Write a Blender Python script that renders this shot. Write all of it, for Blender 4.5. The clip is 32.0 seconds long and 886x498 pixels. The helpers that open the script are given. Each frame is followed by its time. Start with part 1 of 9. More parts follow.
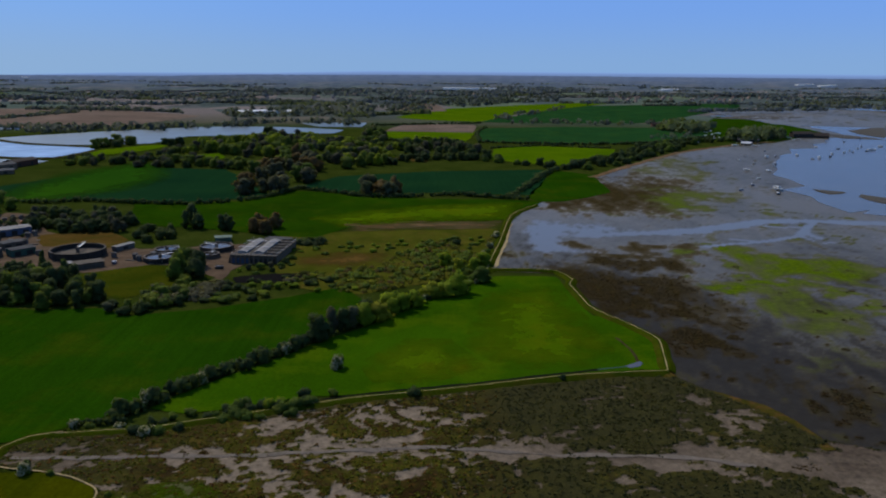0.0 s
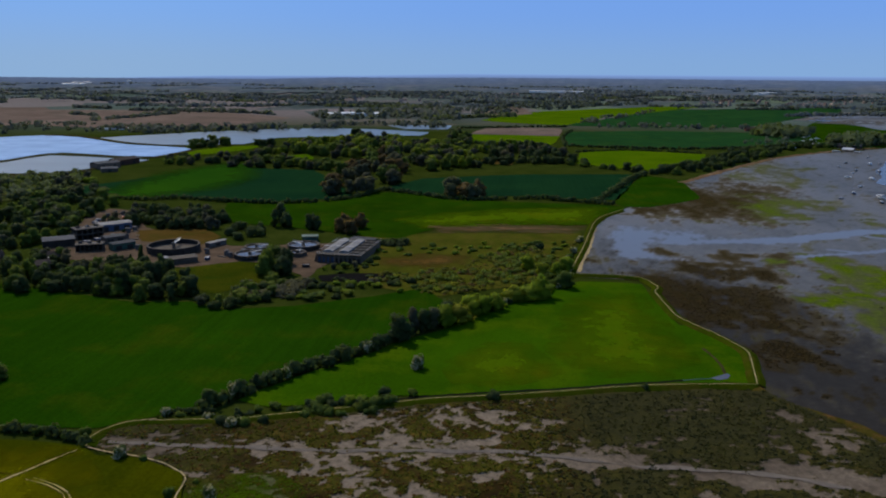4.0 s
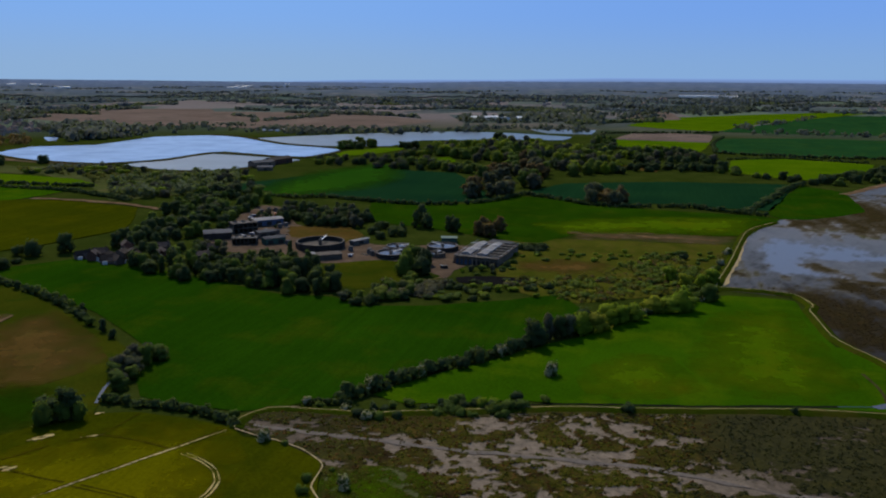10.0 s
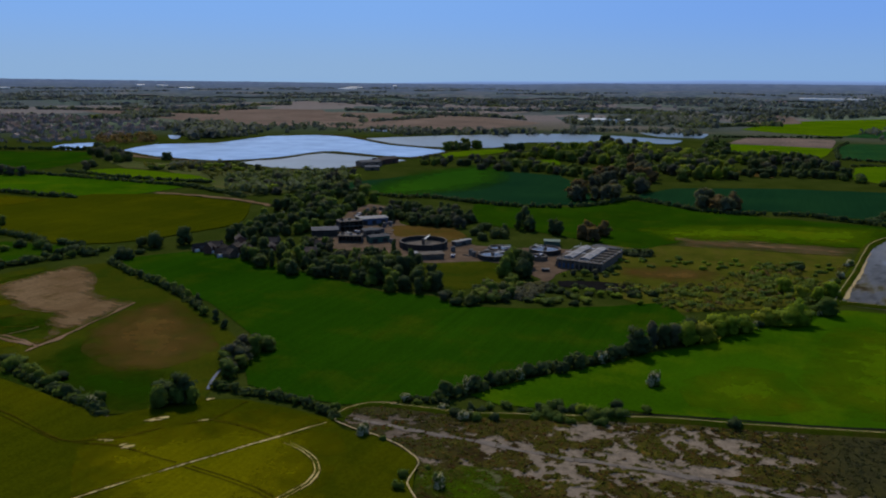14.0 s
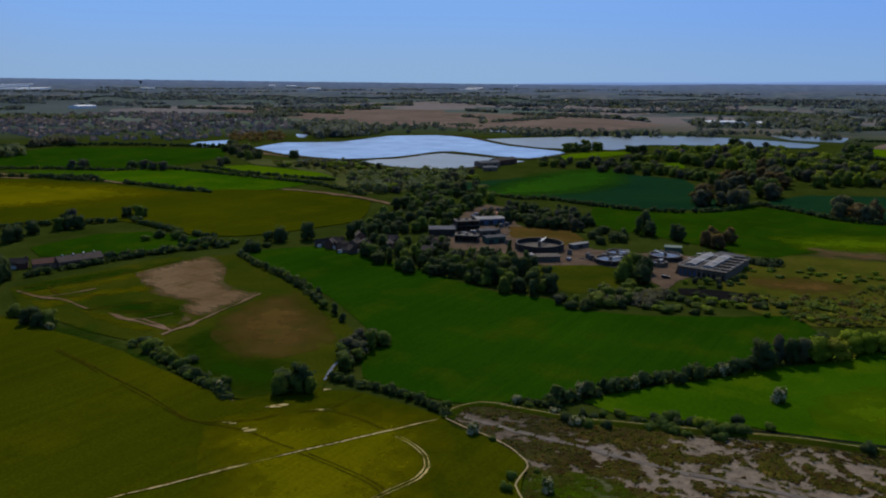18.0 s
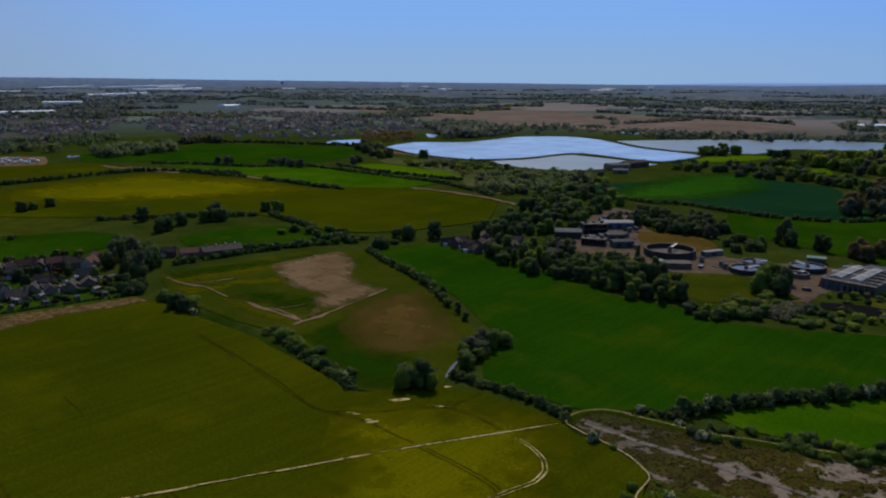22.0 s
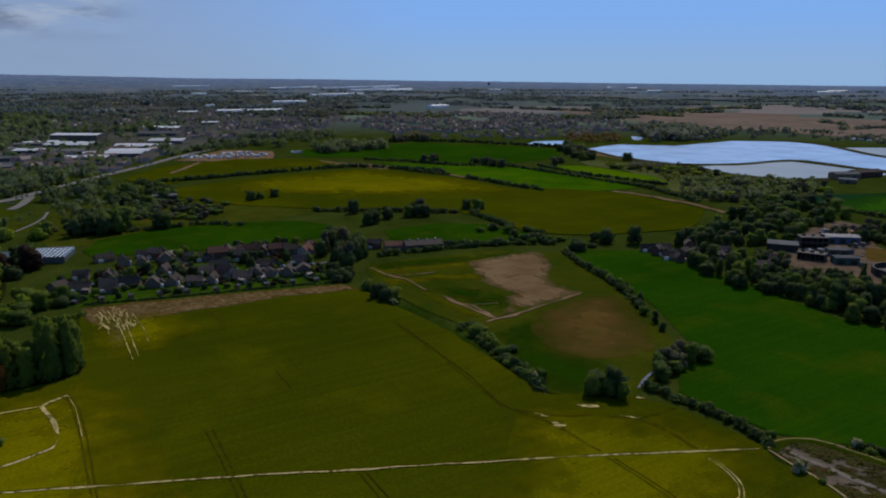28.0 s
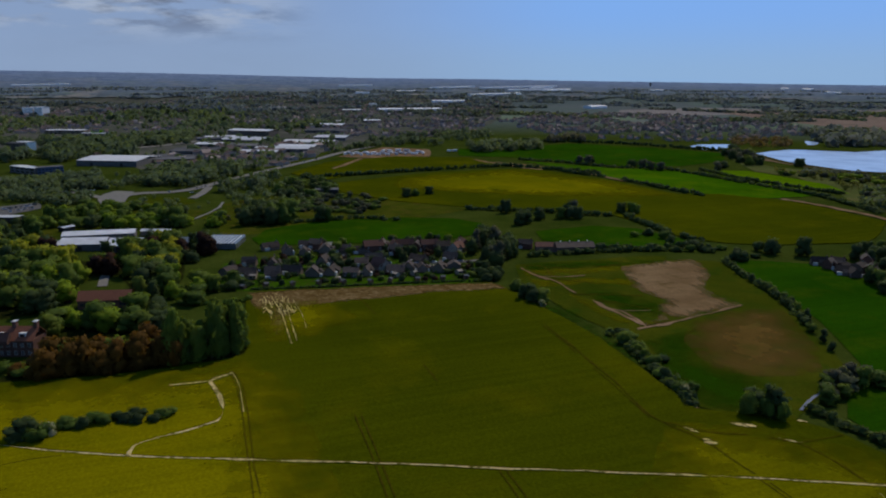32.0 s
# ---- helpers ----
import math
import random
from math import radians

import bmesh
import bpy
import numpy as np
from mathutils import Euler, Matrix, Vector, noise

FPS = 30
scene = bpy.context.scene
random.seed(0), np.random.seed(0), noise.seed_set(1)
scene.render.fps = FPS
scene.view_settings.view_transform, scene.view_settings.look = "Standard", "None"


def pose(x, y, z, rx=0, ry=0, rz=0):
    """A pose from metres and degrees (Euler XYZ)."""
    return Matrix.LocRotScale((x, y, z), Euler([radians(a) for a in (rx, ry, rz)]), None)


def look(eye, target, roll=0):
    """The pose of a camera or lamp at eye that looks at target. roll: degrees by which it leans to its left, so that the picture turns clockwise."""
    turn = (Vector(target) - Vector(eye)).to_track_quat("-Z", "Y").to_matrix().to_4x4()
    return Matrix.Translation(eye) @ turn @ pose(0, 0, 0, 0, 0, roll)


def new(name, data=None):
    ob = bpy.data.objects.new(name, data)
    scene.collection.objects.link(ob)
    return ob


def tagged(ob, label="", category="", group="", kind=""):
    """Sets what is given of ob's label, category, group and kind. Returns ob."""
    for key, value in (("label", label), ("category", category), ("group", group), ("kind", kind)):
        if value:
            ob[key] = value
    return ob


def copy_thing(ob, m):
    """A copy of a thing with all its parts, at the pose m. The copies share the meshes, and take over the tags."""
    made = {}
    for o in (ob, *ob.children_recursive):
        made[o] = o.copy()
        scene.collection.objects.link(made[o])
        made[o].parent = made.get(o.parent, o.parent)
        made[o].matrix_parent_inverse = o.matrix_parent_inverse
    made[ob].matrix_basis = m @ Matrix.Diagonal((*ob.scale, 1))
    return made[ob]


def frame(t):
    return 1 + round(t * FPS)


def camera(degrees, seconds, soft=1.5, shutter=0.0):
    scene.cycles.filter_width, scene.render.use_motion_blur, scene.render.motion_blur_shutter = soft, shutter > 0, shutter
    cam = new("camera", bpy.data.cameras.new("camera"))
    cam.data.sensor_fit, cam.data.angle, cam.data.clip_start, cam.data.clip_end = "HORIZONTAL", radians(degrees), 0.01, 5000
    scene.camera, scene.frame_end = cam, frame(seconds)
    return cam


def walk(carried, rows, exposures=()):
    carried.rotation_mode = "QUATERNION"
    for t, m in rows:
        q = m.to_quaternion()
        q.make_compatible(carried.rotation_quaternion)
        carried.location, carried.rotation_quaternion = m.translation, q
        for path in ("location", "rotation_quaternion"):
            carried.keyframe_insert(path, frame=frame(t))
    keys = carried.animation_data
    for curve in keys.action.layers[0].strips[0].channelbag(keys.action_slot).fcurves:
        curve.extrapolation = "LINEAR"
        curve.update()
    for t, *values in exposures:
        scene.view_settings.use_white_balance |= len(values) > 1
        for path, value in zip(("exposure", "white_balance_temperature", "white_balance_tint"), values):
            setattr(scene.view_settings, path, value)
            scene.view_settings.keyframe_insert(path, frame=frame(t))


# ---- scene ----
cam = camera(59.13, 32.0, soft=2.0)
EYE = 112.0
# seconds, turn to the left, tilt up, lean
ROWS = [
    (0.0, -0.047, -12.929, 0.509),
    (1.0, 1.516, -12.882, 0.491),
    (2.0, 3.077, -12.843, 0.478),
    (3.0, 4.614, -12.810, 0.468),
    (4.0, 6.148, -12.773, 0.462),
    (5.0, 7.706, -12.731, 0.458),
    (6.0, 9.360, -12.687, 0.453),
    (7.0, 11.110, -12.644, 0.447),
    (8.0, 12.890, -12.608, 0.437),
    (9.0, 14.687, -12.580, 0.428),
    (10.0, 16.484, -12.564, 0.419),
    (11.0, 18.296, -12.550, 0.417),
    (12.0, 20.176, -12.532, 0.424),
    (13.0, 22.129, -12.511, 0.438),
    (14.0, 24.132, -12.499, 0.454),
    (15.0, 26.195, -12.503, 0.451),
    (16.0, 28.335, -12.516, 0.426),
    (17.0, 30.538, -12.516, 0.399),
    (18.0, 32.805, -12.502, 0.370),
    (19.0, 35.111, -12.490, 0.341),
    (20.0, 37.456, -12.491, 0.315),
    (21.0, 39.811, -12.495, 0.294),
    (22.0, 42.176, -12.501, 0.274),
    (23.0, 44.579, -12.508, 0.248),
    (24.0, 46.995, -12.514, 0.216),
    (25.0, 49.419, -12.518, 0.184),
    (26.0, 51.861, -12.509, 0.165),
    (27.0, 54.327, -12.492, 0.162),
    (28.0, 56.870, -12.487, 0.166),
    (29.0, 59.517, -12.494, 0.179),
    (30.0, 62.251, -12.503, 0.200),
    (31.0, 65.090, -12.514, 0.229),
    (32.0, 68.135, -12.527, 0.270),
]
walk(cam, [(t, pose(0, 0, EYE, 0, 0, yaw) @ pose(0, 0, 0, 90 + tilt, 0, 0) @ pose(0, 0, 0, 0, 0, lean)) for t, yaw, tilt, lean in ROWS])

# ---- light ----
SUN_AZ, SUN_EL = 38.0, 46.0
world = bpy.data.worlds.new("sky")
scene.world = world
world.use_nodes = True
wn, wl = world.node_tree.nodes, world.node_tree.links
wn.clear()
sky = wn.new("ShaderNodeTexSky")
sky.sky_type, sky.sun_disc = 'NISHITA', False
sky.sun_elevation, sky.sun_rotation = radians(SUN_EL), radians(-SUN_AZ)
sky.altitude, sky.air_density, sky.dust_density, sky.ozone_density = 100.0, 1.0, 0.08, 2.5
bg = wn.new("ShaderNodeBackground")
bg.inputs[1].default_value = 0.132
wo = wn.new("ShaderNodeOutputWorld")
# the clear air overhead is bluer than the model's skyline: look it up a little higher
tc, up, nm = wn.new("ShaderNodeTexCoord"), wn.new("ShaderNodeVectorMath"), wn.new("ShaderNodeVectorMath")
up.operation, nm.operation = 'ADD', 'NORMALIZE'
up.inputs[1].default_value = (0, 0, 0.46)
wl.new(tc.outputs["Generated"], up.inputs[0])
wl.new(up.outputs[0], nm.inputs[0])
wl.new(nm.outputs[0], sky.inputs[0])
tint = wn.new("ShaderNodeMix")
tint.data_type, tint.blend_type = 'RGBA', 'MULTIPLY'
tint.inputs[0].default_value, tint.inputs[7].default_value = 1.0, (0.83, 0.96, 1.06, 1)
wl.new(sky.outputs[0], tint.inputs[6])
# low over the land the clear air turns hazy; thin cloud gathers over the western edge of the sky
def wnode(kind, **kw):
    n = wn.new("ShaderNode" + kind)
    for k, v in kw.items():
        n.inputs[k.replace("_", " ")].default_value = v
    return n


def wmath(op, a, b=None):
    n = wn.new("ShaderNodeMath")
    n.operation = op
    for sock, v in zip(n.inputs, (a, b)):
        if isinstance(v, (int, float)):
            sock.default_value = v
        elif v is not None:
            wl.new(v, sock)
    return n.outputs[0]


def wrange(v, lo, hi, a=0.0, b=1.0):
    n = wnode("MapRange", From_Min=lo, From_Max=hi, To_Min=a, To_Max=b)
    n.interpolation_type = 'SMOOTHSTEP'
    wl.new(v, n.inputs["Value"])
    return n.outputs[0]


def wmix(a, b, fac):
    n = wn.new("ShaderNodeMix")
    n.data_type = 'RGBA'
    for sock, v in ((n.inputs[6], a), (n.inputs[7], b), (n.inputs[0], fac)):
        if isinstance(v, tuple):
            sock.default_value = (*v, 1)
        elif isinstance(v, (int, float)):
            sock.default_value = v
        else:
            wl.new(v, sock)
    return n.outputs[2]


def toward(turn):
    n = wn.new("ShaderNodeVectorMath")
    n.operation = 'DOT_PRODUCT'
    n.inputs[1].default_value = (-math.sin(radians(turn)), math.cos(radians(turn)), 0.0)
    wl.new(tc.outputs["Generated"], n.inputs[0])
    return n.outputs["Value"]


def cloud_noise(scale, flat, detail):
    mp, n = wn.new("ShaderNodeMapping"), wnode("TexNoise", Scale=scale, Detail=detail, Roughness=0.6)
    mp.inputs["Scale"].default_value = (1.0, 1.0, flat)
    wl.new(tc.outputs["Generated"], mp.inputs["Vector"])
    wl.new(mp.outputs[0], n.inputs["Vector"])
    return n.outputs["Fac"]


sp = wn.new("ShaderNodeSeparateXYZ")
wl.new(tc.outputs["Generated"], sp.inputs[0])
height = sp.outputs["Z"]
south = wrange(toward(-25), 0.55, 1.0)
clear = wmix(wmix((1.98, 3.22, 5.1), (1.72, 3.0, 5.2), south), wmix((1.58, 3.12, 6.3), (1.32, 2.72, 6.1), south), wrange(height, 0.0, 0.085))
air = wmix(clear, tint.outputs[2], wrange(height, 0.09, 0.30))
west = wrange(toward(100), 0.72, 0.99)
veil = wmix((1.70, 2.25, 3.35), (2.05, 2.75, 4.1), cloud_noise(4.5, 3.2, 6.0))
air = wmix(air, veil, wmath('MULTIPLY', west, 0.85))
puff = wmath('MULTIPLY', wmath('MULTIPLY', wrange(cloud_noise(8.0, 5.0, 7.0), 0.40, 0.56), wrange(toward(97), 0.93, 0.98)), wrange(height, 0.028, 0.075))
air = wmix(air, wmix((1.05, 1.32, 1.95), (2.75, 3.3, 4.3), wrange(cloud_noise(11.0, 4.5, 6.0), 0.40, 0.60)), wmath('MULTIPLY', puff, 0.95))
wl.new(air, bg.inputs[0])
wl.new(bg.outputs[0], wo.inputs[0])

sun = new("sun", bpy.data.lights.new("sun", 'SUN'))
sun.data.energy, sun.data.angle, sun.data.color = 2.8, radians(0.8), (1.0, 0.87, 0.68)
az, el = radians(SUN_AZ), radians(SUN_EL)
sun.matrix_world = look((-900 * math.sin(az) * math.cos(el), 900 * math.cos(az) * math.cos(el), 900 * math.sin(el)), (0, 0, 0))


# ---- materials ----
def nodes_of(name, rough=0.9, spec=0.2, metal=0.0):
    m = bpy.data.materials.new(name)
    m.use_nodes = True
    nt = m.node_tree
    b = nt.nodes["Principled BSDF"]
    b.inputs["Roughness"].default_value = rough
    b.inputs["Specular IOR Level"].default_value = spec
    b.inputs["Metallic"].default_value = metal
    return m, nt, b


def nz(nt, scale, detail=5.0, rough=0.6, vec=None, stretch=None):
    n = nt.nodes.new("ShaderNodeTexNoise")
    n.inputs["Scale"].default_value, n.inputs["Detail"].default_value, n.inputs["Roughness"].default_value = scale, detail, rough
    if vec is None:
        vec = nt.nodes.new("ShaderNodeNewGeometry").outputs["Position"]
    if stretch:
        mp = nt.nodes.new("ShaderNodeMapping")
        mp.inputs["Rotation"].default_value = (0, 0, radians(stretch[0]))
        mp.inputs["Scale"].default_value = (stretch[1], stretch[2], 1)
        nt.links.new(vec, mp.inputs["Vector"])
        vec = mp.outputs[0]
    nt.links.new(vec, n.inputs["Vector"])
    return n.outputs["Fac"]


def ramp(nt, fac, stops):
    r = nt.nodes.new("ShaderNodeValToRGB")
    e = r.color_ramp.elements
    while len(e) < len(stops):
        e.new(0.5)
    for k, (p, c) in enumerate(stops):
        e[k].position = p
        e[k].color = (*c, 1)
    nt.links.new(fac, r.inputs[0])
    return r.outputs[0]


def mix(nt, a, b, fac, mode='MIX'):
    n = nt.nodes.new("ShaderNodeMix")
    n.data_type, n.blend_type = 'RGBA', mode
    for sock, v in ((n.inputs[6], a), (n.inputs[7], b), (n.inputs[0], fac)):
        if isinstance(v, (int, float)):
            sock.default_value = v
        elif isinstance(v, tuple):
            sock.default_value = (*v, 1)
        else:
            nt.links.new(v, sock)
    return n.outputs[2]


def bump(nt, b, fac, strength=0.4, dist=0.3):
    n = nt.nodes.new("ShaderNodeBump")
    n.inputs["Strength"].default_value, n.inputs["Distance"].default_value = strength, dist
    nt.links.new(fac, n.inputs["Height"])
    nt.links.new(n.outputs[0], b.inputs["Normal"])


def crop(name, dark, light, alt=None, rows=None, big=0.012, rough=0.95, fade=False, streak=None):
    """Field: broad patches of two tones, a third in places, fine grain, faint drill rows."""
    m, nt, b = nodes_of(name, rough, 0.0)
    c = ramp(nt, nz(nt, big, 4, 0.55), [(0.32, dark), (0.68, light)])
    if alt:
        c = mix(nt, c, alt, ramp(nt, nz(nt, big * 2.3, 5, 0.65), [(0.5, (0, 0, 0)), (0.72, (1, 1, 1))]))
    g = nz(nt, 0.9, 4, 0.75)
    c = mix(nt, c, ramp(nt, g, [(0.25, (0.55, 0.55, 0.55)), (0.75, (1.35, 1.35, 1.35))]), 0.75, 'MULTIPLY')
    if rows is not None:
        r = nz(nt, 0.35, 3, 0.6, stretch=(rows, 1.0, 0.03))
        c = mix(nt, c, ramp(nt, r, [(0.35, (0.72, 0.72, 0.72)), (0.65, (1.2, 1.2, 1.2))]), 0.35, 'MULTIPLY')
    nt.links.new(c, b.inputs["Base Color"])
    bump(nt, b, g, 0.5, 0.4)
    if fade:
        # ragged outer edge where the patch thins out
        at = nt.nodes.new("ShaderNodeAttribute")
        at.attribute_name = "edge"
        ad, tb, ms = nt.nodes.new("ShaderNodeMath"), nt.nodes.new("ShaderNodeBsdfTransparent"), nt.nodes.new("ShaderNodeMixShader")
        ad.operation = 'ADD'
        nt.links.new(at.outputs["Fac"], ad.inputs[0])
        rim = nz(nt, 0.16, 6, 0.7, stretch=(streak, 0.16, 1.0)) if streak is not None else nz(nt, 0.09, 6, 0.65)
        nt.links.new(ramp(nt, rim, [(0.3, (0, 0, 0)), (0.7, (0.75, 0.75, 0.75) if streak is not None else (0.6, 0.6, 0.6))]), ad.inputs[1])
        nt.links.new(ramp(nt, ad.outputs[0], [(0.2, (0, 0, 0)), (1.0, (1, 1, 1))] if streak is None else [(0.42, (0, 0, 0)), (0.98, (1, 1, 1))]), ms.inputs[0])
        nt.links.new(tb.outputs[0], ms.inputs[1])
        nt.links.new(b.outputs[0], ms.inputs[2])
        nt.links.new(ms.outputs[0], nt.nodes["Material Output"].inputs["Surface"])
    return m


def foliage(name, a, bcol, c3=None):
    """Leaves: light falls on them and through them."""
    m, nt, b = nodes_of(name, 0.75, 0.05)
    oi = nt.nodes.new("ShaderNodeObjectInfo")
    geo = nt.nodes.new("ShaderNodeNewGeometry")
    c = ramp(nt, oi.outputs["Random"], [(0.0, a), (0.6, bcol), (1.0, c3 or bcol)])
    c = mix(nt, c, ramp(nt, geo.outputs["Random Per Island"], [(0.0, (0.82, 0.84, 0.82)), (1.0, (1.16, 1.15, 1.12))]), 0.85, 'MULTIPLY')
    c = mix(nt, c, ramp(nt, nz(nt, 0.06, 3), [(0.32, (0.72, 0.76, 0.86)), (0.5, (1, 1, 1)), (0.68, (1.32, 1.24, 0.95))]), 0.9, 'MULTIPLY')
    nt.links.new(c, b.inputs["Base Color"])
    tr, ms = nt.nodes.new("ShaderNodeBsdfTranslucent"), nt.nodes.new("ShaderNodeMixShader")
    nt.links.new(mix(nt, c, (1.5, 1.5, 0.8), 1.0, 'MULTIPLY'), tr.inputs["Color"])
    ms.inputs[0].default_value = 0.4
    nt.links.new(b.outputs[0], ms.inputs[1])
    nt.links.new(tr.outputs[0], ms.inputs[2])
    nt.links.new(ms.outputs[0], nt.nodes["Material Output"].inputs["Surface"])
    return m


def blossom(name):
    """Leaves with heads of white flower among them."""
    m, nt, b = nodes_of(name, 0.75, 0.05)
    geo = nt.nodes.new("ShaderNodeNewGeometry")
    c = ramp(nt, geo.outputs["Random Per Island"], [(0.0, (0.05, 0.085, 0.012)), (0.46, (0.11, 0.14, 0.035)), (0.56, (0.32, 0.31, 0.17)), (1.0, (0.55, 0.52, 0.34))])
    nt.links.new(c, b.inputs["Base Color"])
    tr, ms = nt.nodes.new("ShaderNodeBsdfTranslucent"), nt.nodes.new("ShaderNodeMixShader")
    nt.links.new(c, tr.inputs["Color"])
    ms.inputs[0].default_value = 0.4
    nt.links.new(b.outputs[0], ms.inputs[1])
    nt.links.new(tr.outputs[0], ms.inputs[2])
    nt.links.new(ms.outputs[0], nt.nodes["Material Output"].inputs["Surface"])
    return m


def plain(name, col, rough=0.8, spec=0.3, metal=0.0, var=0.25, scale=0.6, rnd=0.0):
    m, nt, b = nodes_of(name, rough, spec, metal)
    c = mix(nt, col, ramp(nt, nz(nt, scale, 6, 0.7), [(0.3, (1 - var,) * 3), (0.7, (1 + var,) * 3)]), 1.0, 'MULTIPLY')
    if rnd:
        oi = nt.nodes.new("ShaderNodeObjectInfo")
        c = mix(nt, c, ramp(nt, oi.outputs["Random"], [(0, (1 - rnd,) * 3), (1, (1 + rnd,) * 3)]), 1.0, 'MULTIPLY')
    nt.links.new(c, b.inputs["Base Color"])
    bump(nt, b, nz(nt, scale * 4, 4), 0.2, 0.05)
    return m


def water(name, col, rough=0.08, wave=0.25, scale=0.6, spec=0.5):
    m, nt, b = nodes_of(name, rough, spec)
    b.inputs["IOR"].default_value = 1.33
    nt.links.new(mix(nt, col, ramp(nt, nz(nt, 0.02, 4), [(0.3, (0.8, 0.8, 0.8)), (0.7, (1.25, 1.25, 1.25))]), 1.0, 'MULTIPLY'), b.inputs["Base Color"])
    bump(nt, b, nz(nt, scale, 3, 0.5), wave, 0.05)
    return m


def farmland(name):
    """Far farmland: a patchwork of small fields in greens and browns, with grain; far colours are paled with haze."""
    m, nt, b = nodes_of(name, 0.95, 0.0)
    v = nt.nodes.new("ShaderNodeTexVoronoi")
    v.inputs["Scale"].default_value = 0.0036
    mp = nt.nodes.new("ShaderNodeMapping")
    mp.inputs["Rotation"].default_value = (0, 0, 0.6)
    mp.inputs["Scale"].default_value = (1, 0.7, 0)
    nt.links.new(nt.nodes.new("ShaderNodeNewGeometry").outputs["Position"], mp.inputs["Vector"])
    nt.links.new(mp.outputs[0], v.inputs["Vector"])
    sep = nt.nodes.new("ShaderNodeSeparateColor")
    nt.links.new(v.outputs["Color"], sep.inputs[0])
    # far field colours are greyed and blued to imitate haze
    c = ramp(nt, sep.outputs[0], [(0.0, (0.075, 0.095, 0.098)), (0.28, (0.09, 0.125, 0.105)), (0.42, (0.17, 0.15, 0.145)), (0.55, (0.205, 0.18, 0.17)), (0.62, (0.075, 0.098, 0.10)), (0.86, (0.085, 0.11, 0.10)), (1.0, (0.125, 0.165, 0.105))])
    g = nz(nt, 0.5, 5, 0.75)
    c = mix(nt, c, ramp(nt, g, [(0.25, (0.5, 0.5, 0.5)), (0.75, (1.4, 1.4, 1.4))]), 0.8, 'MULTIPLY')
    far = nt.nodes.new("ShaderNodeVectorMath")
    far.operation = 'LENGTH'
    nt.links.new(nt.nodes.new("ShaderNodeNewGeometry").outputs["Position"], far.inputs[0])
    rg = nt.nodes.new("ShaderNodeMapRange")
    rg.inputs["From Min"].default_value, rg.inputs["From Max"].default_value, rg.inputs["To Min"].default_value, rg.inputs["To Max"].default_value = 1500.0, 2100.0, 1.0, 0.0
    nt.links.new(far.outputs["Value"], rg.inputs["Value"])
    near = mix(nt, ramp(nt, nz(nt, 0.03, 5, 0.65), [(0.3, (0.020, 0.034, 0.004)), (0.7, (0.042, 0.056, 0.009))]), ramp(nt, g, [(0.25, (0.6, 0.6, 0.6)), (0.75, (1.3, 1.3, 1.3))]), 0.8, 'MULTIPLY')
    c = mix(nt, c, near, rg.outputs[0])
    nt.links.new(c, b.inputs["Base Color"])
    bump(nt, b, g, 0.5, 0.4)
    return m


M_ground = farmland("farmland_hazed_afar")
M_meadow = crop("meadow_grass", (0.021, 0.062, 0.001), (0.037, 0.10, 0.0015), (0.066, 0.112, 0.002))
M_pasture = crop("dark_pasture", (0.010, 0.040, 0.001), (0.017, 0.058, 0.0015), (0.032, 0.058, 0.002), rows=20)
M_rape = crop("yellow_green_crop", (0.033, 0.043, 0.001), (0.049, 0.058, 0.001), (0.066, 0.068, 0.001), rows=62, big=0.008)
M_teal = crop("blue_green_wheat", (0.006, 0.030, 0.012), (0.010, 0.042, 0.014), rows=80)
M_wheat = crop("green_wheat", (0.010, 0.046, 0.014), (0.017, 0.066, 0.018), (0.028, 0.07, 0.012), rows=70)
M_bright = crop("fresh_grass", (0.05, 0.11, 0.001), (0.08, 0.14, 0.002))
M_brown = crop("ploughed_soil", (0.135, 0.10, 0.080), (0.195, 0.148, 0.120), (0.105, 0.09, 0.070), rows=10, big=0.006)
M_tan = crop("bare_soil", (0.13, 0.085, 0.045), (0.21, 0.14, 0.085), (0.10, 0.06, 0.03), rows=75, big=0.03)
M_garden = crop("garden_lawns_and_beds", (0.016, 0.042, 0.002), (0.034, 0.085, 0.002), (0.040, 0.034, 0.012), big=0.09)
# near-black ground colour that stands in for shade under dense crowns
M_tree_shade = crop("painted_tree_shade", (0.010, 0.013, 0.003), (0.018, 0.024, 0.004), (0.026, 0.022, 0.008), big=0.05)
M_rough = crop("rough_grass", (0.024, 0.038, 0.002), (0.052, 0.058, 0.004), (0.022, 0.045, 0.003), big=0.03)
M_olive = crop("olive_rough_pasture", (0.050, 0.066, 0.018), (0.085, 0.098, 0.030), (0.100, 0.085, 0.036), big=0.02)
M_reed = crop("brown_reed_bed", (0.10, 0.075, 0.042), (0.15, 0.105, 0.058), (0.08, 0.075, 0.035), big=0.03)
M_verge = crop("rough_verge_grass", (0.024, 0.038, 0.003), (0.052, 0.060, 0.005), (0.065, 0.052, 0.010), big=0.04)
M_scrub = crop("tussocky_scrub_grass", (0.044, 0.056, 0.005), (0.080, 0.083, 0.009), (0.095, 0.073, 0.016), big=0.05)
M_orange = crop("dry_rushes", (0.075, 0.047, 0.010), (0.105, 0.068, 0.018), (0.05, 0.052, 0.008), big=0.03)
M_tan_s = crop("thin_bare_soil", (0.125, 0.080, 0.038), (0.185, 0.125, 0.066), (0.085, 0.058, 0.022), rows=-48, big=0.04, fade=True, streak=-50)
M_orange_s = crop("thin_dry_grass", (0.082, 0.050, 0.012), (0.115, 0.070, 0.018), (0.05, 0.05, 0.008), big=0.03, fade=True)
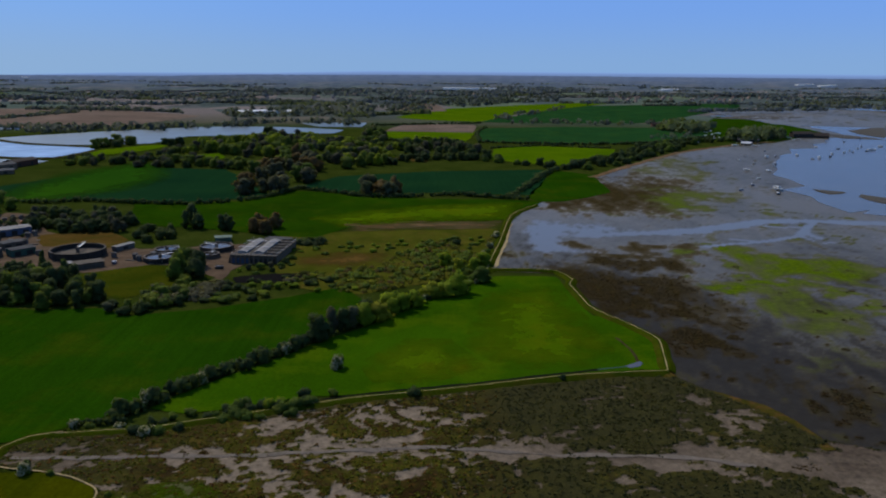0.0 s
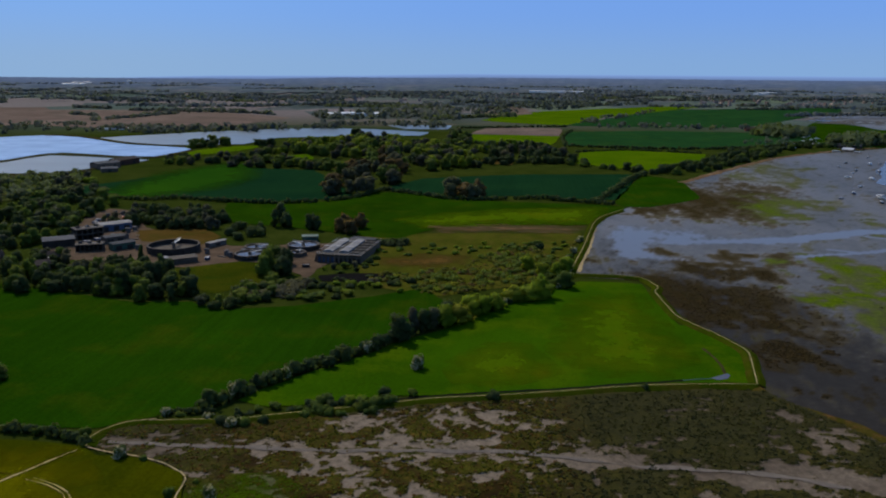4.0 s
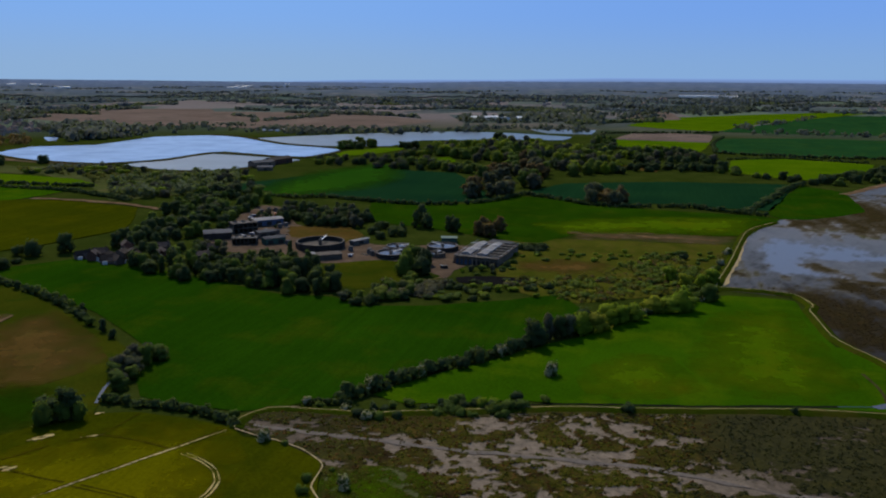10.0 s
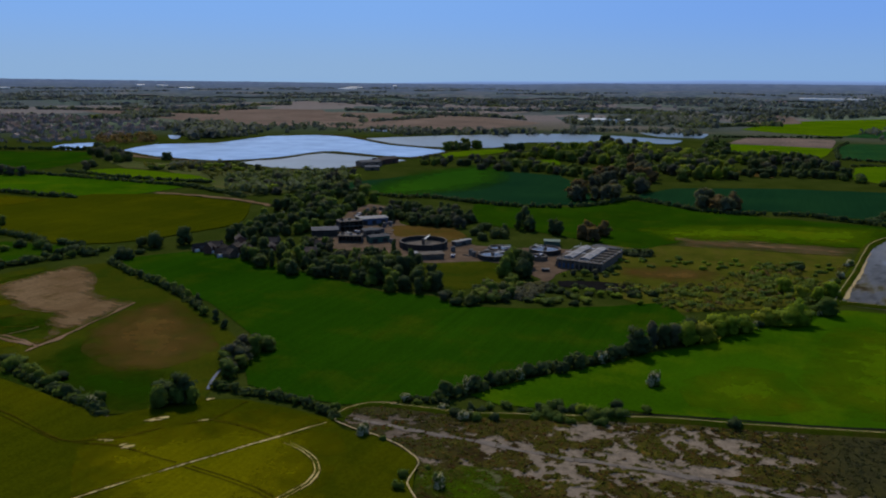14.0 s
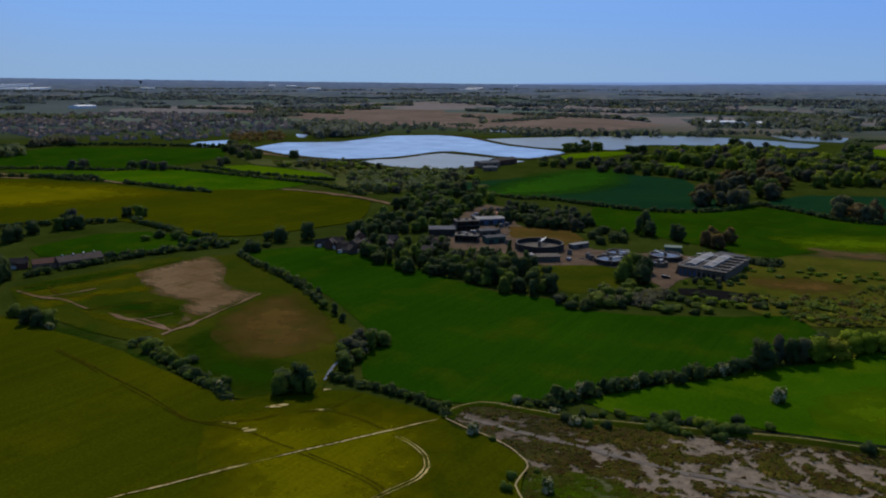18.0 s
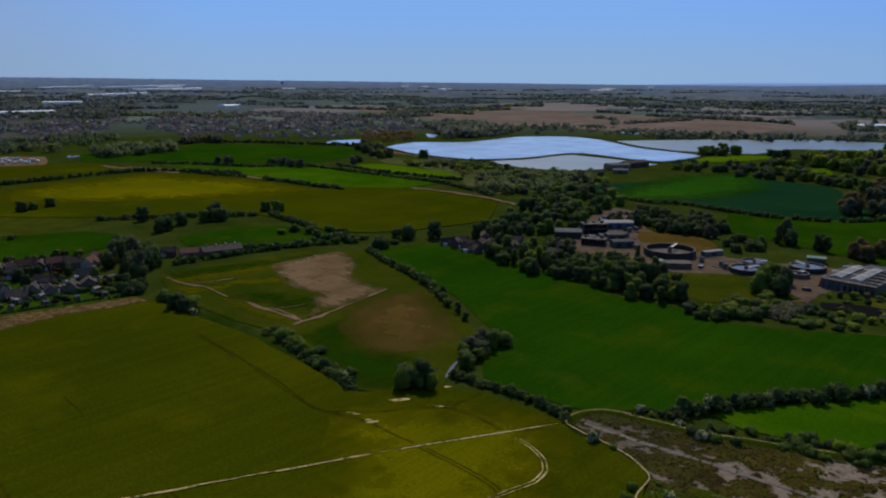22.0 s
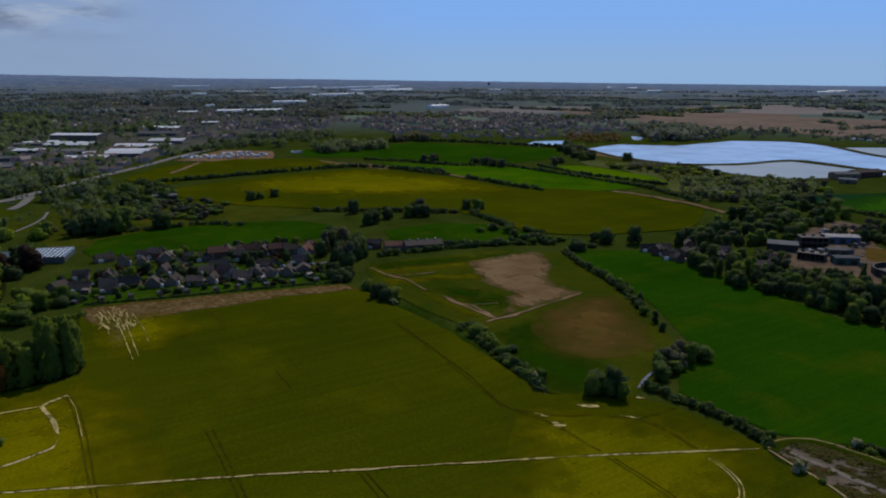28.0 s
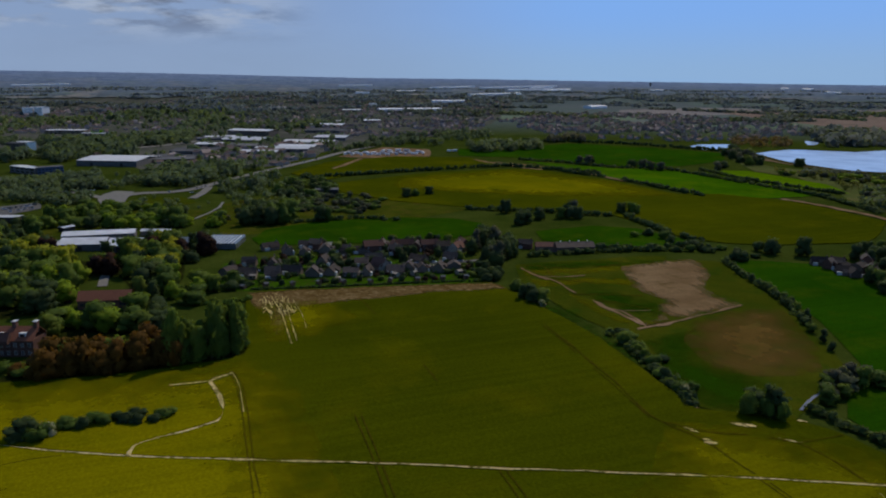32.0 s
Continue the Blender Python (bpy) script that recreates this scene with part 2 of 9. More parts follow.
M_pasture_s = crop("thin_dark_grass", (0.010, 0.036, 0.001), (0.018, 0.052, 0.001), fade=True)
# lighter grass colour that paints sun patches between cloud shadows
M_sunlit_s = crop("thin_sunlit_grass", (0.045, 0.10, 0.001), (0.075, 0.125, 0.002), (0.09, 0.11, 0.002), fade=True)
# yellow trial strips, and also sunlight painted on the green crop
M_yellow_sun_s = crop("thin_yellow_and_sunlit_crop", (0.088, 0.087, 0.001), (0.138, 0.126, 0.001), (0.075, 0.082, 0.001), rows=62, fade=True)
M_paddock = crop("grazed_grass", (0.011, 0.036, 0.001), (0.018, 0.056, 0.0012), (0.03, 0.058, 0.002), big=0.02)
M_green_s = crop("thin_green_wheat", (0.014, 0.060, 0.004), (0.022, 0.078, 0.004), fade=True)
M_headland_s = crop("thin_trampled_soil", (0.070, 0.043, 0.012), (0.105, 0.069, 0.026), (0.22, 0.165, 0.085), rows=98, big=0.20, fade=True, streak=8)
M_bank_s = crop("thin_bank_grass", (0.030, 0.060, 0.001), (0.052, 0.092, 0.002), (0.07, 0.08, 0.003), fade=True)
# brightest crop tone, painting the sunlit near corner
M_sun_gold_s = crop("thin_sunlit_crop", (0.115, 0.105, 0.001), (0.155, 0.138, 0.001), (0.09, 0.092, 0.001), rows=62, fade=True)
M_dark = plain("dark_wet_lining", (0.010, 0.010, 0.010), 0.9, 0.0, 0, 0.3, 0.3)
M_track = plain("pale_chalk_track", (0.36, 0.285, 0.15), 0.95, 0.0, 0, 0.5, 0.9)
def worn_track(name, soil, green):
    """Trodden chalky soil that the crop closes over in places."""
    m, nt, b = nodes_of(name, 0.95, 0.0)
    c = mix(nt, soil, ramp(nt, nz(nt, 2.5, 5, 0.7), [(0.3, (0.55, 0.5, 0.42)), (0.7, (1.25, 1.22, 1.15))]), 1.0, 'MULTIPLY')
    nt.links.new(mix(nt, green, c, ramp(nt, nz(nt, 0.45, 7, 0.75), [(0.40, (0, 0, 0)), (0.52, (1, 1, 1))])), b.inputs["Base Color"])
    bump(nt, b, nz(nt, 1.4, 5, 0.7), 0.6, 0.3)
    return m


M_chalk = worn_track("worn_chalk_in_crop", (0.50, 0.41, 0.20), (0.050, 0.050, 0.002))
# dark rut soil, also the painted shadow beside the pale tracks
M_rut_shade = plain("rut_soil_and_crop_shade", (0.045, 0.038, 0.003), 0.95, 0.0, 0, 0.4, 0.5)
M_yard = plain("yard_concrete", (0.105, 0.075, 0.052), 0.95, 0.0, 0, 0.35, 0.12)
M_road = plain("grey_asphalt", (0.085, 0.083, 0.08), 0.9, 0.1, 0, 0.2, 0.4)
# pale blue base colour carries much of the sky's reflection
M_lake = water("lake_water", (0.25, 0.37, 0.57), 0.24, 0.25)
M_channel = water("tidal_water", (0.085, 0.088, 0.095), 0.24, 0.35, spec=0.36)
M_ditch = water("ditch_water", (0.03, 0.034, 0.03), 0.2, 0.2)
M_mudbank = plain("drying_mud", (0.075, 0.07, 0.058), 0.9, 0.1, 0, 0.3, 0.1)
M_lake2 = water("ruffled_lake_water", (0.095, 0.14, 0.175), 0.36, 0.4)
M_bank = plain("earth_bank", (0.045, 0.042, 0.015), 0.95, 0.0, 0, 0.4, 0.3)

# ---- plan helpers ----
D0, DS = 1900.0, 2750.0


def lift(x, y):
    """Ground place: beyond two kilometres the land is drawn in along camera sight lines, rising to the skyline. Gives
    x, y, z and the scale there.
    """
    d = math.hypot(x, y)
    if d <= D0:
        return x, y, 0.0, 1.0
    dd = D0 + DS * (1 - math.exp(-(d - D0) / DS))
    s = dd / d
    return x * s, y * s, EYE * (1 - s), s


def rounded(me, normals):
    """Shades leaf clumps as the round mass that they make up together."""
    me.polygons.foreach_set("use_smooth", np.ones(len(me.polygons), dtype=bool))
    me.normals_split_custom_set_from_vertices(np.asarray(normals, dtype=np.float32).tolist())


def mesh_ob(name, verts, faces, mats, parent=None, label="", idx=None, normals=None):
    me = bpy.data.meshes.new(name)
    me.from_pydata(verts if isinstance(verts, list) else verts.tolist(), [], faces if isinstance(faces, list) else faces.tolist())
    for m in (mats if isinstance(mats, (list, tuple)) else [mats]):
        me.materials.append(m)
    if idx is not None:
        me.polygons.foreach_set("material_index", np.asarray(idx, dtype=np.int32))
    me.update()
    if normals is not None:
        rounded(me, normals)
    ob = new(name, me)
    if parent is not None:
        ob.parent = parent
    if label:
        ob["label"] = label
    return ob


def part(name, bm, material, parent, label=""):
    """Links a bmesh as one mesh object under a thing or a part."""
    me = bpy.data.meshes.new(name)
    bm.to_mesh(me)
    bm.free()
    me.materials.append(material)
    ob = new(name, me)
    ob.parent = parent
    if label:
        ob["label"] = label
    return ob


def smooth(pts, closed, step, soft=0.6):
    """Catmull-Rom through the corners."""
    n = len(pts)
    out = []
    for i in range(n if closed else n - 1):
        if closed:
            p0, p1, p2, p3 = (Vector(pts[(i + k) % n]) for k in (-1, 0, 1, 2))
        else:
            p0, p1, p2, p3 = (Vector(pts[min(max(i + k, 0), n - 1)]) for k in (-1, 0, 1, 2))
        m = max(2, int((p2 - p1).length / step))
        for j in range(m):
            t = j / m
            cr = 0.5 * (2 * p1 + (p2 - p0) * t + (2 * p0 - 5 * p1 + 4 * p2 - p3) * t * t + (3 * p1 - p0 - 3 * p2 + p3) * t ** 3)
            li = p1.lerp(p2, t)
            out.append(li.lerp(cr, soft))
    if not closed:
        out.append(Vector(pts[-1]))
    return out


def sheet(name, pts, z, mat, label, category, ragged=1.0, cell=60.0, skirt=0.0, fade=0.0):
    """A stretch of ground: outline smoothed and roughened, filled with triangles that follow the lie of the land."""
    from mathutils.geometry import delaunay_2d_cdt
    size = max(math.hypot(p[0], p[1]) for p in pts)
    step = 6.0 if size < 500 else 15.0 if size < 1100 else 40.0
    ring = smooth(pts, True, step, 0.25)
    ring = [p + Vector((noise.noise((p.x * 0.07, p.y * 0.07, z)), noise.noise((p.x * 0.07, p.y * 0.07, z + 9)))) * ragged * (1 + size / 700) for p in ring]
    n = len(ring)
    x0, x1 = min(p.x for p in ring), max(p.x for p in ring)
    y0, y1 = min(p.y for p in ring), max(p.y for p in ring)
    if fade:
        cell = (x1 - x0 + y1 - y0) / 50
    cell = max(cell, (x1 - x0 + y1 - y0) / 60)
    grid = [Vector((x, y)) for x in np.arange(x0, x1, cell) for y in np.arange(y0, y1, cell)]
    v, e, f, *_ = delaunay_2d_cdt(ring + grid, [(i, (i + 1) % n) for i in range(n)], [], 1, 1e-3)
    used = sorted({i for t in f for i in t})
    new_i = {i: k for k, i in enumerate(used)}
    verts = []
    for i in used:
        x, y, h, s = lift(v[i].x, v[i].y)
        verts.append((x, y, h + z * (1 + 6 * (1 - s))))
    faces = [[new_i[i] for i in t] for t in f]
    faces = [t if (Vector(verts[t[1]][:2]) - Vector(verts[t[0]][:2])).cross(Vector(verts[t[2]][:2]) - Vector(verts[t[0]][:2])) > 0 else t[::-1] for t in faces]
    if skirt:
        k = [new_i[i] for i in range(n) if i in new_i]
        base = len(verts)
        verts += [(verts[i][0], verts[i][1], verts[i][2] - skirt) for i in k]
        faces += [[k[j], k[(j + 1) % len(k)], base + (j + 1) % len(k), base + j] for j in range(len(k))]
    ob = mesh_ob(name, verts, faces, mat)
    if fade:
        # share of the way in from the rim
        val = [min(1.0, min((Vector((v[i].x, v[i].y)) - p).length for p in ring) / fade) for i in used]
        at = ob.data.attributes.new("edge", 'FLOAT', 'POINT')
        at.data.foreach_set("value", np.asarray(val, dtype=np.float32))
    return tagged(ob, label, category, kind="structure")


def ribbon(name, pts, width, z, mat, label, category, wob=0.25, step=3.0, high=0.0):
    """A path, track or bank along a line, with uneven edges; high gives it a raised crown."""
    line = smooth(pts, False, step)
    rows = []
    for i, p in enumerate(line):
        d = (line[min(i + 1, len(line) - 1)] - line[max(i - 1, 0)])
        d = Vector((-d.y, d.x)).normalized()
        w0 = width * (0.5 + wob * noise.noise((p.x * 0.11, p.y * 0.11, 3)))
        w1 = width * (0.5 + wob * noise.noise((p.x * 0.11, p.y * 0.11, 8)))
        if high:
            rows.append([(p - d * (w0 + high * 2), 0.0), (p - d * w0, high), (p + d * w1, high), (p + d * (w1 + high * 2), 0.0)])
        else:
            rows.append([(p - d * w0, 0.0), (p + d * w1, 0.0)])
    k = len(rows[0])
    verts = []
    for row in rows:
        for q, h in row:
            x, y, g, s = lift(q.x, q.y)
            verts.append((x, y, g + z + h))
    faces = [[i * k + j, i * k + k + j, i * k + k + j + 1, i * k + j + 1][::-1] for i in range(len(rows) - 1) for j in range(k - 1)]
    return tagged(mesh_ob(name, verts, faces, mat), label, category, kind="structure")


# ---- ground ----
def build_ground():
    azs = [radians(a) for a in np.concatenate([np.arange(-50, 110, 1.0), np.arange(110, 310, 5.0)])]
    ds = [0.5] + [40 * 1.13 ** k for k in range(52)]
    ds = [d for d in ds if d < 7600]
    verts = [lift(-d * math.sin(a), d * math.cos(a))[:3] for d in ds for a in azs]
    n = len(azs)
    faces = [[i * n + j, i * n + (j + 1) % n, (i + 1) * n + (j + 1) % n, (i + 1) * n + j][::-1] for i in range(len(ds) - 1) for j in range(n)]
    verts.append((0.0, 0.0, 0.0))
    faces += [[j, (j + 1) % n, len(verts) - 1] for j in range(n)]
    tagged(mesh_ob("ground", verts, faces, M_ground), "wide farmland ground raised afar to fit the view", "ground", kind="structure")


build_ground()

# ---- fields and water ----
def field(pts, z, mat, lab):
    """One field; thin patches fade out at their rim."""
    thin = mat.name.startswith("thin")
    size = math.sqrt(sum((pts[i][0] - pts[i - 1][0]) ** 2 + (pts[i][1] - pts[i - 1][1]) ** 2 for i in range(len(pts))) ** 0.5)
    sheet("field", pts, z, mat, lab, "field", skirt=0.8 if mat is M_rape else 0.0, fade=(6.0 if "headland" in lab else 1.5 * size if "soil" in lab else 3.2 * size) if thin else 0.0)


field([(75.5, 282.0), (79.0, 309.1), (70.5, 348.7), (65.8, 386.2), (63, 420), (30, 421), (1.9, 386.5), (-22.3, 354.1), (-35.7, 328.9), (-50.6, 311.6), (-67.0, 288.3), (-80.1, 271.4), (-89.9, 256.2), (-97.5, 243.4), (-84.5, 239.6), (-72.6, 243.8), (-43.9, 254.6), (-8.4, 259.3), (24.6, 270.3), (59.4, 277.6)], 0.3, M_meadow, "bright green grass meadow beside the sea wall")
field([(-378, 341), (-347, 383), (-309, 382), (-234, 363), (-192, 351), (-164.1, 354.8), (-144.0, 344.5), (-110.9, 355.6), (-76.5, 376.6), (-54.2, 393.8), (-39.0, 373.5), (-47.1, 337.2), (-63.1, 308.4), (-79.4, 280.5), (-93.3, 258.1), (-107.5, 240.1), (-119.2, 228.1), (-135.5, 216.7), (-159.8, 216.3), (-176.3, 217.2), (-187.6, 231.2), (-199.8, 256.3), (-228.7, 276.2), (-261.4, 295.4), (-314, 317)], 0.3, M_pasture, "large dark green pasture below the treatment works")
field([(-422, 737), (-392, 811), (-357, 885), (-245, 877), (-183, 750), (-156, 699), (-180, 676), (-233, 655), (-311, 669), (-383, 666), (-439, 640), (-453, 700)], 0.3, M_teal, "blue-green wheat field on a gentle slope")
field([(-139, 745), (-111, 828), (-16, 877), (108, 900), (123, 891), (81, 711), (3, 724), (-74, 703)], 0.3, M_teal, "blue-green wheat field beside the hedge")
field([(-257, 643), (-177, 661), (-141, 727), (-43, 689), (73, 682), (84, 671), (50, 590), (-10, 579), (-67, 555), (-86, 519), (-110, 524), (-184, 550), (-224, 559)], 0.3, M_paddock, "green meadow behind the treatment works")
field([(-73, 567), (-10, 581), (46, 586), (39, 553), (-26, 546), (-65, 539)], 0.45, M_tan_s, "tan strip of dry grass")
field([(-110, 524), (-65, 539), (39, 553), (30, 489), (21, 431), (-7, 406), (-41.1, 381.1), (-65.1, 387.7), (-86, 403), (-103, 454)], 0.28, M_scrub, "yellow-green rough scrubland")
field([(-90, 459), (-65, 476), (-33, 471), (-35, 449), (-57, 437), (-83, 439)], 0.45, M_orange_s, "patch of orange-brown dry rushes")
field([(129, 891), (164, 854), (158, 732), (107, 678), (86, 674), (77, 704)], 0.3, M_pasture, "small dark green field by the shore")
field([(73, 1133), (125, 1197), (252, 1147), (210, 1018), (160, 941), (101, 961), (63, 1001)], 0.4, M_bright, "yellow-green pasture with scattered bushes")
field([(77, 1544), (247, 1609), (518, 1592), (467, 1384), (322, 1262), (190, 1231), (58, 1259)], 0.4, M_wheat, "long green arable field")
field([(79, 1729), (194, 2029), (405, 2537), (1069, 2923), (938, 2514), (698, 2155), (458, 1756)], 0.4, M_wheat, "distant dark green arable field")
field([(-116, 1889), (7, 2323), (426, 2800), (657, 2944), (417, 2500), (199, 2082), (80, 1748), (-33, 1793)], 0.45, M_bright, "distant light green field")
field([(-125, 1327), (-95, 1540), (56, 1588), (55, 1417), (32, 1237), (-77, 1247)], 0.4, M_bright, "light green field beside a brown one")
field([(-110, 1452), (-78, 1655), (66, 1638), (53, 1443), (-27, 1448)], 0.5, M_brown, "brown ploughed strip")
field([(-146, 2085), (-123, 2605), (-31, 2666), (9, 2196)], 0.5, M_brown, "brown ploughed field far off")
field([(523, 1608), (709, 2050), (736, 1891), (747, 1700), (734, 1541), (617, 1375), (547, 1303), (466, 1285), (463, 1372)], 0.42, M_paddock, "rough grass behind the quay")
field([(-71, 1031), (-18, 1008), (-21, 970), (-64, 986)], 0.45, M_orange, "pale dry field corner")
field([(-482, 1050), (-440, 1141), (-398, 1162), (-409, 1078), (-446, 1003)], 0.4, M_bright, "light green slope beside the lake")
field([(-337, 1012), (-300, 1049), (-276, 990), (-313, 950)], 0.4, M_bright, "light green clearing in the wood")
field([(-904, 172), (-1008, 240), (-1048, 347), (-1000, 439), (-901, 447), (-882, 335), (-861, 231), (-833, 192)], 0.6, M_rape, "yellow-green crop field by the road")
field([(-802, 197), (-855, 325), (-860, 431), (-844, 461), (-727, 490), (-615, 493), (-602, 529), (-542, 562), (-502, 561), (-434, 552), (-383, 474), (-401, 395), (-429, 366), (-459, 360), (-532, 366), (-577, 322), (-614, 270), (-669, 221), (-735, 191)], 0.6, M_rape, "long yellow-green crop field on a low rise")
field([(-1114, 583), (-1158, 693), (-1055, 770), (-936, 822), (-851, 757), (-815, 659), (-830, 587), (-972, 507), (-1028, 437), (-1128, 481)], 0.4, M_pasture, "deep green pasture by the village")
field([(-937, 489), (-822, 558), (-787, 611), (-676, 617), (-559, 618), (-564, 558), (-589, 507), (-693, 502), (-825, 504)], 0.4, M_meadow, "green pasture between hedges")
field([(-764, 643), (-742, 696), (-622, 689), (-557, 653), (-617, 628), (-721, 631)], 0.5, M_bright, "bright light green paddock")
field([(-870, 783), (-763, 760), (-707, 779), (-638, 790), (-572, 786), (-492, 800), (-430, 729), (-445, 622), (-482, 580), (-562, 647), (-681, 708), (-737, 703)], 0.32, M_olive, "olive rough pasture below the lakes")
field([(-872, 812), (-898, 850), (-820, 822), (-748, 812), (-702, 812), (-700, 798), (-780, 800)], 0.36, M_reed, "brown reed bed along the lake shore")
field([(76, 284), (85.5, 281), (87, 292), (90.5, 313), (88.5, 321), (82, 337), (75.5, 348), (70.5, 349), (78.5, 309)], 0.27, M_meadow, "grass strip inside the sea wall")
field([(-543, 75), (-573, 89), (-592, 131), (-589, 195), (-569, 236), (-543, 249), (-508, 240), (-495, 205), (-498, 165), (-505, 135), (-515, 98), (-523, 77)], 0.4, M_paddock, "green paddock behind the houses")
field([(-498, 274), (-502, 325), (-481, 351), (-424, 357), (-420, 317), (-432, 285), (-468, 262)], 0.4, M_paddock, "green paddock beside a long barn")
field([(-410, 212), (-409, 247), (-394, 301), (-373, 334), (-345, 324), (-275, 293), (-236.5, 271.0), (-211.7, 257.4), (-195.1, 226.2), (-181.4, 200.6), (-190.6, 184.1), (-202.2, 176.4), (-235.8, 184.3), (-272.6, 196.9), (-313.2, 192.1), (-370, 196)], 0.3, M_rough, "patchy yellow-green field with bare soil")
field([(-382, 268), (-387, 289), (-388, 307), (-385, 323), (-364, 317), (-344, 303), (-328, 286), (-311, 280), (-293, 280), (-289, 260), (-285, 243), (-288, 231), (-277, 207), (-283, 209), (-293, 228), (-306, 236), (-315, 248), (-338, 246), (-360, 256)], 0.45, M_tan_s, "bare sandy soil patch in the field")
field([(-398, 211), (-389, 247), (-384, 287), (-374, 286), (-375, 245), (-382, 205)], 0.44, M_yellow_sun_s, "yellow-green trial strip")
field([(-376, 203), (-367, 222), (-369, 237), (-355, 259), (-344, 253), (-356, 228), (-359, 202)], 0.45, M_yellow_sun_s, "yellow-green trial strip")
field([(-342, 216), (-336, 235), (-307, 241), (-291, 227), (-310, 216)], 0.46, M_pasture_s, "dark green trial strip")
field([(-344, 208), (-324, 214), (-295, 214), (-281, 206), (-305, 203)], 0.47, M_yellow_sun_s, "yellow-green trial strip")
field([(-409, 220), (-400, 262), (-387, 313), (-385, 321), (-385, 270), (-394, 213)], 0.48, M_pasture_s, "dark green trial strip")
field([(-279.7, 237.7), (-288.0, 267.3), (-281, 293), (-230.6, 262.7), (-210.4, 243.1), (-214.9, 216.7), (-229.8, 205.9), (-256.4, 214.2)], 0.42, M_orange_s, "brownish dry grass in the field corner")
field([(-265.5, 199.9), (-270.9, 232.2), (-234.3, 211.7), (-209.2, 215.2), (-185.9, 204.1), (-191.3, 184.8), (-204.9, 177.6), (-234.9, 184.9)], 0.40, M_pasture_s, "dark green grass in the field corner")
field([(-403, 52), (-395, 98), (-376, 180), (-359, 183), (-325.6, 183.6), (-275.6, 184.0), (-231.9, 178.6), (-200.3, 174.1), (-182.1, 198.8), (-164.9, 204.9), (-131.8, 203.6), (-124.5, 199.2), (-111.9, 199.3), (-93.9, 192.2), (-87.5, 177.1), (-75.0, 145.6), (-95.5, 108.8), (-144.9, 76.3), (-149.5, 11.3), (-202.9, -72.0), (-327.8, -107.0), (-310.7, -50.8), (-304.2, -12.3), (-305.3, 14.3), (-309.7, 37.9)], 0.9, M_rape, "wide yellow-green crop field with wheel tracks")
field([(-403, 52), (-395, 98), (-376, 180), (-360, 182), (-369.3, 140.5), (-366.5, 120.8), (-368.8, 97.6), (-366.1, 79.7), (-355.3, 69.1), (-332.7, 58.1), (-326.4, 53.2), (-361.0, 54.0), (-374.5, 49.7)], 0.98, M_headland_s, "bare tan headland along the crop field")
field([(-88.5, 178.5), (-88.0, 187.5), (-81.3, 192.7), (-66.8, 194.7), (-57.3, 187.7), (-48.8, 162.2), (-72.8, 147.0), (-82.9, 170.8)], 1.02, M_bank_s, "grass bank beside the salt marsh")
field([(-406, 224), (-406, 276), (-397, 313), (-351, 258), (-295.8, 225.5), (-289.5, 205.2), (-345, 208), (-382, 211)], 0.36, M_rough, "yellow-green crop strips")
# sunlit patches of the meadow, laid on as lighter colour
field([(22.2, 385.0), (59, 402), (67.8, 348.6), (71.4, 303.5), (60.8, 284.6), (25.5, 280.9), (8.8, 308.8)], 0.36, M_sunlit_s, "patch of sunlight painted on the meadow")
field([(-31.6, 288.5), (-15.1, 315.3), (4.2, 315.7), (16.9, 283.6), (-4.5, 266.5), (-25.1, 266.1)], 0.36, M_sunlit_s, "patch of sunlight painted on the meadow")
field([(-106, 588), (-66, 625), (-12, 654), (69, 670), (57, 591), (-19, 574), (-75, 554)], 0.4, M_sunlit_s, "yellow-green meadow end with sunlight painted in")
# sunlit stretches of the crop as brighter, yellower colour
field([(-324.9, -99.5), (-307.1, -50.4), (-304.2, -12.3), (-302.9, 37.8), (-261.8, 49.9), (-216.6, 47.5), (-182.6, 47.1), (-156.3, 24.4), (-191.1, -64.6)], 1.0, M_sun_gold_s, "stretch of crop with sunlight painted in")
field([(-381.9, 51.9), (-375.8, 81.9), (-344.8, 96.6), (-320.3, 69.3), (-320.8, 47.5)], 1.0, M_yellow_sun_s, "stretch of crop with sunlight painted in")
field([(-395, 668), (-409, 742), (-407, 850), (-372, 941), (-328, 943), (-279, 790), (-290, 709), (-331, 658), (-367, 633)], 0.42, M_green_s, "fresher green end of the wheat field")
field([(-815, 270), (-850, 426), (-719, 484), (-606, 486), (-622, 401), (-680, 311), (-745, 246)], 0.75, M_yellow_sun_s, "crest of the crop field with sunlight painted in")
field([(-348.4, 187.4), (-323.4, 194.9), (-280.9, 191.8), (-251.4, 183.8), (-207.0, 174.1), (-220.9, 170.4), (-253.4, 174.7), (-294.5, 181.9), (-328.1, 181.1)], 0.44, M_pasture_s, "dark green grass strip beside the crop")
field([(-193.7, 157.6), (-180.5, 181.2), (-156.6, 201.4), (-131.4, 202.7), (-115.1, 187.3), (-109.5, 166.4), (-96.7, 142.2), (-145.3, 96.2), (-165.8, 129.8)], 0.97, M_yellow_sun_s, "stretch of crop with sunlight painted in")
field([(-2235, 1860), (-1942, 1990), (-1424, 2203), (-996, 1541), (-1143, 1424), (-1403, 1517), (-1811, 1663)], 0.6, M_brown, "wide brown ploughed land")
field([(-1335, 2067), (-962, 2150), (-575, 1875), (-630, 1585), (-783, 1466), (-962, 1489)], 0.5, M_brown, "brown ploughed field behind the lake")
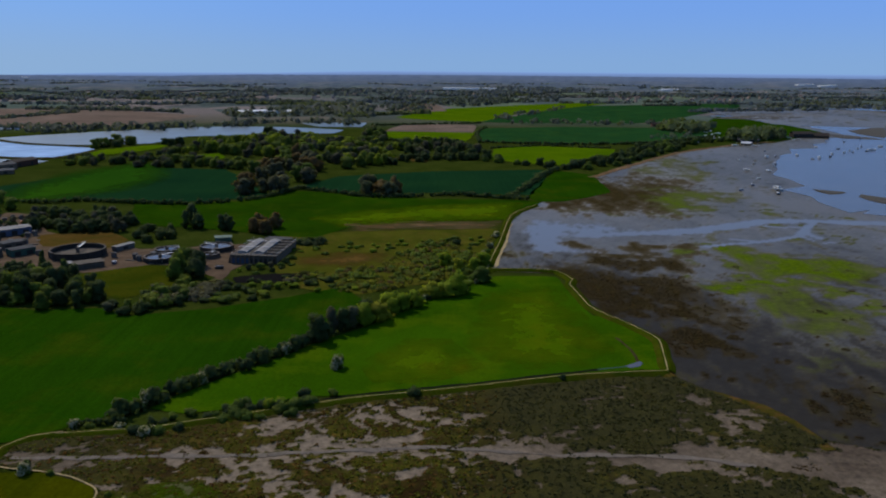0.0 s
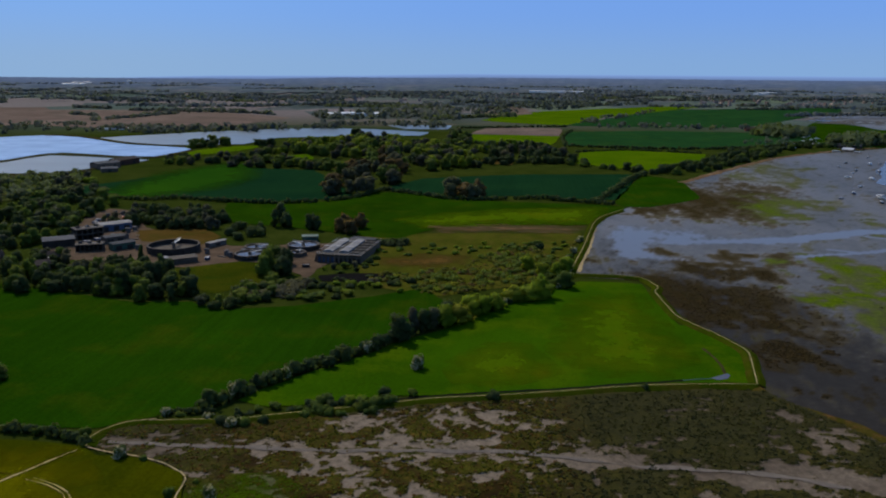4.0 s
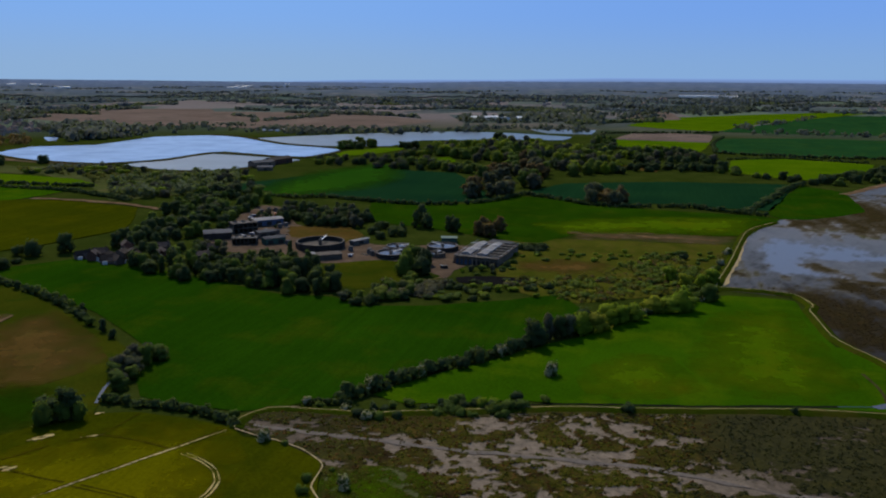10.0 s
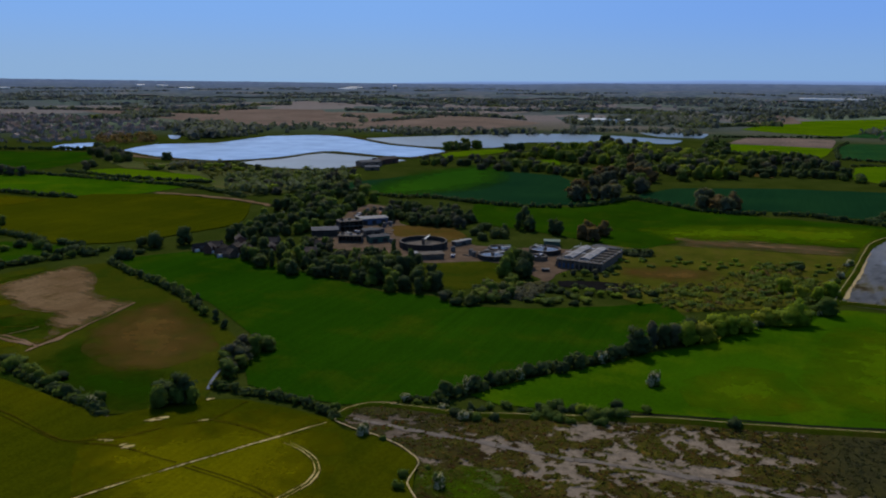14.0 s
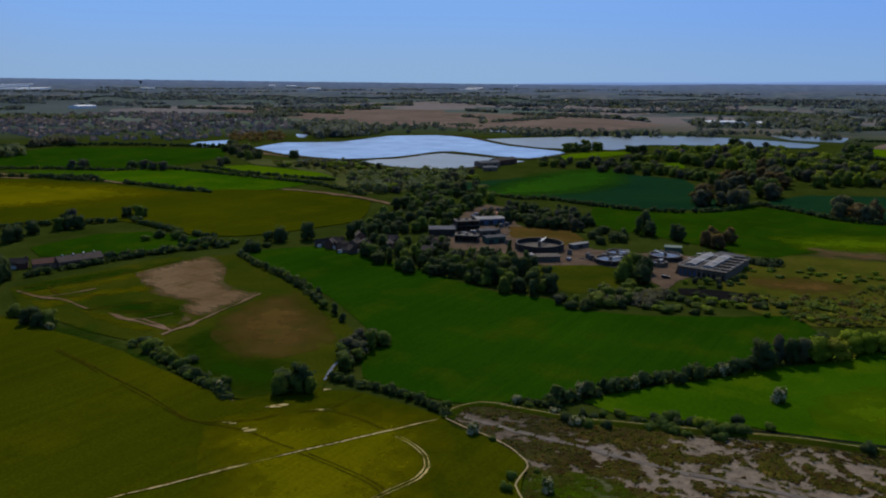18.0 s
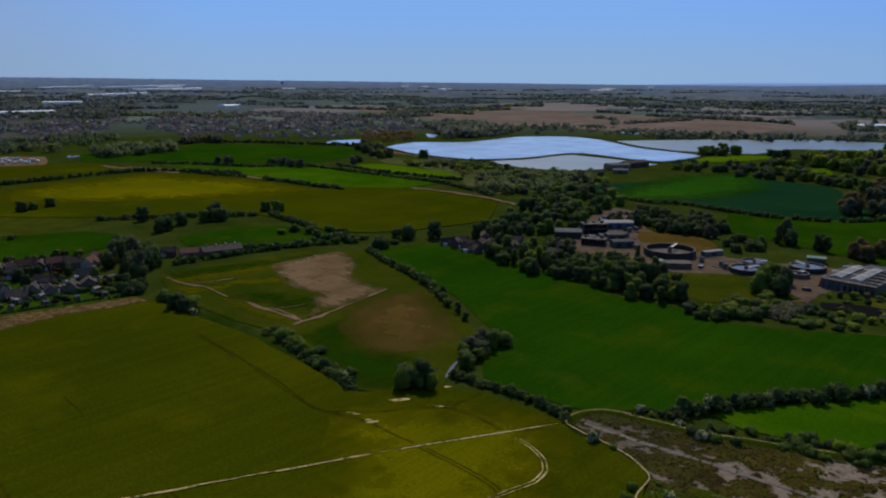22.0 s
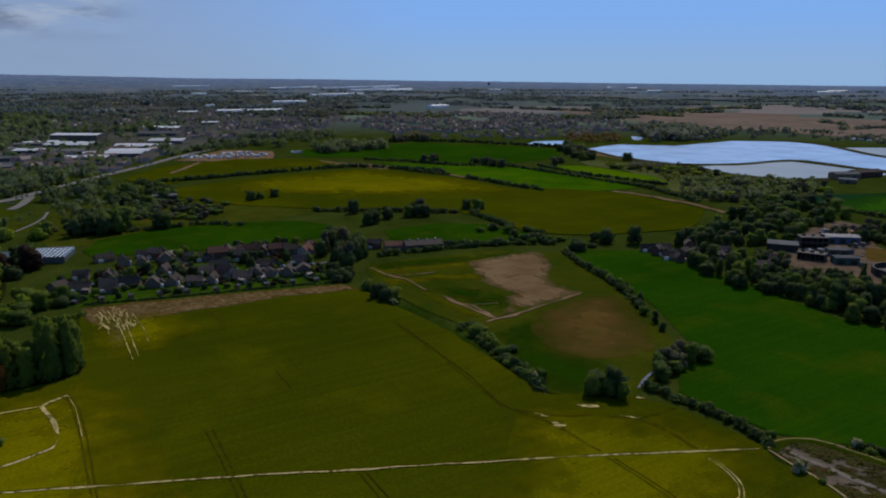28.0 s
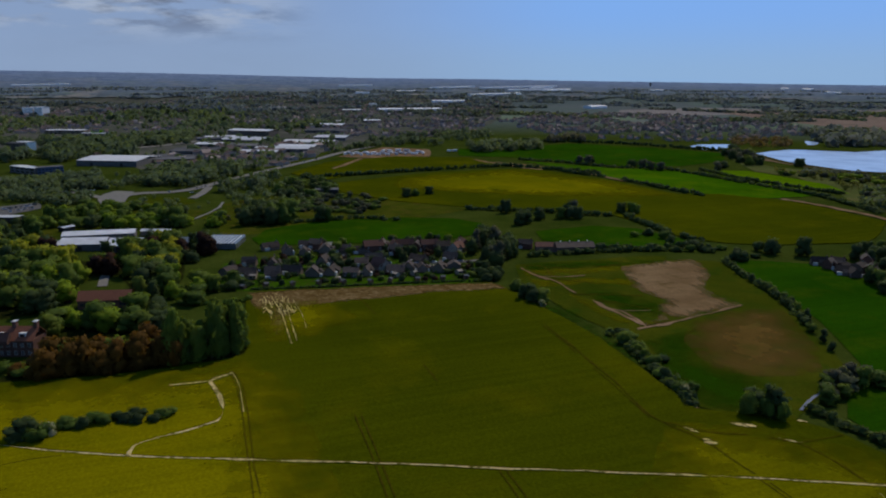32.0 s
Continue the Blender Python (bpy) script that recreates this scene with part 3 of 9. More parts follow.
field([(-1200, 2035), (-872, 1831), (-598, 1720), (-628, 1495), (-823, 1459), (-1076, 1605)], 0.55, M_brown, "brown ploughed field behind the lake")

for pts in ([(-936, 450), (-895, 466), (-826, 491), (-756, 500), (-709, 500)], [(-555, 564), (-514, 569), (-456, 566), (-405, 550)], [(-970, 435), (-902, 444), (-836, 465)], [(-931, 229), (-1034, 294)]):
    ribbon("headland", pts, 7.0, 0.7, M_tan, "bare tan headland along the crop", "headland", wob=0.6, step=10)
M_town = crop("town_gardens_and_paving", (0.045, 0.05, 0.042), (0.09, 0.088, 0.078), (0.05, 0.07, 0.032), big=0.02)
sheet("ground_patch", [(-4446, -859), (-5039, -65), (-6011, 771), (-5105, 1695), (-3618, 1803), (-2290, 1142), (-1441, 644), (-1336, 464), (-1244, 335), (-1100, 246), (-980, 162), (-969, 70), (-1007, 11), (-1322, -87), (-1375, -185), (-1407, -281)], 0.35, M_town, "gardens and paved yards of the town", "ground")
sheet("lake", [(-912, 864), (-948, 968), (-880, 1034), (-895, 1201), (-823, 1274), (-747, 1245), (-609, 1141), (-503, 1109), (-481, 1081), (-489, 984), (-543, 984), (-636, 1011), (-655, 891), (-682, 824), (-739, 820), (-811, 827)], 0.35, M_lake, "still pale lake with sky sheen painted in", "water", ragged=0.6)
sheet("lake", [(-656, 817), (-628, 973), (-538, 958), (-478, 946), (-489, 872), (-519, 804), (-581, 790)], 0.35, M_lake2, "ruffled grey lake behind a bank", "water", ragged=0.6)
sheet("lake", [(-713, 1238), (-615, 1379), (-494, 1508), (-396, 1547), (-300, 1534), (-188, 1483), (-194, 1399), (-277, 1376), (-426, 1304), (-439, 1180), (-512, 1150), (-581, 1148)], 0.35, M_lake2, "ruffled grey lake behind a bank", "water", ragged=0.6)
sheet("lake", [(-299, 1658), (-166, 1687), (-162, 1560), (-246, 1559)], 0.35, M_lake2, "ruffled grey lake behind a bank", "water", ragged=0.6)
sheet("lake", [(-1024, 830), (-1070, 891), (-1055, 947), (-990, 882), (-980, 838)], 0.35, M_lake, "still pale lake with sky sheen painted in", "water", ragged=0.6)
sheet("lake", [(-1067, 1124), (-1047, 1139), (-994, 1073), (-1004, 1066)], 0.35, M_lake, "still pale lake with sky sheen painted in", "water", ragged=0.6)
for pts in ([(-690, 810), (-642, 873), (-637, 987), (-545, 972), (-485, 968), (-474, 1065)], [(-826, 1272), (-761, 1268), (-619, 1160), (-496, 1114)], [(-905, 858), (-799, 815), (-729, 809), (-673, 813)], [(-579, 776), (-513, 795), (-488, 857)]):
    ribbon("bank", pts, 6.0, 0.3, M_bank, "dark earth bank between the lakes", "bank", step=12, high=1.2)

# ---- shore: mud flats, salt marsh, sea wall ----
def lattice(seed):
    return np.random.default_rng(seed).random((256, 256))


LAT = [lattice(k) for k in range(6)]


def vnoise(x, y, k=0):
    L = LAT[k % 6]
    xi, yi = np.floor(x).astype(int), np.floor(y).astype(int)
    fx, fy = x - xi, y - yi
    fx, fy = fx * fx * (3 - 2 * fx), fy * fy * (3 - 2 * fy)
    a, b = L[xi & 255, yi & 255], L[(xi + 1) & 255, yi & 255]
    c, d = L[xi & 255, (yi + 1) & 255], L[(xi + 1) & 255, (yi + 1) & 255]
    return (a * (1 - fx) + b * fx) * (1 - fy) + (c * (1 - fx) + d * fx) * fy


def fbm(x, y, k=0, octaves=5, gain=0.55):
    t, amp, tot = 0.0, 1.0, 0.0
    for o in range(octaves):
        t = t + amp * vnoise(x * 2 ** o + 17 * o, y * 2 ** o + 31 * o, k + o)
        tot += amp
        amp *= gain
    return t / tot


def inside(x, y, poly):
    r = np.zeros(x.shape, bool)
    n = len(poly)
    for i in range(n):
        (xa, ya), (xb, yb) = poly[i], poly[(i + 1) % n]
        c = ((ya > y) != (yb > y)) & (x < (xb - xa) * (y - ya) / (yb - ya + 1e-9) + xa)
        r ^= c
    return r


def line_dist(x, y, line):
    best = np.full(x.shape, 1e9)
    for (xa, ya), (xb, yb) in zip(line, line[1:]):
        dx, dy = xb - xa, yb - ya
        t = np.clip(((x - xa) * dx + (y - ya) * dy) / (dx * dx + dy * dy + 1e-9), 0, 1)
        best = np.minimum(best, np.hypot(x - xa - t * dx, y - ya - t * dy))
    return best


def patch(x, y, a, b):
    """1 in the middle of an oval stretch of shore between two corners, falling to 0 at its rim."""
    az, v = np.arctan2(-x, y), 1 / np.hypot(x, y)
    a0, a1 = math.atan2(-a[0], a[1]), math.atan2(-b[0], b[1])
    v0, v1 = 1 / math.hypot(*a), 1 / math.hypot(*b)
    r = np.hypot((az - (a0 + a1) / 2) / (abs(a1 - a0) / 2), (v - (v0 + v1) / 2) / (abs(v1 - v0) / 2))
    return np.clip(1.35 - r, 0, 1)


def put_attr(ob, name, values):
    at = ob.data.attributes.new(name, 'FLOAT', 'POINT')
    at.data.foreach_set("value", np.asarray(values, dtype=np.float32))


def attr(nt, name):
    n = nt.nodes.new("ShaderNodeAttribute")
    n.attribute_name = name
    return n.outputs["Fac"]


def mud_material():
    m, nt, b = nodes_of("wet_mud", 0.4, 0.5)
    g = nz(nt, 0.25, 6, 0.7)
    c = ramp(nt, g, [(0.3, (0.060, 0.053, 0.038)), (0.55, (0.086, 0.077, 0.056)), (0.8, (0.122, 0.108, 0.078))])
    # sky sheen painted into the mud colour: dark close by, pale farther off
    c = mix(nt, c, ramp(nt, attr(nt, "mud_sheen"), [(0.0, (0.35, 0.34, 0.35)), (0.5, (1, 1, 1)), (1.0, (1.45, 1.42, 1.4))]), 1.0, 'MULTIPLY')
    c = mix(nt, c, ramp(nt, nz(nt, 0.6, 4, 0.7), [(0.3, (0.018, 0.016, 0.008)), (0.55, (0.040, 0.031, 0.012)), (0.75, (0.082, 0.044, 0.018))]), attr(nt, "weed"))
    c = mix(nt, c, ramp(nt, nz(nt, 0.35, 5, 0.75), [(0.3, (0.034, 0.066, 0.003)), (0.7, (0.105, 0.155, 0.006))]), attr(nt, "algae"))
    c = mix(nt, c, (0.125, 0.122, 0.122), attr(nt, "wet"))
    nt.links.new(c, b.inputs["Base Color"])
    dry = nt.nodes.new("ShaderNodeMath")
    dry.operation = 'MAXIMUM'
    nt.links.new(attr(nt, "weed"), dry.inputs[0])
    nt.links.new(attr(nt, "algae"), dry.inputs[1])
    nt.links.new(mix(nt, ramp(nt, dry.outputs[0], [(0.0, (0.42, 0.42, 0.42)), (0.4, (0.9, 0.9, 0.9))]), (0.28, 0.28, 0.28), attr(nt, "wet")), b.inputs["Roughness"])
    gloss = nt.nodes.new("ShaderNodeMath")
    gloss.operation = 'MULTIPLY'
    nt.links.new(ramp(nt, dry.outputs[0], [(0.0, (1, 1, 1)), (0.4, (0, 0, 0))]), gloss.inputs[0])
    nt.links.new(ramp(nt, attr(nt, "mud_sheen"), [(0.2, (0.015, 0.015, 0.015)), (0.9, (0.28, 0.28, 0.28))]), gloss.inputs[1])
    nt.links.new(mix(nt, gloss.outputs[0], (0.34, 0.34, 0.34), attr(nt, "wet")), b.inputs["Specular IOR Level"])
    bump(nt, b, mix(nt, g, (0.5, 0.5, 0.5), attr(nt, "wet")), 0.35, 0.25)
    return m


M_mud = mud_material()
WEED_SPOTS = []
RUNNELS = (([(97, 532), (126, 539), (156, 546), (187, 556), (219, 574), (246, 591), (271, 596), (340, 588)], 5.0), ([(284, 588), (268, 565), (252, 539), (228, 524), (199, 511), (174, 503)], 1.8), ([(235, 583), (243, 571), (263, 569)], 1.4), ([(252, 539), (253, 520), (263, 517)], 1.3), ([(233, 527), (214, 518), (197, 525)], 1.2), ([(268, 565), (262, 545), (262, 530)], 1.2))


def build_mud():
    az = np.radians(np.arange(4, -48, -0.16))
    d = 150 * 1.0085 ** np.arange(0, 345)
    A, D = np.meshgrid(az, d)
    x, y = (-D * np.sin(A)).ravel(), (D * np.cos(A)).ravel()
    soft = fbm(x * 0.022, y * 0.011, 1)
    fine = fbm(x * 0.12, y * 0.04, 2)
    grit = fbm(x * 0.30, y * 0.11, 3, 6, 0.62)
    edge = 1.1 * (soft - 0.5) + 1.5 * (fine - 0.5) + 1.7 * (grit - 0.5)
    algae, weed = np.zeros(x.shape), np.zeros(x.shape)
    # the patches of weed and algae trail off along the shore
    x0, y0 = x, y
    k = np.hypot(x, y) / 450
    x = x0 + k * (70 * (fbm(x0 * 0.018, y0 * 0.018, 4, 4) - 0.5) + 26 * (fbm(x0 * 0.07, y0 * 0.07, 1, 4) - 0.5))
    y = y0 + k * (110 * (fbm(x0 * 0.018, y0 * 0.018, 2, 4) - 0.5) + 60 * (fbm(x0 * 0.07, y0 * 0.07, 3, 4) - 0.5))
    for a, b, w in (((201, 732), (223, 621), 1.3), ((133, 612), (196, 569), 0.55), ((148, 495), (159, 462), 1.15), ((137, 450), (140, 417), 1.0), ((187, 497), (195, 408), 1.3), ((142, 406), (170, 363), 1.35), ((208, 452), (232, 415), 1.1), ((180, 407), (173, 321), 0.85),
                    ((200, 386), (207, 357), 1.0), ((268, 633), (317, 601), 1.0), ((244, 579), (250, 527), 0.75), ((164, 547), (181, 514), 0.5), ((282, 1067), (318, 911), 0.75), ((280, 588), (293, 546), 0.75), ((196, 556), (212, 524), 0.5), ((151, 320), (150, 270), 0.35), ((205, 745), (252, 640), 0.9), ((217, 574), (262, 555), 0.9), ((262, 545), (300, 520), 0.9), ((153, 505), (190, 450), 1.2), ((178, 500), (225, 400), 1.3), ((150, 425), (200, 375), 1.2), ((216, 1000), (290, 830), 0.45)):
        algae = np.maximum(algae, w * patch(x, y, a, b))
    for a, b, w in (((97, 490), (145, 443), 1.25), ((73, 447), (89, 359), 1.35), ((98, 411), (130, 360), 0.95), ((70, 373), (139, 327), 1.15), ((166, 860), (154, 571), 1.15), ((182, 721), (200, 633), 0.7), ((99, 326), (108, 286), 1.2), ((41, 472), (54, 450), 1.2), ((67, 318), (89, 292), 1.3),
                    ((154, 431), (173, 413), 0.9), ((101, 684), (132, 604), 1.3), ((137, 265), (144, 233), 0.6), ((109, 289), (130, 250), 0.45), ((120, 850), (190, 575), 1.05), ((86, 500), (150, 448), 1.2), ((84, 445), (130, 350), 1.05)):
        weed = np.maximum(weed, w * patch(x, y, a, b))
    x, y = x0, y0
    # standing water: the pool below the sea wall and the thin runnels that drain it
    wet = 1.5 * patch(x, y, (62, 600), (78, 478)) + 1.3 * patch(x, y, (85, 600), (130, 515)) + 0.9 * patch(x, y, (60, 500), (108, 470)) + 0.8 * patch(x, y, (120, 570), (190, 520))
    far = np.hypot(x, y)
    for line, w in RUNNELS:
        wet = np.maximum(wet, 2.6 - line_dist(x + 9 * (fine - 0.5), y + 9 * (fine - 0.5), line) / w)
    wet += 0.55 * patch(x, y, (208, 540), (470, 430)) + 0.45 * patch(x, y, (300, 800), (420, 600))
    wet = np.clip((wet - 0.75 + 0.9 * edge) * 2.2, 0, 1)
    algae = np.clip((algae + 0.55 * edge - 0.24) * 1.05, 0, 1)
    weed = np.clip((weed + edge * 0.85 - 0.30) * 1.1, 0, 1)
    speck = fbm(x * 0.11, y * 0.15, 4)
    weed = np.maximum(weed, np.clip((speck - 0.69) * 9, 0, 0.8) * (far < 520)) * (1 - 0.85 * wet)
    algae *= (1 - 0.8 * weed) * (1 - wet)
    z = 0.05 + (0.12 * weed + 0.08 * algae + 0.1 * fine) * (1 - wet)
    co = []
    for i in range(len(x)):
        X, Y, Z, s = lift(x[i], y[i])
        co.append((X, Y, Z + z[i] * (1 if s == 1 else 6)))
    n = len(az)
    i, j = np.meshgrid(np.arange(len(d) - 1), np.arange(n - 1), indexing='ij')
    q0 = (i * n + j).ravel()
    f = np.stack([q0, q0 + 1, q0 + n + 1, q0 + n], 1)
    # the flats end at the sea wall and the shore
    cx, cy = x[q0], y[q0]
    land = [(86.5, 274.9), (92.2, 316.4), (81.5, 339.0), (71.4, 361.1), (68, 406), (64, 427), (47, 429), (27, 431), (37, 506), (47, 568), (67, 631), (104, 712), (163, 845), (211, 923), (279, 1030), (371, 1157), (450, 1216), (539, 1281), (617, 1375), (703, 1431), (734, 1541), (722, 1697), (755, 2057), (738, 2278), (905, 2472), (1478, 2683), (3532, 3517), (6248, 6242), (-1599, 3841), (-87.5, 188.1), (-29.8, 207.4)]
    keep = ~inside(cx, cy, land)
    f = f[keep]
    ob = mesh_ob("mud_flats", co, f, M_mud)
    put_attr(ob, "algae", algae)
    put_attr(ob, "weed", weed)
    put_attr(ob, "wet", wet)
    # sheen mask: grows with distance from the camera, broken up by random patches
    put_attr(ob, "mud_sheen", np.clip(0.5 + np.clip((far - 470) / 300, -0.75, 0.35) + 1.3 * (fbm(x * 0.012, y * 0.006, 5) - 0.5) + 0.7 * (fine - 0.5) + 0.9 * (grit - 0.5) + 0.4 * patch(x, y, (208, 470), (330, 380)) + 0.25 * patch(x, y, (105, 460), (150, 390)), 0, 1))
    pick = np.random.default_rng(82)
    ok = np.where((weed > 0.45) & (far < 480))[0]
    ok = ok[~inside(x[ok], y[ok], land)]
    ok = ok[pick.permutation(len(ok))[:6000]]
    WEED_SPOTS.extend(zip(x[ok], y[ok], z[ok]))
    tagged(ob, "wide wet tidal mud flats with green algae and brown weed", "mud flats", kind="structure")


build_mud()
sheet("channel", [(700, 2084), (877, 2255), (1021, 2406), (1517, 2720), (2193, 2536), (470, 522), (395, 575), (350, 625), (336, 645), (339, 707), (353, 785), (375, 874), (418, 986), (473, 1090), (551, 1202), (650, 1328), (735, 1449), (760, 1559), (788, 1733), (833, 1895), (769, 1975)], 0.3, M_channel, "open tidal water of the creek", "water", ragged=5.0)
for pts in ([(665, 1960), (814, 1914), (944, 2048), (819, 2106)], [(806, 1572), (944, 1683), (787, 1399), (784, 1486)], [(690, 1489), (748, 1456), (767, 1363), (699, 1378)], [(394, 733), (407, 710), (390, 678), (383, 703)], [(365, 763), (388, 743), (365, 728)]):
    sheet("mud_bank", pts, 0.6, M_mudbank, "low mud bank in the tidal water", "mud bank", ragged=2.0)


def marsh_material():
    m, nt, b = nodes_of("salt_marsh", 0.85, 0.03)
    mud = ramp(nt, nz(nt, 0.35, 6, 0.7), [(0.3, (0.095, 0.078, 0.058)), (0.7, (0.25, 0.20, 0.148))])
    veg = ramp(nt, nz(nt, 0.28, 6, 0.72), [(0.28, (0.012, 0.011, 0.003)), (0.42, (0.042, 0.029, 0.007)), (0.54, (0.042, 0.043, 0.004)), (0.62, (0.085, 0.06, 0.010)), (0.74, (0.13, 0.058, 0.020))])
    veg = mix(nt, veg, ramp(nt, nz(nt, 0.045, 4, 0.6), [(0.35, (0.55, 0.42, 0.5)), (0.5, (1.0, 1.0, 1.0)), (0.65, (1.15, 1.25, 0.9))]), 0.9, 'MULTIPLY')
    veg = mix(nt, veg, ramp(nt, nz(nt, 0.4, 5, 0.7), [(0.3, (0.018, 0.019, 0.007)), (0.7, (0.044, 0.042, 0.012))]), attr(nt, "dark"))
    veg = mix(nt, veg, ramp(nt, nz(nt, 1.3, 7, 0.8), [(0.36, (0.45, 0.45, 0.45)), (0.5, (1, 1, 1)), (0.66, (1.5, 1.45, 1.35))]), 0.85, 'MULTIPLY')
    ragged = nt.nodes.new("ShaderNodeMath")
    ragged.operation = 'ADD'
    nt.links.new(attr(nt, "veg"), ragged.inputs[0])
    nt.links.new(ramp(nt, nz(nt, 0.8, 8, 0.8), [(0.38, (0, 0, 0)), (0.64, (1.0, 1.0, 1.0))]), ragged.inputs[1])
    # bare mud takes the same painted darkening as the plants
    mud = mix(nt, mud, (0.46, 0.44, 0.43), attr(nt, "dark"), 'MULTIPLY')
    nt.links.new(mix(nt, mud, veg, ramp(nt, ragged.outputs[0], [(0.82, (0, 0, 0)), (0.96, (1, 1, 1))])), b.inputs["Base Color"])
    nt.links.new(ramp(nt, attr(nt, "veg"), [(0.0, (0.8, 0.8, 0.8)), (0.5, (0.95, 0.95, 0.95))]), b.inputs["Roughness"])
    bump(nt, b, nz(nt, 1.2, 5, 0.7), 0.6, 0.3)
    return m


M_marsh = marsh_material()
MARSH_SPOTS = []
CREEK = [(-125.7, 208.5), (-109.3, 208.8), (-80.2, 210.7), (-58.6, 211.0), (-37.4, 214.2), (-17.2, 215.9), (-0.2, 217.7), (20.2, 214.8), (36.9, 213.3), (53.8, 213.3), (75.2, 211.9), (92.0, 207.5)]


def build_marsh():
    poly = [(-131.3, 212.6), (-128.2, 216.2), (-118.3, 220.4), (-93.7, 224.3), (-69.3, 231.9), (-42.2, 244.4), (-8.2, 253.4), (23.9, 261.9), (67.0, 273.4), (86.5, 274.9), (101.8, 252.7), (112.9, 236.0), (118.0, 224.0), (134.0, 217.0), (152.0, 205.0), (150.0, 142.1), (-73.5, 140.1), (-87.5, 182.6), (-92.0, 188.6), (-98.1, 194.9), (-115.5, 201.5), (-126.5, 203.9)]
    step = 1.0
    xs = np.arange(min(p[0] for p in poly), max(p[0] for p in poly), step)
    ys = np.arange(min(p[1] for p in poly), max(p[1] for p in poly), step)
    X, Y = np.meshgrid(xs, ys)
    x, y = X.ravel(), Y.ravel()
    keep = inside(x, y, poly)
    creek = line_dist(x, y, CREEK)
    wx, wy = x + 14 * (fbm(x * 0.04, y * 0.04, 3) - 0.5), y + 14 * (fbm(x * 0.04, y * 0.04, 5) - 0.5)
    big = fbm(wx * 0.042, wy * 0.075, 0, 3)
    rill = np.abs(fbm(wx * 0.07, wy * 0.10, 2, 4) - 0.5) * 2
    fine = fbm(x * 0.35, y * 0.35, 4, 3)
    rill2 = np.abs(fbm(wx * 0.16, wy * 0.22, 5, 3) - 0.5) * 2
    east = np.clip((x - 2) / 34, 0, 1)
    bare = patch(x, y, *[(72.4, 225.3), (150.4, 170.7)]) * 1.3 + np.clip((x - 106) / 14, 0, 1) * np.clip((226 - y) / 10, 0, 1) + patch(x, y, *[(70.8, 262.9), (93.7, 216.4)]) * 0.12 + patch(x, y, *[(36.1, 262.2), (63.3, 239.4)]) * 0.15
    mid = patch(x, y, *[(-106.9, 259.3), (32.6, 184.3)])
    veg = (big - 0.47) * 3.6 + (rill - 0.15) * 5.0 + (rill2 - 0.14) * 4.5 * (1 - 0.4 * east) + (fine - 0.5) * 2.2 + 0.3 - 0.25 * mid - np.clip(1.6 - creek / 6, 0, 2) - bare * 3 + np.clip((-60 - x) / 40, 0, 1) * 0.9 + east * 0.3
    veg = np.clip(veg * 1.1 + 0.42, 0, 1)
    z = 0.12 + 0.38 * veg + 0.25 * veg * (fine - 0.4) 
    z = 0.22 + z * np.clip((creek - 1.5) / 4, 0.15, 1)
    nx = len(xs)
    i, j = np.meshgrid(np.arange(len(ys) - 1), np.arange(nx - 1), indexing='ij')
    q0 = (i * nx + j).ravel()
    ok = keep[q0] | keep[q0 + 1] | keep[q0 + nx] | keep[q0 + nx + 1]
    q0 = q0[ok]
    f = np.stack([q0, q0 + 1, q0 + nx + 1, q0 + nx], 1)
    used = np.unique(f)
    remap = np.zeros(len(x), int)
    remap[used] = np.arange(len(used))
    ob = mesh_ob("salt_marsh", np.stack([x, y, z], 1)[used], remap[f], M_marsh)
    put_attr(ob, "veg", veg[used])
    # eastward, cloud shade is painted in together with darker plants
    put_attr(ob, "dark", np.clip(np.maximum((east * 0.9 + (big - 0.5) * 2 * east), 0.75 * np.clip((-75 - x) / 30, 0, 1)), 0, 1)[used])
    pick = np.random.default_rng(81)
    ok = np.where((veg > 0.62) & keep & (np.hypot(x, y) < 330))[0]
    ok = ok[pick.permutation(len(ok))[:9000]]
    jit = pick.uniform(-0.5, 0.5, (len(ok), 2))
    MARSH_SPOTS.extend(zip(x[ok] + jit[:, 0], y[ok] + jit[:, 1], z[ok]))
    tagged(ob, "brown-green salt marsh cut by pale mud rills", "salt marsh", kind="structure")


build_marsh()
M_creek = plain("creek_mud", (0.145, 0.125, 0.105), 0.95, 0.04, 0, 0.3, 0.3)
ribbon("creek", CREEK, 1.9, 0.40, M_creek, "grey muddy creek through the salt marsh", "water", wob=0.95)

SPIT_GRASS = crop("sparse_spit_grass", (0.040, 0.040, 0.006), (0.075, 0.056, 0.012), (0.115, 0.060, 0.022), big=0.12)
SHORE_GRASS = crop("bank_grass", (0.022, 0.04, 0.002), (0.045, 0.06, 0.003), (0.06, 0.05, 0.008), big=0.05)
WALL_N = [(-129.6, 203.5), (-131.6, 208.6), (-130.5, 214.3), (-126.3, 220.5), (-117.2, 224.3), (-119.4, 222.7), (-103.1, 225.7), (-92.8, 226.7), (-82.0, 231.7), (-65.4, 237.8), (-46.3, 245.7), (-27.8, 252.6), (-8.4, 257.3), (13.9, 263.8), (46.0, 273.5), (72.3, 277.9), (86.2, 279.3)]
WALL_E = [(86.2, 279.3), (88.4, 291.2), (92.2, 313.6), (90.1, 322.1), (83.8, 337.4), (77.1, 348.9), (71.6, 362.0), (69.3, 386.3), (68, 402), (71, 412), (65, 430), (51, 434), (28, 434)]
WALL_NE = [(25, 427), (29, 455), (38, 506), (46, 559), (53, 600), (62, 625), (79, 653)]
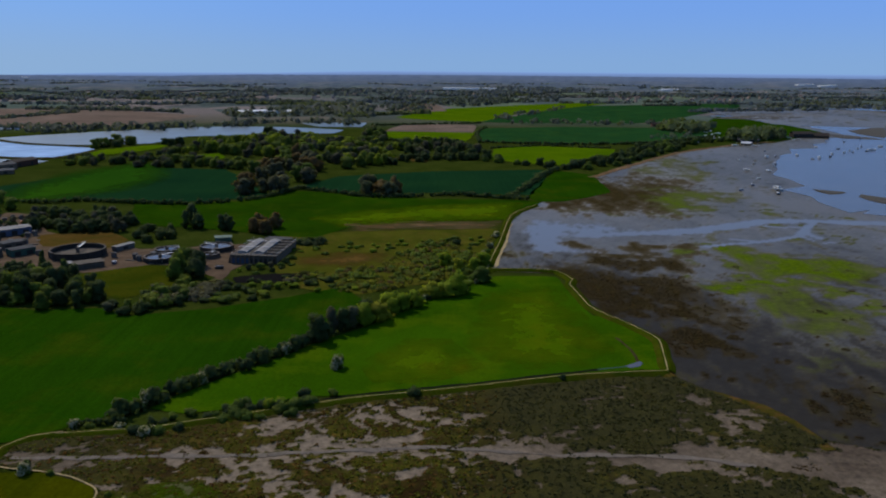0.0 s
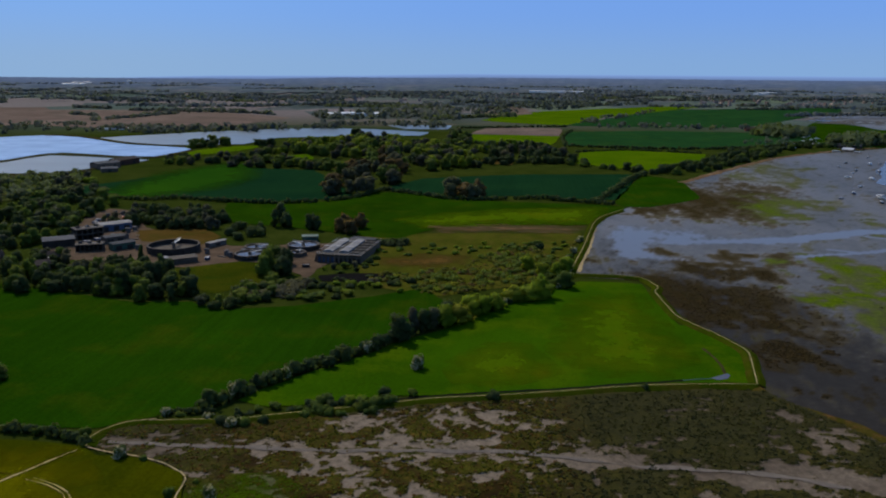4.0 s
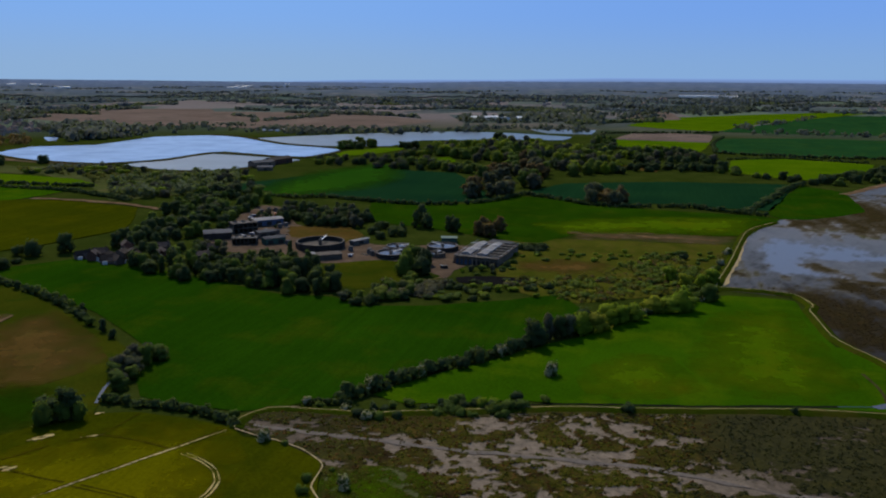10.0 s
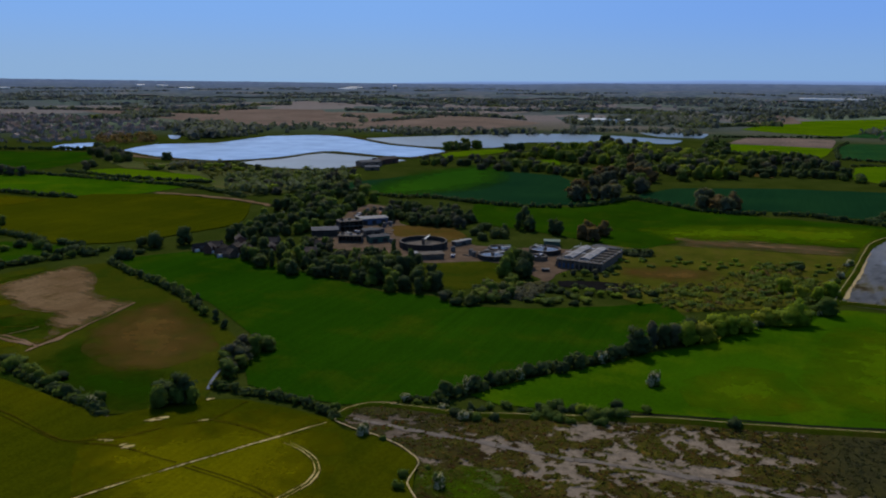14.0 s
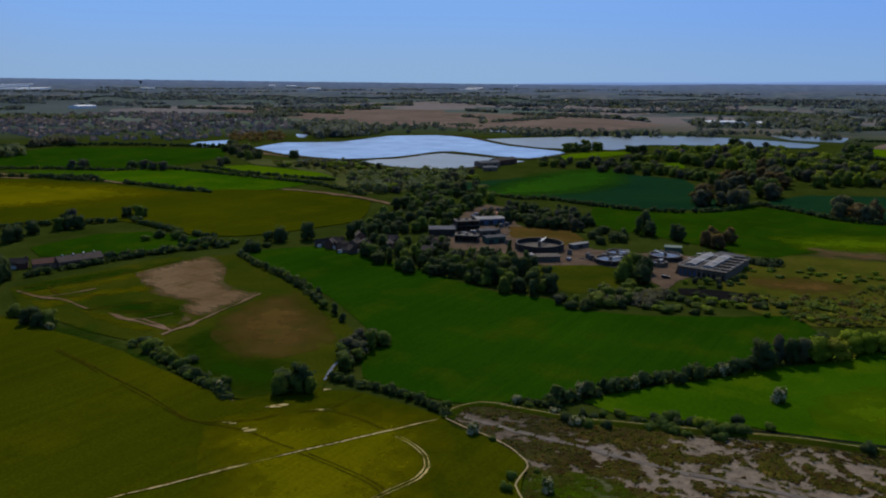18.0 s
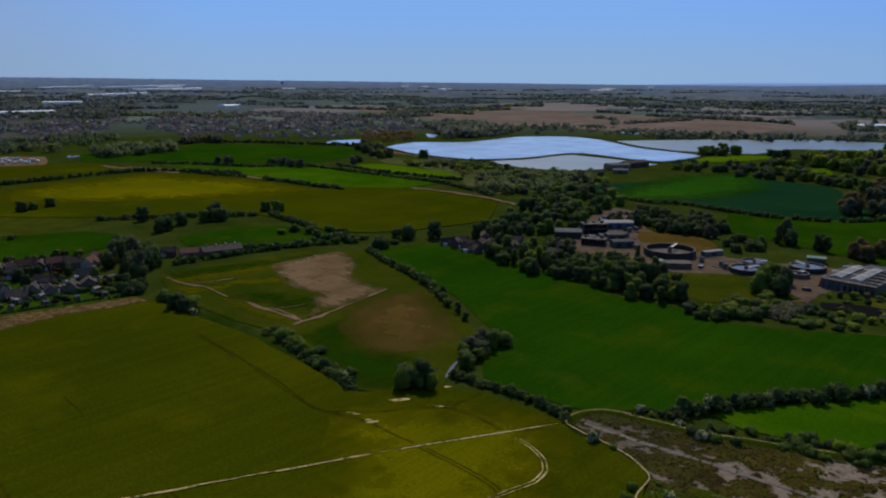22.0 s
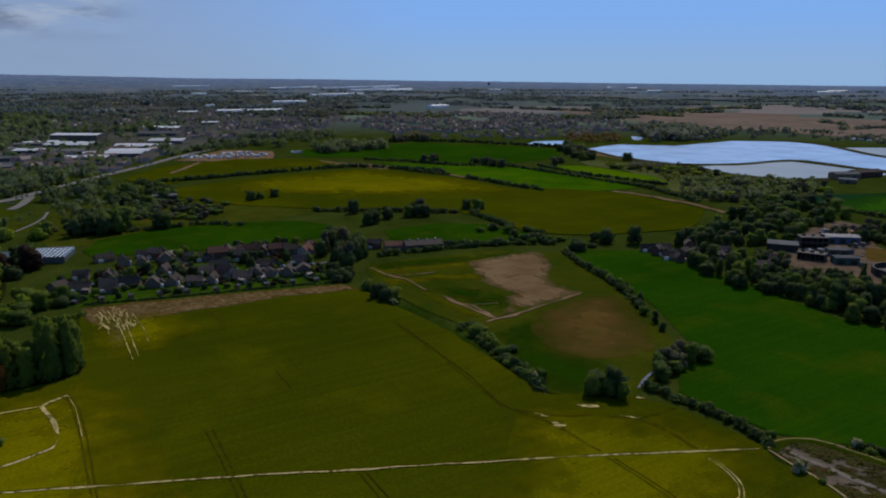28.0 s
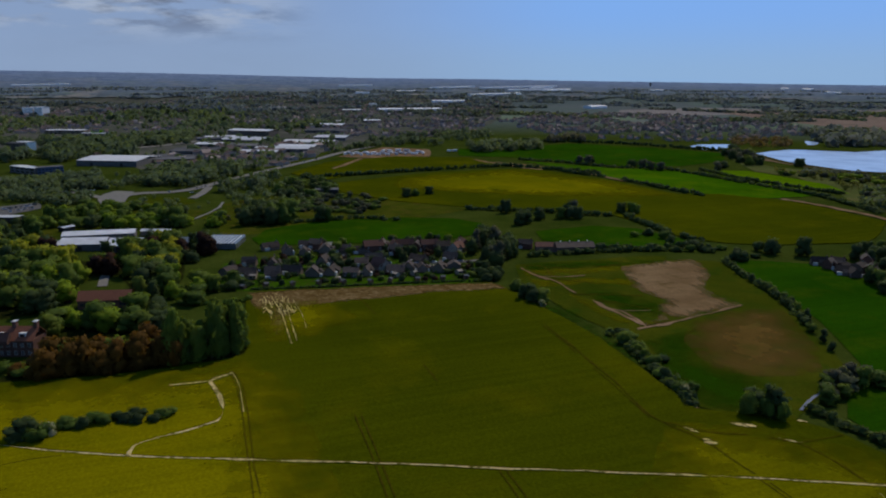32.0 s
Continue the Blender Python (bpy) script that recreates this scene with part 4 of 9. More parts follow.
for pts in (WALL_N, WALL_E, WALL_NE):
    ribbon("sea_wall", pts, 2.2, 0.2, SHORE_GRASS, "low grassy sea wall bank along the shore", "sea wall", step=4, high=1.1)
    ribbon("footpath", pts, 0.28 if pts is WALL_N else 0.38, 1.34, M_track, "pale trodden footpath on the sea wall", "footpath", wob=0.35)
ribbon("sea_wall", [(86.1, 278.8), (88.5, 267.4), (102.6, 255.1), (109.8, 248.2), (114.7, 237.3), (117.0, 226.1), (118.4, 217.0)], 3.2, 0.0, SPIT_GRASS, "low shingle and grass spit", "spit", step=4, high=0.7)
# dark uneven strip between the sea wall and the marsh
ribbon("wrack_line", [(x * 0.984, y * 0.984) for x, y in WALL_N[3:-2]], 2.6, 0.45, M_bank, "dark strip along the foot of the sea wall", "wrack", wob=0.9)
ribbon("footpath", [(-129.6, 203.5), (-121.5, 201.3), (-112.3, 200.0), (-102.7, 197.2), (-94.2, 192.0), (-91.8, 188.7), (-91.0, 182.2), (-89.9, 177.4), (-84.8, 171.9), (-74.5, 162.7)], 0.5, 1.0, M_track, "pale footpath between crop and marsh", "footpath", wob=0.3)
ribbon("ditch", [(72.3, 285.4), (64.9, 283.5), (53.4, 279.8), (46.6, 277.4)], 0.55, 0.36, M_ditch, "narrow water ditch inside the sea wall", "ditch", wob=0.5)
sheet("ditch", [(71.2, 286.0), (75.0, 289.1), (78.2, 291.6), (78.9, 289.7), (76.9, 286.1), (73.4, 284.3)], 0.37, M_channel, "small pond at the end of the ditch", "water", ragged=0.6)
ribbon("ditch", [(75.2, 318.9), (77.5, 307.7), (78.1, 298.5), (77.6, 290.9)], 1.4, 0.34, M_bank, "dark reedy ditch edge", "ditch")
ribbon("ditch", [(-43.3, 251.3), (-28.2, 256.4), (-8.5, 261.8), (16.2, 268.5), (46.6, 277.9), (60.2, 281.6)], 1.3, 0.42, M_dark, "dark overgrown ditch along the sea wall", "ditch", wob=0.7)
ribbon("shingle", [(162, 840), (205, 911), (266, 1009), (331, 1106), (394, 1176), (470, 1246), (547, 1303)], 9.0, 0.4, M_tan, "pale shingle foreshore", "shingle", step=12, wob=0.5)
ribbon("shingle", [(29, 434), (37, 481), (44, 524), (51, 575)], 2.5, 0.35, M_track, "pale shingle below the sea wall", "shingle", wob=0.6)

# ---- tracks in the crops ----
def track(pts, w, mat, wob):
    """A pale track, a dark rut or the painted shadow of the crop's edge."""
    ribbon("track", pts, w * (0.62 if mat is M_rut_shade else 1.0), (0.52 if mat is M_tan else 1.12 if mat is M_chalk else 1.08), mat, "narrow bare wheel track through the crop" if mat is not M_rut_shade else "dark line in the crop for ruts and edge shade", "track", wob=wob)


CROP_LINE = [(-269.8, -69.0), (-254.8, -43.8), (-244.1, -27.4), (-232.7, -6.9), (-217.5, 25.7), (-202.0, 59.9), (-185.7, 93.2), (-159.5, 147.8), (-143.2, 178.6), (-131.1, 201.4)]
LOOP_LINE = [(-232.8, -7.2), (-239.0, -5.2), (-241.9, -0.2), (-244.3, 10.0), (-248.4, 20.1), (-255.8, 22.9), (-269.6, 22.9), (-284.1, 21.2), (-287.7, 27.3), (-290.3, 30.1)]
track(CROP_LINE, 0.7, M_chalk, 0.95)
track(LOOP_LINE, 1.15, M_chalk, 0.9)
track([(-285.6, 7.0), (-284.8, 14.8), (-284.4, 20.4)], 0.8, M_chalk, 0.6)
track([(-290.3, 30.1), (-274.7, 30.8), (-252.0, 29.1)], 0.25, M_chalk, 0.95)
track([(-290.0, 30.9), (-274.3, 31.8), (-249.2, 30.2), (-228.1, 28.2), (-213.4, 26.7), (-196.3, 25.9)], 0.6, M_rut_shade, 0.4)
track([(-290.6, 29.3), (-275.1, 29.8), (-249.8, 28.4), (-228.7, 26.6), (-213.9, 25.5), (-194.7, 23.9)], 0.6, M_rut_shade, 0.4)
track([(-119.0, 149.3), (-117.7, 156.4), (-115.4, 165.3), (-116.8, 172.2), (-121.2, 177.5), (-127.3, 180.9), (-135.5, 183.2)], 0.32, M_chalk, 0.9)
track([(-117.8, 150.1), (-116.1, 156.8), (-114.1, 165.4), (-115.7, 172.9), (-120.1, 178.2), (-126.1, 181.6), (-134.0, 184.2)], 0.32, M_chalk, 0.9)
track([(-152.9, 158.2), (-139.0, 157.5), (-127.5, 156.2), (-120.6, 154.5), (-112.9, 149.9)], 0.7, M_rut_shade, 0.4)
track([(-150.8, 159.6), (-136.9, 158.8), (-125.5, 157.5), (-119.0, 155.6), (-111.7, 150.8)], 0.7, M_rut_shade, 0.4)
track([(-299.5, 170.5), (-271.7, 167.5), (-253.1, 164.5), (-229.1, 161.5), (-207.9, 156.8), (-195.7, 156.0), (-182.5, 165.8), (-176.9, 175.7)], 0.9, M_rut_shade, 0.5)
track([(-194.2, 155.9), (-179.0, 160.1), (-165.8, 159.4), (-156.3, 159.4)], 0.9, M_rut_shade, 0.5)
track([(-173.1, 179.9), (-166.4, 186.5), (-152.1, 187.0), (-141.6, 185.4)], 0.8, M_rut_shade, 0.5)
track([(-166.7, 186.9), (-165.6, 203.8)], 0.6, M_rut_shade, 0.5)
track([(-391.1, 61.8), (-358.2, 61.5), (-315.4, 57.5)], 0.35, M_chalk, 0.95)
track([(-389.1, 67.2), (-357.0, 64.5), (-317.4, 60.3)], 0.3, M_chalk, 0.95)
track([(-379.9, 71.2), (-354.8, 70.3), (-333.2, 67.8)], 0.3, M_chalk, 0.95)
track([(-367.7, 103.2), (-340.4, 103.1)], 0.7, M_rut_shade, 0.5)
track([(-271.9, 101.1), (-253.8, 100.0)], 0.7, M_rut_shade, 0.5)
track([(-236.4, 63.3), (-202.0, 59.9), (-178.8, 56.9)], 0.6, M_rut_shade, 0.5)
track([(-235.6, 65.4), (-201.2, 61.7), (-178.0, 59.0)], 0.6, M_rut_shade, 0.5)
track([(-326.2, 171.4), (-315.1, 174.7), (-315.4, 184.2)], 0.9, M_tan, 0.5)
track([(-298.9, 168.9), (-275.1, 166.7), (-261.4, 164.0)], 0.7, M_rut_shade, 0.5)
track([(-245.3, 161.9), (-225.3, 158.9), (-198.8, 154.3)], 0.6, M_rut_shade, 0.5)
track([(-290.6, -45.2), (-290.1, -41.3)], 0.9, M_rut_shade, 0.4)
track([(-240.1, -41.9), (-241.1, -33.2), (-240.4, -25.6)], 0.5, M_rut_shade, 0.4)
track([(-186.9, 92.2), (-168.8, 90.3)], 0.6, M_rut_shade, 0.4)
track([(-186.1, 94.2), (-168.0, 92.4)], 0.6, M_rut_shade, 0.4)
# shadow of the standing crop along both pale tracks, as dark ribbons
track([(x * 1.0035, y * 1.0035) for x, y in CROP_LINE], 0.7, M_rut_shade, 0.9)
track([(x * 1.0045, y * 1.0045) for x, y in LOOP_LINE[2:]], 0.4, M_rut_shade, 0.9)
for k in range(44):
    x0, y0 = -388.8, 62.0
    fan = np.random.default_rng(40 + k)
    px, py = fan.uniform(-10, 26), fan.uniform(-6, 9)
    track([(x0 + px, y0 + py), (x0 + px + fan.uniform(3, 14), y0 + py + fan.normal() * 1.2 - 0.8)], fan.uniform(0.2, 0.55), M_chalk, 0.95)
for pts, w, mat in (([(-408, 213), (-396, 231), (-388, 241), (-387, 271)], 0.8, M_rut_shade), ([(-397, 225), (-371, 218), (-357, 233)], 0.8, M_rut_shade), ([(-340, 210), (-337, 219), (-325, 242)], 0.8, M_rut_shade), ([(-325.8, 212.9), (-319.2, 222.4), (-303.3, 231.7)], 0.8, M_rut_shade), ([(-283.7, 211.6), (-284.2, 221.4), (-284.0, 234.5)], 0.7, M_rut_shade),
                    ([(-381, 212), (-371, 214), (-363, 215), (-350, 213), (-342, 212)], 1.1, M_tan), ([(-327.5, 214.0), (-315.2, 211.7), (-306.2, 216.1), (-291.5, 216.1), (-279.9, 212.3)], 1.3, M_tan), ([(-306.2, 216.1), (-303.8, 222.3), (-301.5, 230.7)], 0.8, M_tan), ([(-199.1, 174.9), (-211.8, 175.7), (-225.3, 176.5), (-242.0, 179.2), (-263.1, 181.7)], 0.7, M_tan)):
    ribbon("track", pts, w, 0.58, mat, "thin bare line between trial strips of the field", "track", wob=0.9)


for pts, w in zip([[(-324, 213), (-306, 213), (-290, 214), (-284, 213)], [(-280, 207), (-281, 221), (-285, 242), (-293, 279)], [(-379, 214), (-374, 224), (-372, 237)], [(-401, 211), (-382, 211), (-371, 213)]], (2.4, 2.0, 1.2, 2.0)):
    ribbon("track", pts, w, 0.6, M_tan, "reddish bare soil line beside the sandy patch", "track", wob=0.9)


def bare_spot(x, y, w, d, seed):
    """A ragged bare patch where the crop has failed."""
    g = np.random.default_rng(seed)
    u = math.atan2(-x, y)
    pts = []
    for k in range(14):
        t, r = 2 * math.pi * k / 14, g.uniform(0.35, 1.1)
        px, py = w * r * math.cos(t), d * r * math.sin(t)
        pts.append((x + px * math.cos(u) - py * math.sin(u), y + px * math.sin(u) + py * math.cos(u)))
    sheet("bare_patch", pts, 1.1, M_chalk, "ragged bare patch in the crop", "bare soil", ragged=0.4)


for k, ((x, y), w, d) in enumerate(zip([(-183.3, 178.6), (-181.8, 181.4), (-176.4, 160.8), (-179.1, 160.8), (-168.8, 185.0), (-187.4, 160.6), (-178.3, 199.9), (-185.3, 161.1)], (2.6, 1.8, 2.0, 1.4, 3.2, 2.2, 1.6, 1.6), (1.6, 1.4, 1.6, 1.0, 1.0, 0.7, 1.0, 0.7))):
    bare_spot(x, y, w * 1.15, d * 0.85, 60 + k)

# ---- vegetation ----
F_green = foliage("green_leaves", (0.074, 0.117, 0.024), (0.091, 0.137, 0.026), (0.116, 0.152, 0.026))
F_light = foliage("spring_leaves", (0.135, 0.205, 0.017), (0.165, 0.225, 0.018), (0.215, 0.225, 0.022))
F_dark = foliage("dark_leaves", (0.045, 0.070, 0.029), (0.054, 0.081, 0.032), (0.064, 0.091, 0.033))
F_purple = foliage("purple_leaves", (0.034, 0.020, 0.016), (0.042, 0.022, 0.018), (0.05, 0.028, 0.018))
F_copper = foliage("copper_leaves", (0.085, 0.050, 0.010), (0.115, 0.056, 0.012), (0.078, 0.062, 0.012))
# middle distance leaves: a little haze is mixed into the base colour
F_mid_haze = foliage("hazed_middle_leaves", (0.072, 0.102, 0.058), (0.084, 0.116, 0.062), (0.098, 0.128, 0.063))
F_grey = foliage("budding_twigs", (0.078, 0.084, 0.060), (0.092, 0.094, 0.063), (0.088, 0.104, 0.060))
F_bud = foliage("brown_budding_leaves", (0.110, 0.080, 0.036), (0.125, 0.092, 0.040), (0.105, 0.098, 0.036))
F_olive = foliage("olive_rough_leaves", (0.085, 0.095, 0.018), (0.10, 0.11, 0.02), (0.115, 0.115, 0.024))
F_white = blossom("white_blossom")
# far leaves: paler and bluer than near ones, haze painted into the colour
F_far_haze = foliage("hazed_far_leaves", (0.074, 0.095, 0.095), (0.092, 0.113, 0.106))
M_bark = plain("brown_bark", (0.07, 0.05, 0.035), 0.95, 0.1, 0, 0.4, 2.0)


def leaf_quads(centres, radii, n, size, g, up=0.25):
    """n small leaf clumps on the skins of blobs, each a bent pair of triangles turned at random."""
    k = g.integers(0, len(centres), n)
    d = g.normal(size=(n, 3))
    d[:, 2] += up
    d /= np.linalg.norm(d, axis=1, keepdims=True)
    p = centres[k] + d * radii[k] * g.uniform(0.72, 1.12, (n, 1))
    nrm = d + g.normal(size=(n, 3)) * 0.4
    nrm /= np.linalg.norm(nrm, axis=1, keepdims=True)
    a = np.cross(nrm, g.normal(size=(n, 3)))
    a /= np.linalg.norm(a, axis=1, keepdims=True) + 1e-9
    b = np.cross(nrm, a)
    s = size * g.uniform(0.55, 1.3, (n, 1))
    v = np.stack([p - a * s, p - b * s * 0.8 + nrm * s * 0.25, p + a * s, p + b * s * 0.8 + nrm * s * 0.25], 1).reshape(-1, 3)
    f = np.arange(n * 4).reshape(n, 4)
    soft = d * 0.75 + nrm * 0.25
    return v, f, np.repeat(soft / np.linalg.norm(soft, axis=1, keepdims=True), 4, axis=0)


def blob_core(c, r, g):
    """A lumpy dark inside for a blob of leaves."""
    rings, seg = 4, 7
    v, f = [], []
    for i in range(rings + 1):
        t = math.pi * i / rings
        for j in range(seg):
            u = 2 * math.pi * j / seg
            k = 0.8 * g.uniform(0.85, 1.1)
            v.append((c[0] + r[0] * k * math.sin(t) * math.cos(u), c[1] + r[1] * k * math.sin(t) * math.sin(u), c[2] + r[2] * k * math.cos(t)))
    for i in range(rings):
        for j in range(seg):
            f.append([i * seg + j, (i + 1) * seg + j, (i + 1) * seg + (j + 1) % seg, i * seg + (j + 1) % seg])
    out = np.array(v) - np.array(c)
    return v, f, out / (np.linalg.norm(out, axis=1, keepdims=True) + 1e-9)


def trunk_mesh(h, r, limbs, g, spread):
    """Tapered trunk with limbs reaching into the crown."""
    v, f = [], []

    def tube(a, b, ra, rb, seg=6):
        a, b = Vector(a), Vector(b)
        q = (b - a).to_track_quat('Z', 'Y')
        base = len(v)
        for p, rr in ((a, ra), (a.lerp(b, 0.5) + Vector((g.normal() * 0.1, g.normal() * 0.1, 0)), (ra + rb) / 2), (b, rb)):
            for j in range(seg):
                u = 2 * math.pi * j / seg
                v.append(tuple(p + q @ Vector((rr * math.cos(u), rr * math.sin(u), 0))))
        for i in range(2):
            for j in range(seg):
                f.append([base + i * seg + j, base + i * seg + (j + 1) % seg, base + (i + 1) * seg + (j + 1) % seg, base + (i + 1) * seg + j])
    tube((0, 0, -0.2), (0, 0, h * 0.62), r, r * 0.45)
    for k in range(limbs):
        u = 2 * math.pi * (k + g.uniform(-0.3, 0.3)) / limbs
        z0 = h * g.uniform(0.22, 0.45)
        tube((0, 0, z0), (math.cos(u) * spread * 0.6, math.sin(u) * spread * 0.6, z0 + h * 0.28), r * 0.4, r * 0.12, 5)
    me = bpy.data.meshes.new("trunk")
    me.from_pydata(v, [], f)
    me.materials.append(M_bark)
    return me


def crown_mesh(kind, mat, seed, n):
    """Crown for a tree 1 m wide in plan radius 0.5 and 1 m high, scaled when placed; kinds: round, tall, poplar, bush, conifer."""
    g = np.random.default_rng(seed)
    C, R = [], []
    if kind == "round":
        for _ in range(9):
            u, q = g.uniform(0, 2 * math.pi), g.uniform(0.05, 0.3)
            C.append((math.cos(u) * q, math.sin(u) * q, g.uniform(0.28, 0.78)))
            s = g.uniform(0.17, 0.27)
            R.append((s, s, s * g.uniform(0.65, 0.9)))
        C.append((0, 0, 0.5)); R.append((0.34, 0.34, 0.36))
        for k in range(5):
            u = 2 * math.pi * (k + g.uniform(-0.3, 0.3)) / 5
            C.append((math.cos(u) * 0.24, math.sin(u) * 0.24, 0.2)); R.append((0.2, 0.2, 0.2))
    elif kind == "tall":
        for k in range(10):
            u, z = g.uniform(0, 2 * math.pi), 0.12 + 0.08 * k
            q = 0.26 * (1 - abs(z - 0.5)) * g.uniform(0.3, 1)
            C.append((math.cos(u) * q, math.sin(u) * q, z))
            s = g.uniform(0.18, 0.28)
            R.append((s, s, s * 0.7))
    elif kind == "poplar":
        for k in range(9):
            z = 0.1 + 0.1 * k
            C.append((g.normal() * 0.06, g.normal() * 0.06, z))
            s = 0.42 * math.sqrt(max(0.05, 1 - (z - 0.4) ** 2 / 0.42))
            R.append((s, s, 0.11))
    elif kind == "conifer":
        for k in range(8):
            z = 0.12 + 0.11 * k
            s = 0.5 * (1 - z) + 0.06
            C.append((g.normal() * 0.03, g.normal() * 0.03, z)); R.append((s, s, 0.1))
    else:
        for _ in range(7):
            u, q = g.uniform(0, 2 * math.pi), g.uniform(0.0, 0.3)
            C.append((math.cos(u) * q, math.sin(u) * q, g.uniform(0.2, 0.6)))
            s = g.uniform(0.18, 0.28)
            R.append((s, s, g.uniform(0.26, 0.38)))
    C, R = np.array(C), np.array(R)
    v, f, nm = leaf_quads(C, R, n, 0.052, g)
    V, F, N = v.tolist(), f.tolist(), [nm]
    for c, r in zip(C, R):
        cv, cf, cn = blob_core(c, r, g)
        o = len(V)
        V += cv
        N.append(cn)
        F += [[i + o for i in q] for q in cf]
    V = [(x, y, max(z, 0.0)) for x, y, z in V]
    me = bpy.data.meshes.new("crown")
    me.from_pydata(V, [], F)
    me.materials.append(mat)
    # lit as one crown: each clump's outward way, drawn towards the crown's own
    N, whole = np.concatenate(N), np.array(V) - np.array((0, 0, 0.35))
    whole /= np.linalg.norm(whole, axis=1, keepdims=True) + 1e-9
    N = 0.45 * N + 0.55 * whole
    N /= np.linalg.norm(N, axis=1, keepdims=True) + 1e-9
    rounded(me, N)
    CROWN_WAYS[me.name] = N
    return me


PROTO, CROWN_WAYS = {}, {}
KINDS = {
    "oak": ("round", F_green, "broad green deciduous tree"), "spring": ("round", F_light, "yellow-green tree in spring leaf"), "dark": ("round", F_dark, "dark green dense tree"),
    "copper": ("round", F_copper, "copper-brown leaved tree"), "purple": ("round", F_purple, "dark purple-leaved tree"), "grey": ("tall", F_grey, "grey-brown tree just coming into leaf"), "ash": ("tall", F_green, "upright green tree"), "bud": ("round", F_bud, "brown budding tree in young leaf"),
    "darktall": ("tall", F_dark, "tall dark green tree"), "poplar": ("poplar", F_green, "tall narrow green poplar"), "conifer": ("conifer", F_dark, "dark pointed conifer"),
    "bush": ("bush", F_green, "rounded green bush"), "darkbush": ("bush", F_dark, "dark green bush"), "may": ("bush", F_white, "hawthorn bush in white blossom"), "springbush": ("bush", F_light, "yellow-green bush"),
}
for k, (shape, mat, lab) in KINDS.items():
    PROTO[k] = []
    for s in range(3):
        g = np.random.default_rng(100 + s + len(PROTO) * 10)
        n = {"bush": 420, "poplar": 650, "conifer": 500}.get(shape, 620)
        PROTO[k].append((crown_mesh(shape, mat, 50 + s + len(PROTO) * 7, n), trunk_mesh(1.0, 0.035 if shape != "bush" else 0.03, 4, g, 0.5) if shape != "bush" else trunk_mesh(0.7, 0.03, 3, g, 0.4)))
tg = np.random.default_rng(21)
TREE_FAR, BUSH_FAR = 470.0, 430.0
LOD, JOIN = {}, {}
for k, (shape, mat, lab) in KINDS.items():
    LOD[k] = []
    for me, _ in PROTO[k]:
        n = len(me.vertices)
        co = np.empty(n * 3)
        me.vertices.foreach_get("co", co)
        co = co.reshape(-1, 3)
        fc = np.array([tuple(q.vertices) for q in me.polygons])
        n_leaf = {"bush": 420, "poplar": 650, "conifer": 500}.get(shape, 620)
        sel = np.concatenate([np.arange(0, n_leaf, 2), np.arange(n_leaf, len(fc))])
        fc = fc[sel]
        big = co.copy()
        mid = co[:n_leaf * 4].reshape(-1, 4, 3)
        big[:n_leaf * 4] = (mid.mean(1, keepdims=True) + (mid - mid.mean(1, keepdims=True)) * 1.35).reshape(-1, 3)
        ids = np.unique(fc)
        rm = np.zeros(n, int)
        rm[ids] = np.arange(len(ids))
        LOD[k].append((big[ids], rm[fc], CROWN_WAYS[me.name][ids]))


def flush_trees():
    """The trees further off, wood by wood, as one mass each."""
    for (mname, group), items in JOIN.items():
        V, F, N, o = [], [], [], 0
        for v, f, nm in items:
            V.append(v)
            F.append(f + o)
            N.append(nm)
            o += len(v)
        tagged(mesh_ob("woodland", np.concatenate(V), np.concatenate(F), bpy.data.materials[mname], normals=np.concatenate(N)), "many trees and bushes of the " + group, "woodland", kind="stuff")



def tree(x, y, h, w, kind, label="", group=""):
    """One tree: a root with trunk and crown."""
    X, Y, Z, s = lift(x, y)
    which = tg.integers(0, 3)
    crown, trunk = PROTO[kind][which]
    is_bush = KINDS[kind][0] == "bush"
    if math.hypot(x, y) > (BUSH_FAR if is_bush else TREE_FAR) and not label:
        v, f, nm = LOD[kind][which]
        t = tg.uniform(0, 6.28)
        c, q = math.cos(t), math.sin(t)
        ww, hh = w * s, h * s
        JOIN.setdefault((KINDS[kind][1].name, group or "field trees"), []).append((np.stack([X + ww * (v[:, 0] * c - v[:, 1] * q), Y + ww * (v[:, 0] * q + v[:, 1] * c), Z + 0.1 + hh * v[:, 2]], 1), f, np.stack([nm[:, 0] * c - nm[:, 1] * q, nm[:, 0] * q + nm[:, 1] * c, nm[:, 2]], 1)))
        return None
    root = new("bush" if is_bush else "tree")
    root.matrix_basis = pose(X, Y, Z + 0.1, 0, 0, tg.uniform(0, 360)) @ Matrix.Diagonal((w * s, w * s * tg.uniform(0.85, 1.15), h * s, 1))
    root.empty_display_size = 0.5
    for nm_, me in (("trunk", trunk), ("crown", crown)):
        o = new(nm_, me)
        o.parent = root
    return tagged(root, label or KINDS[kind][2] + (" in a hedgerow" if is_bush else " among fields"), "bush" if is_bush else "tree", group)


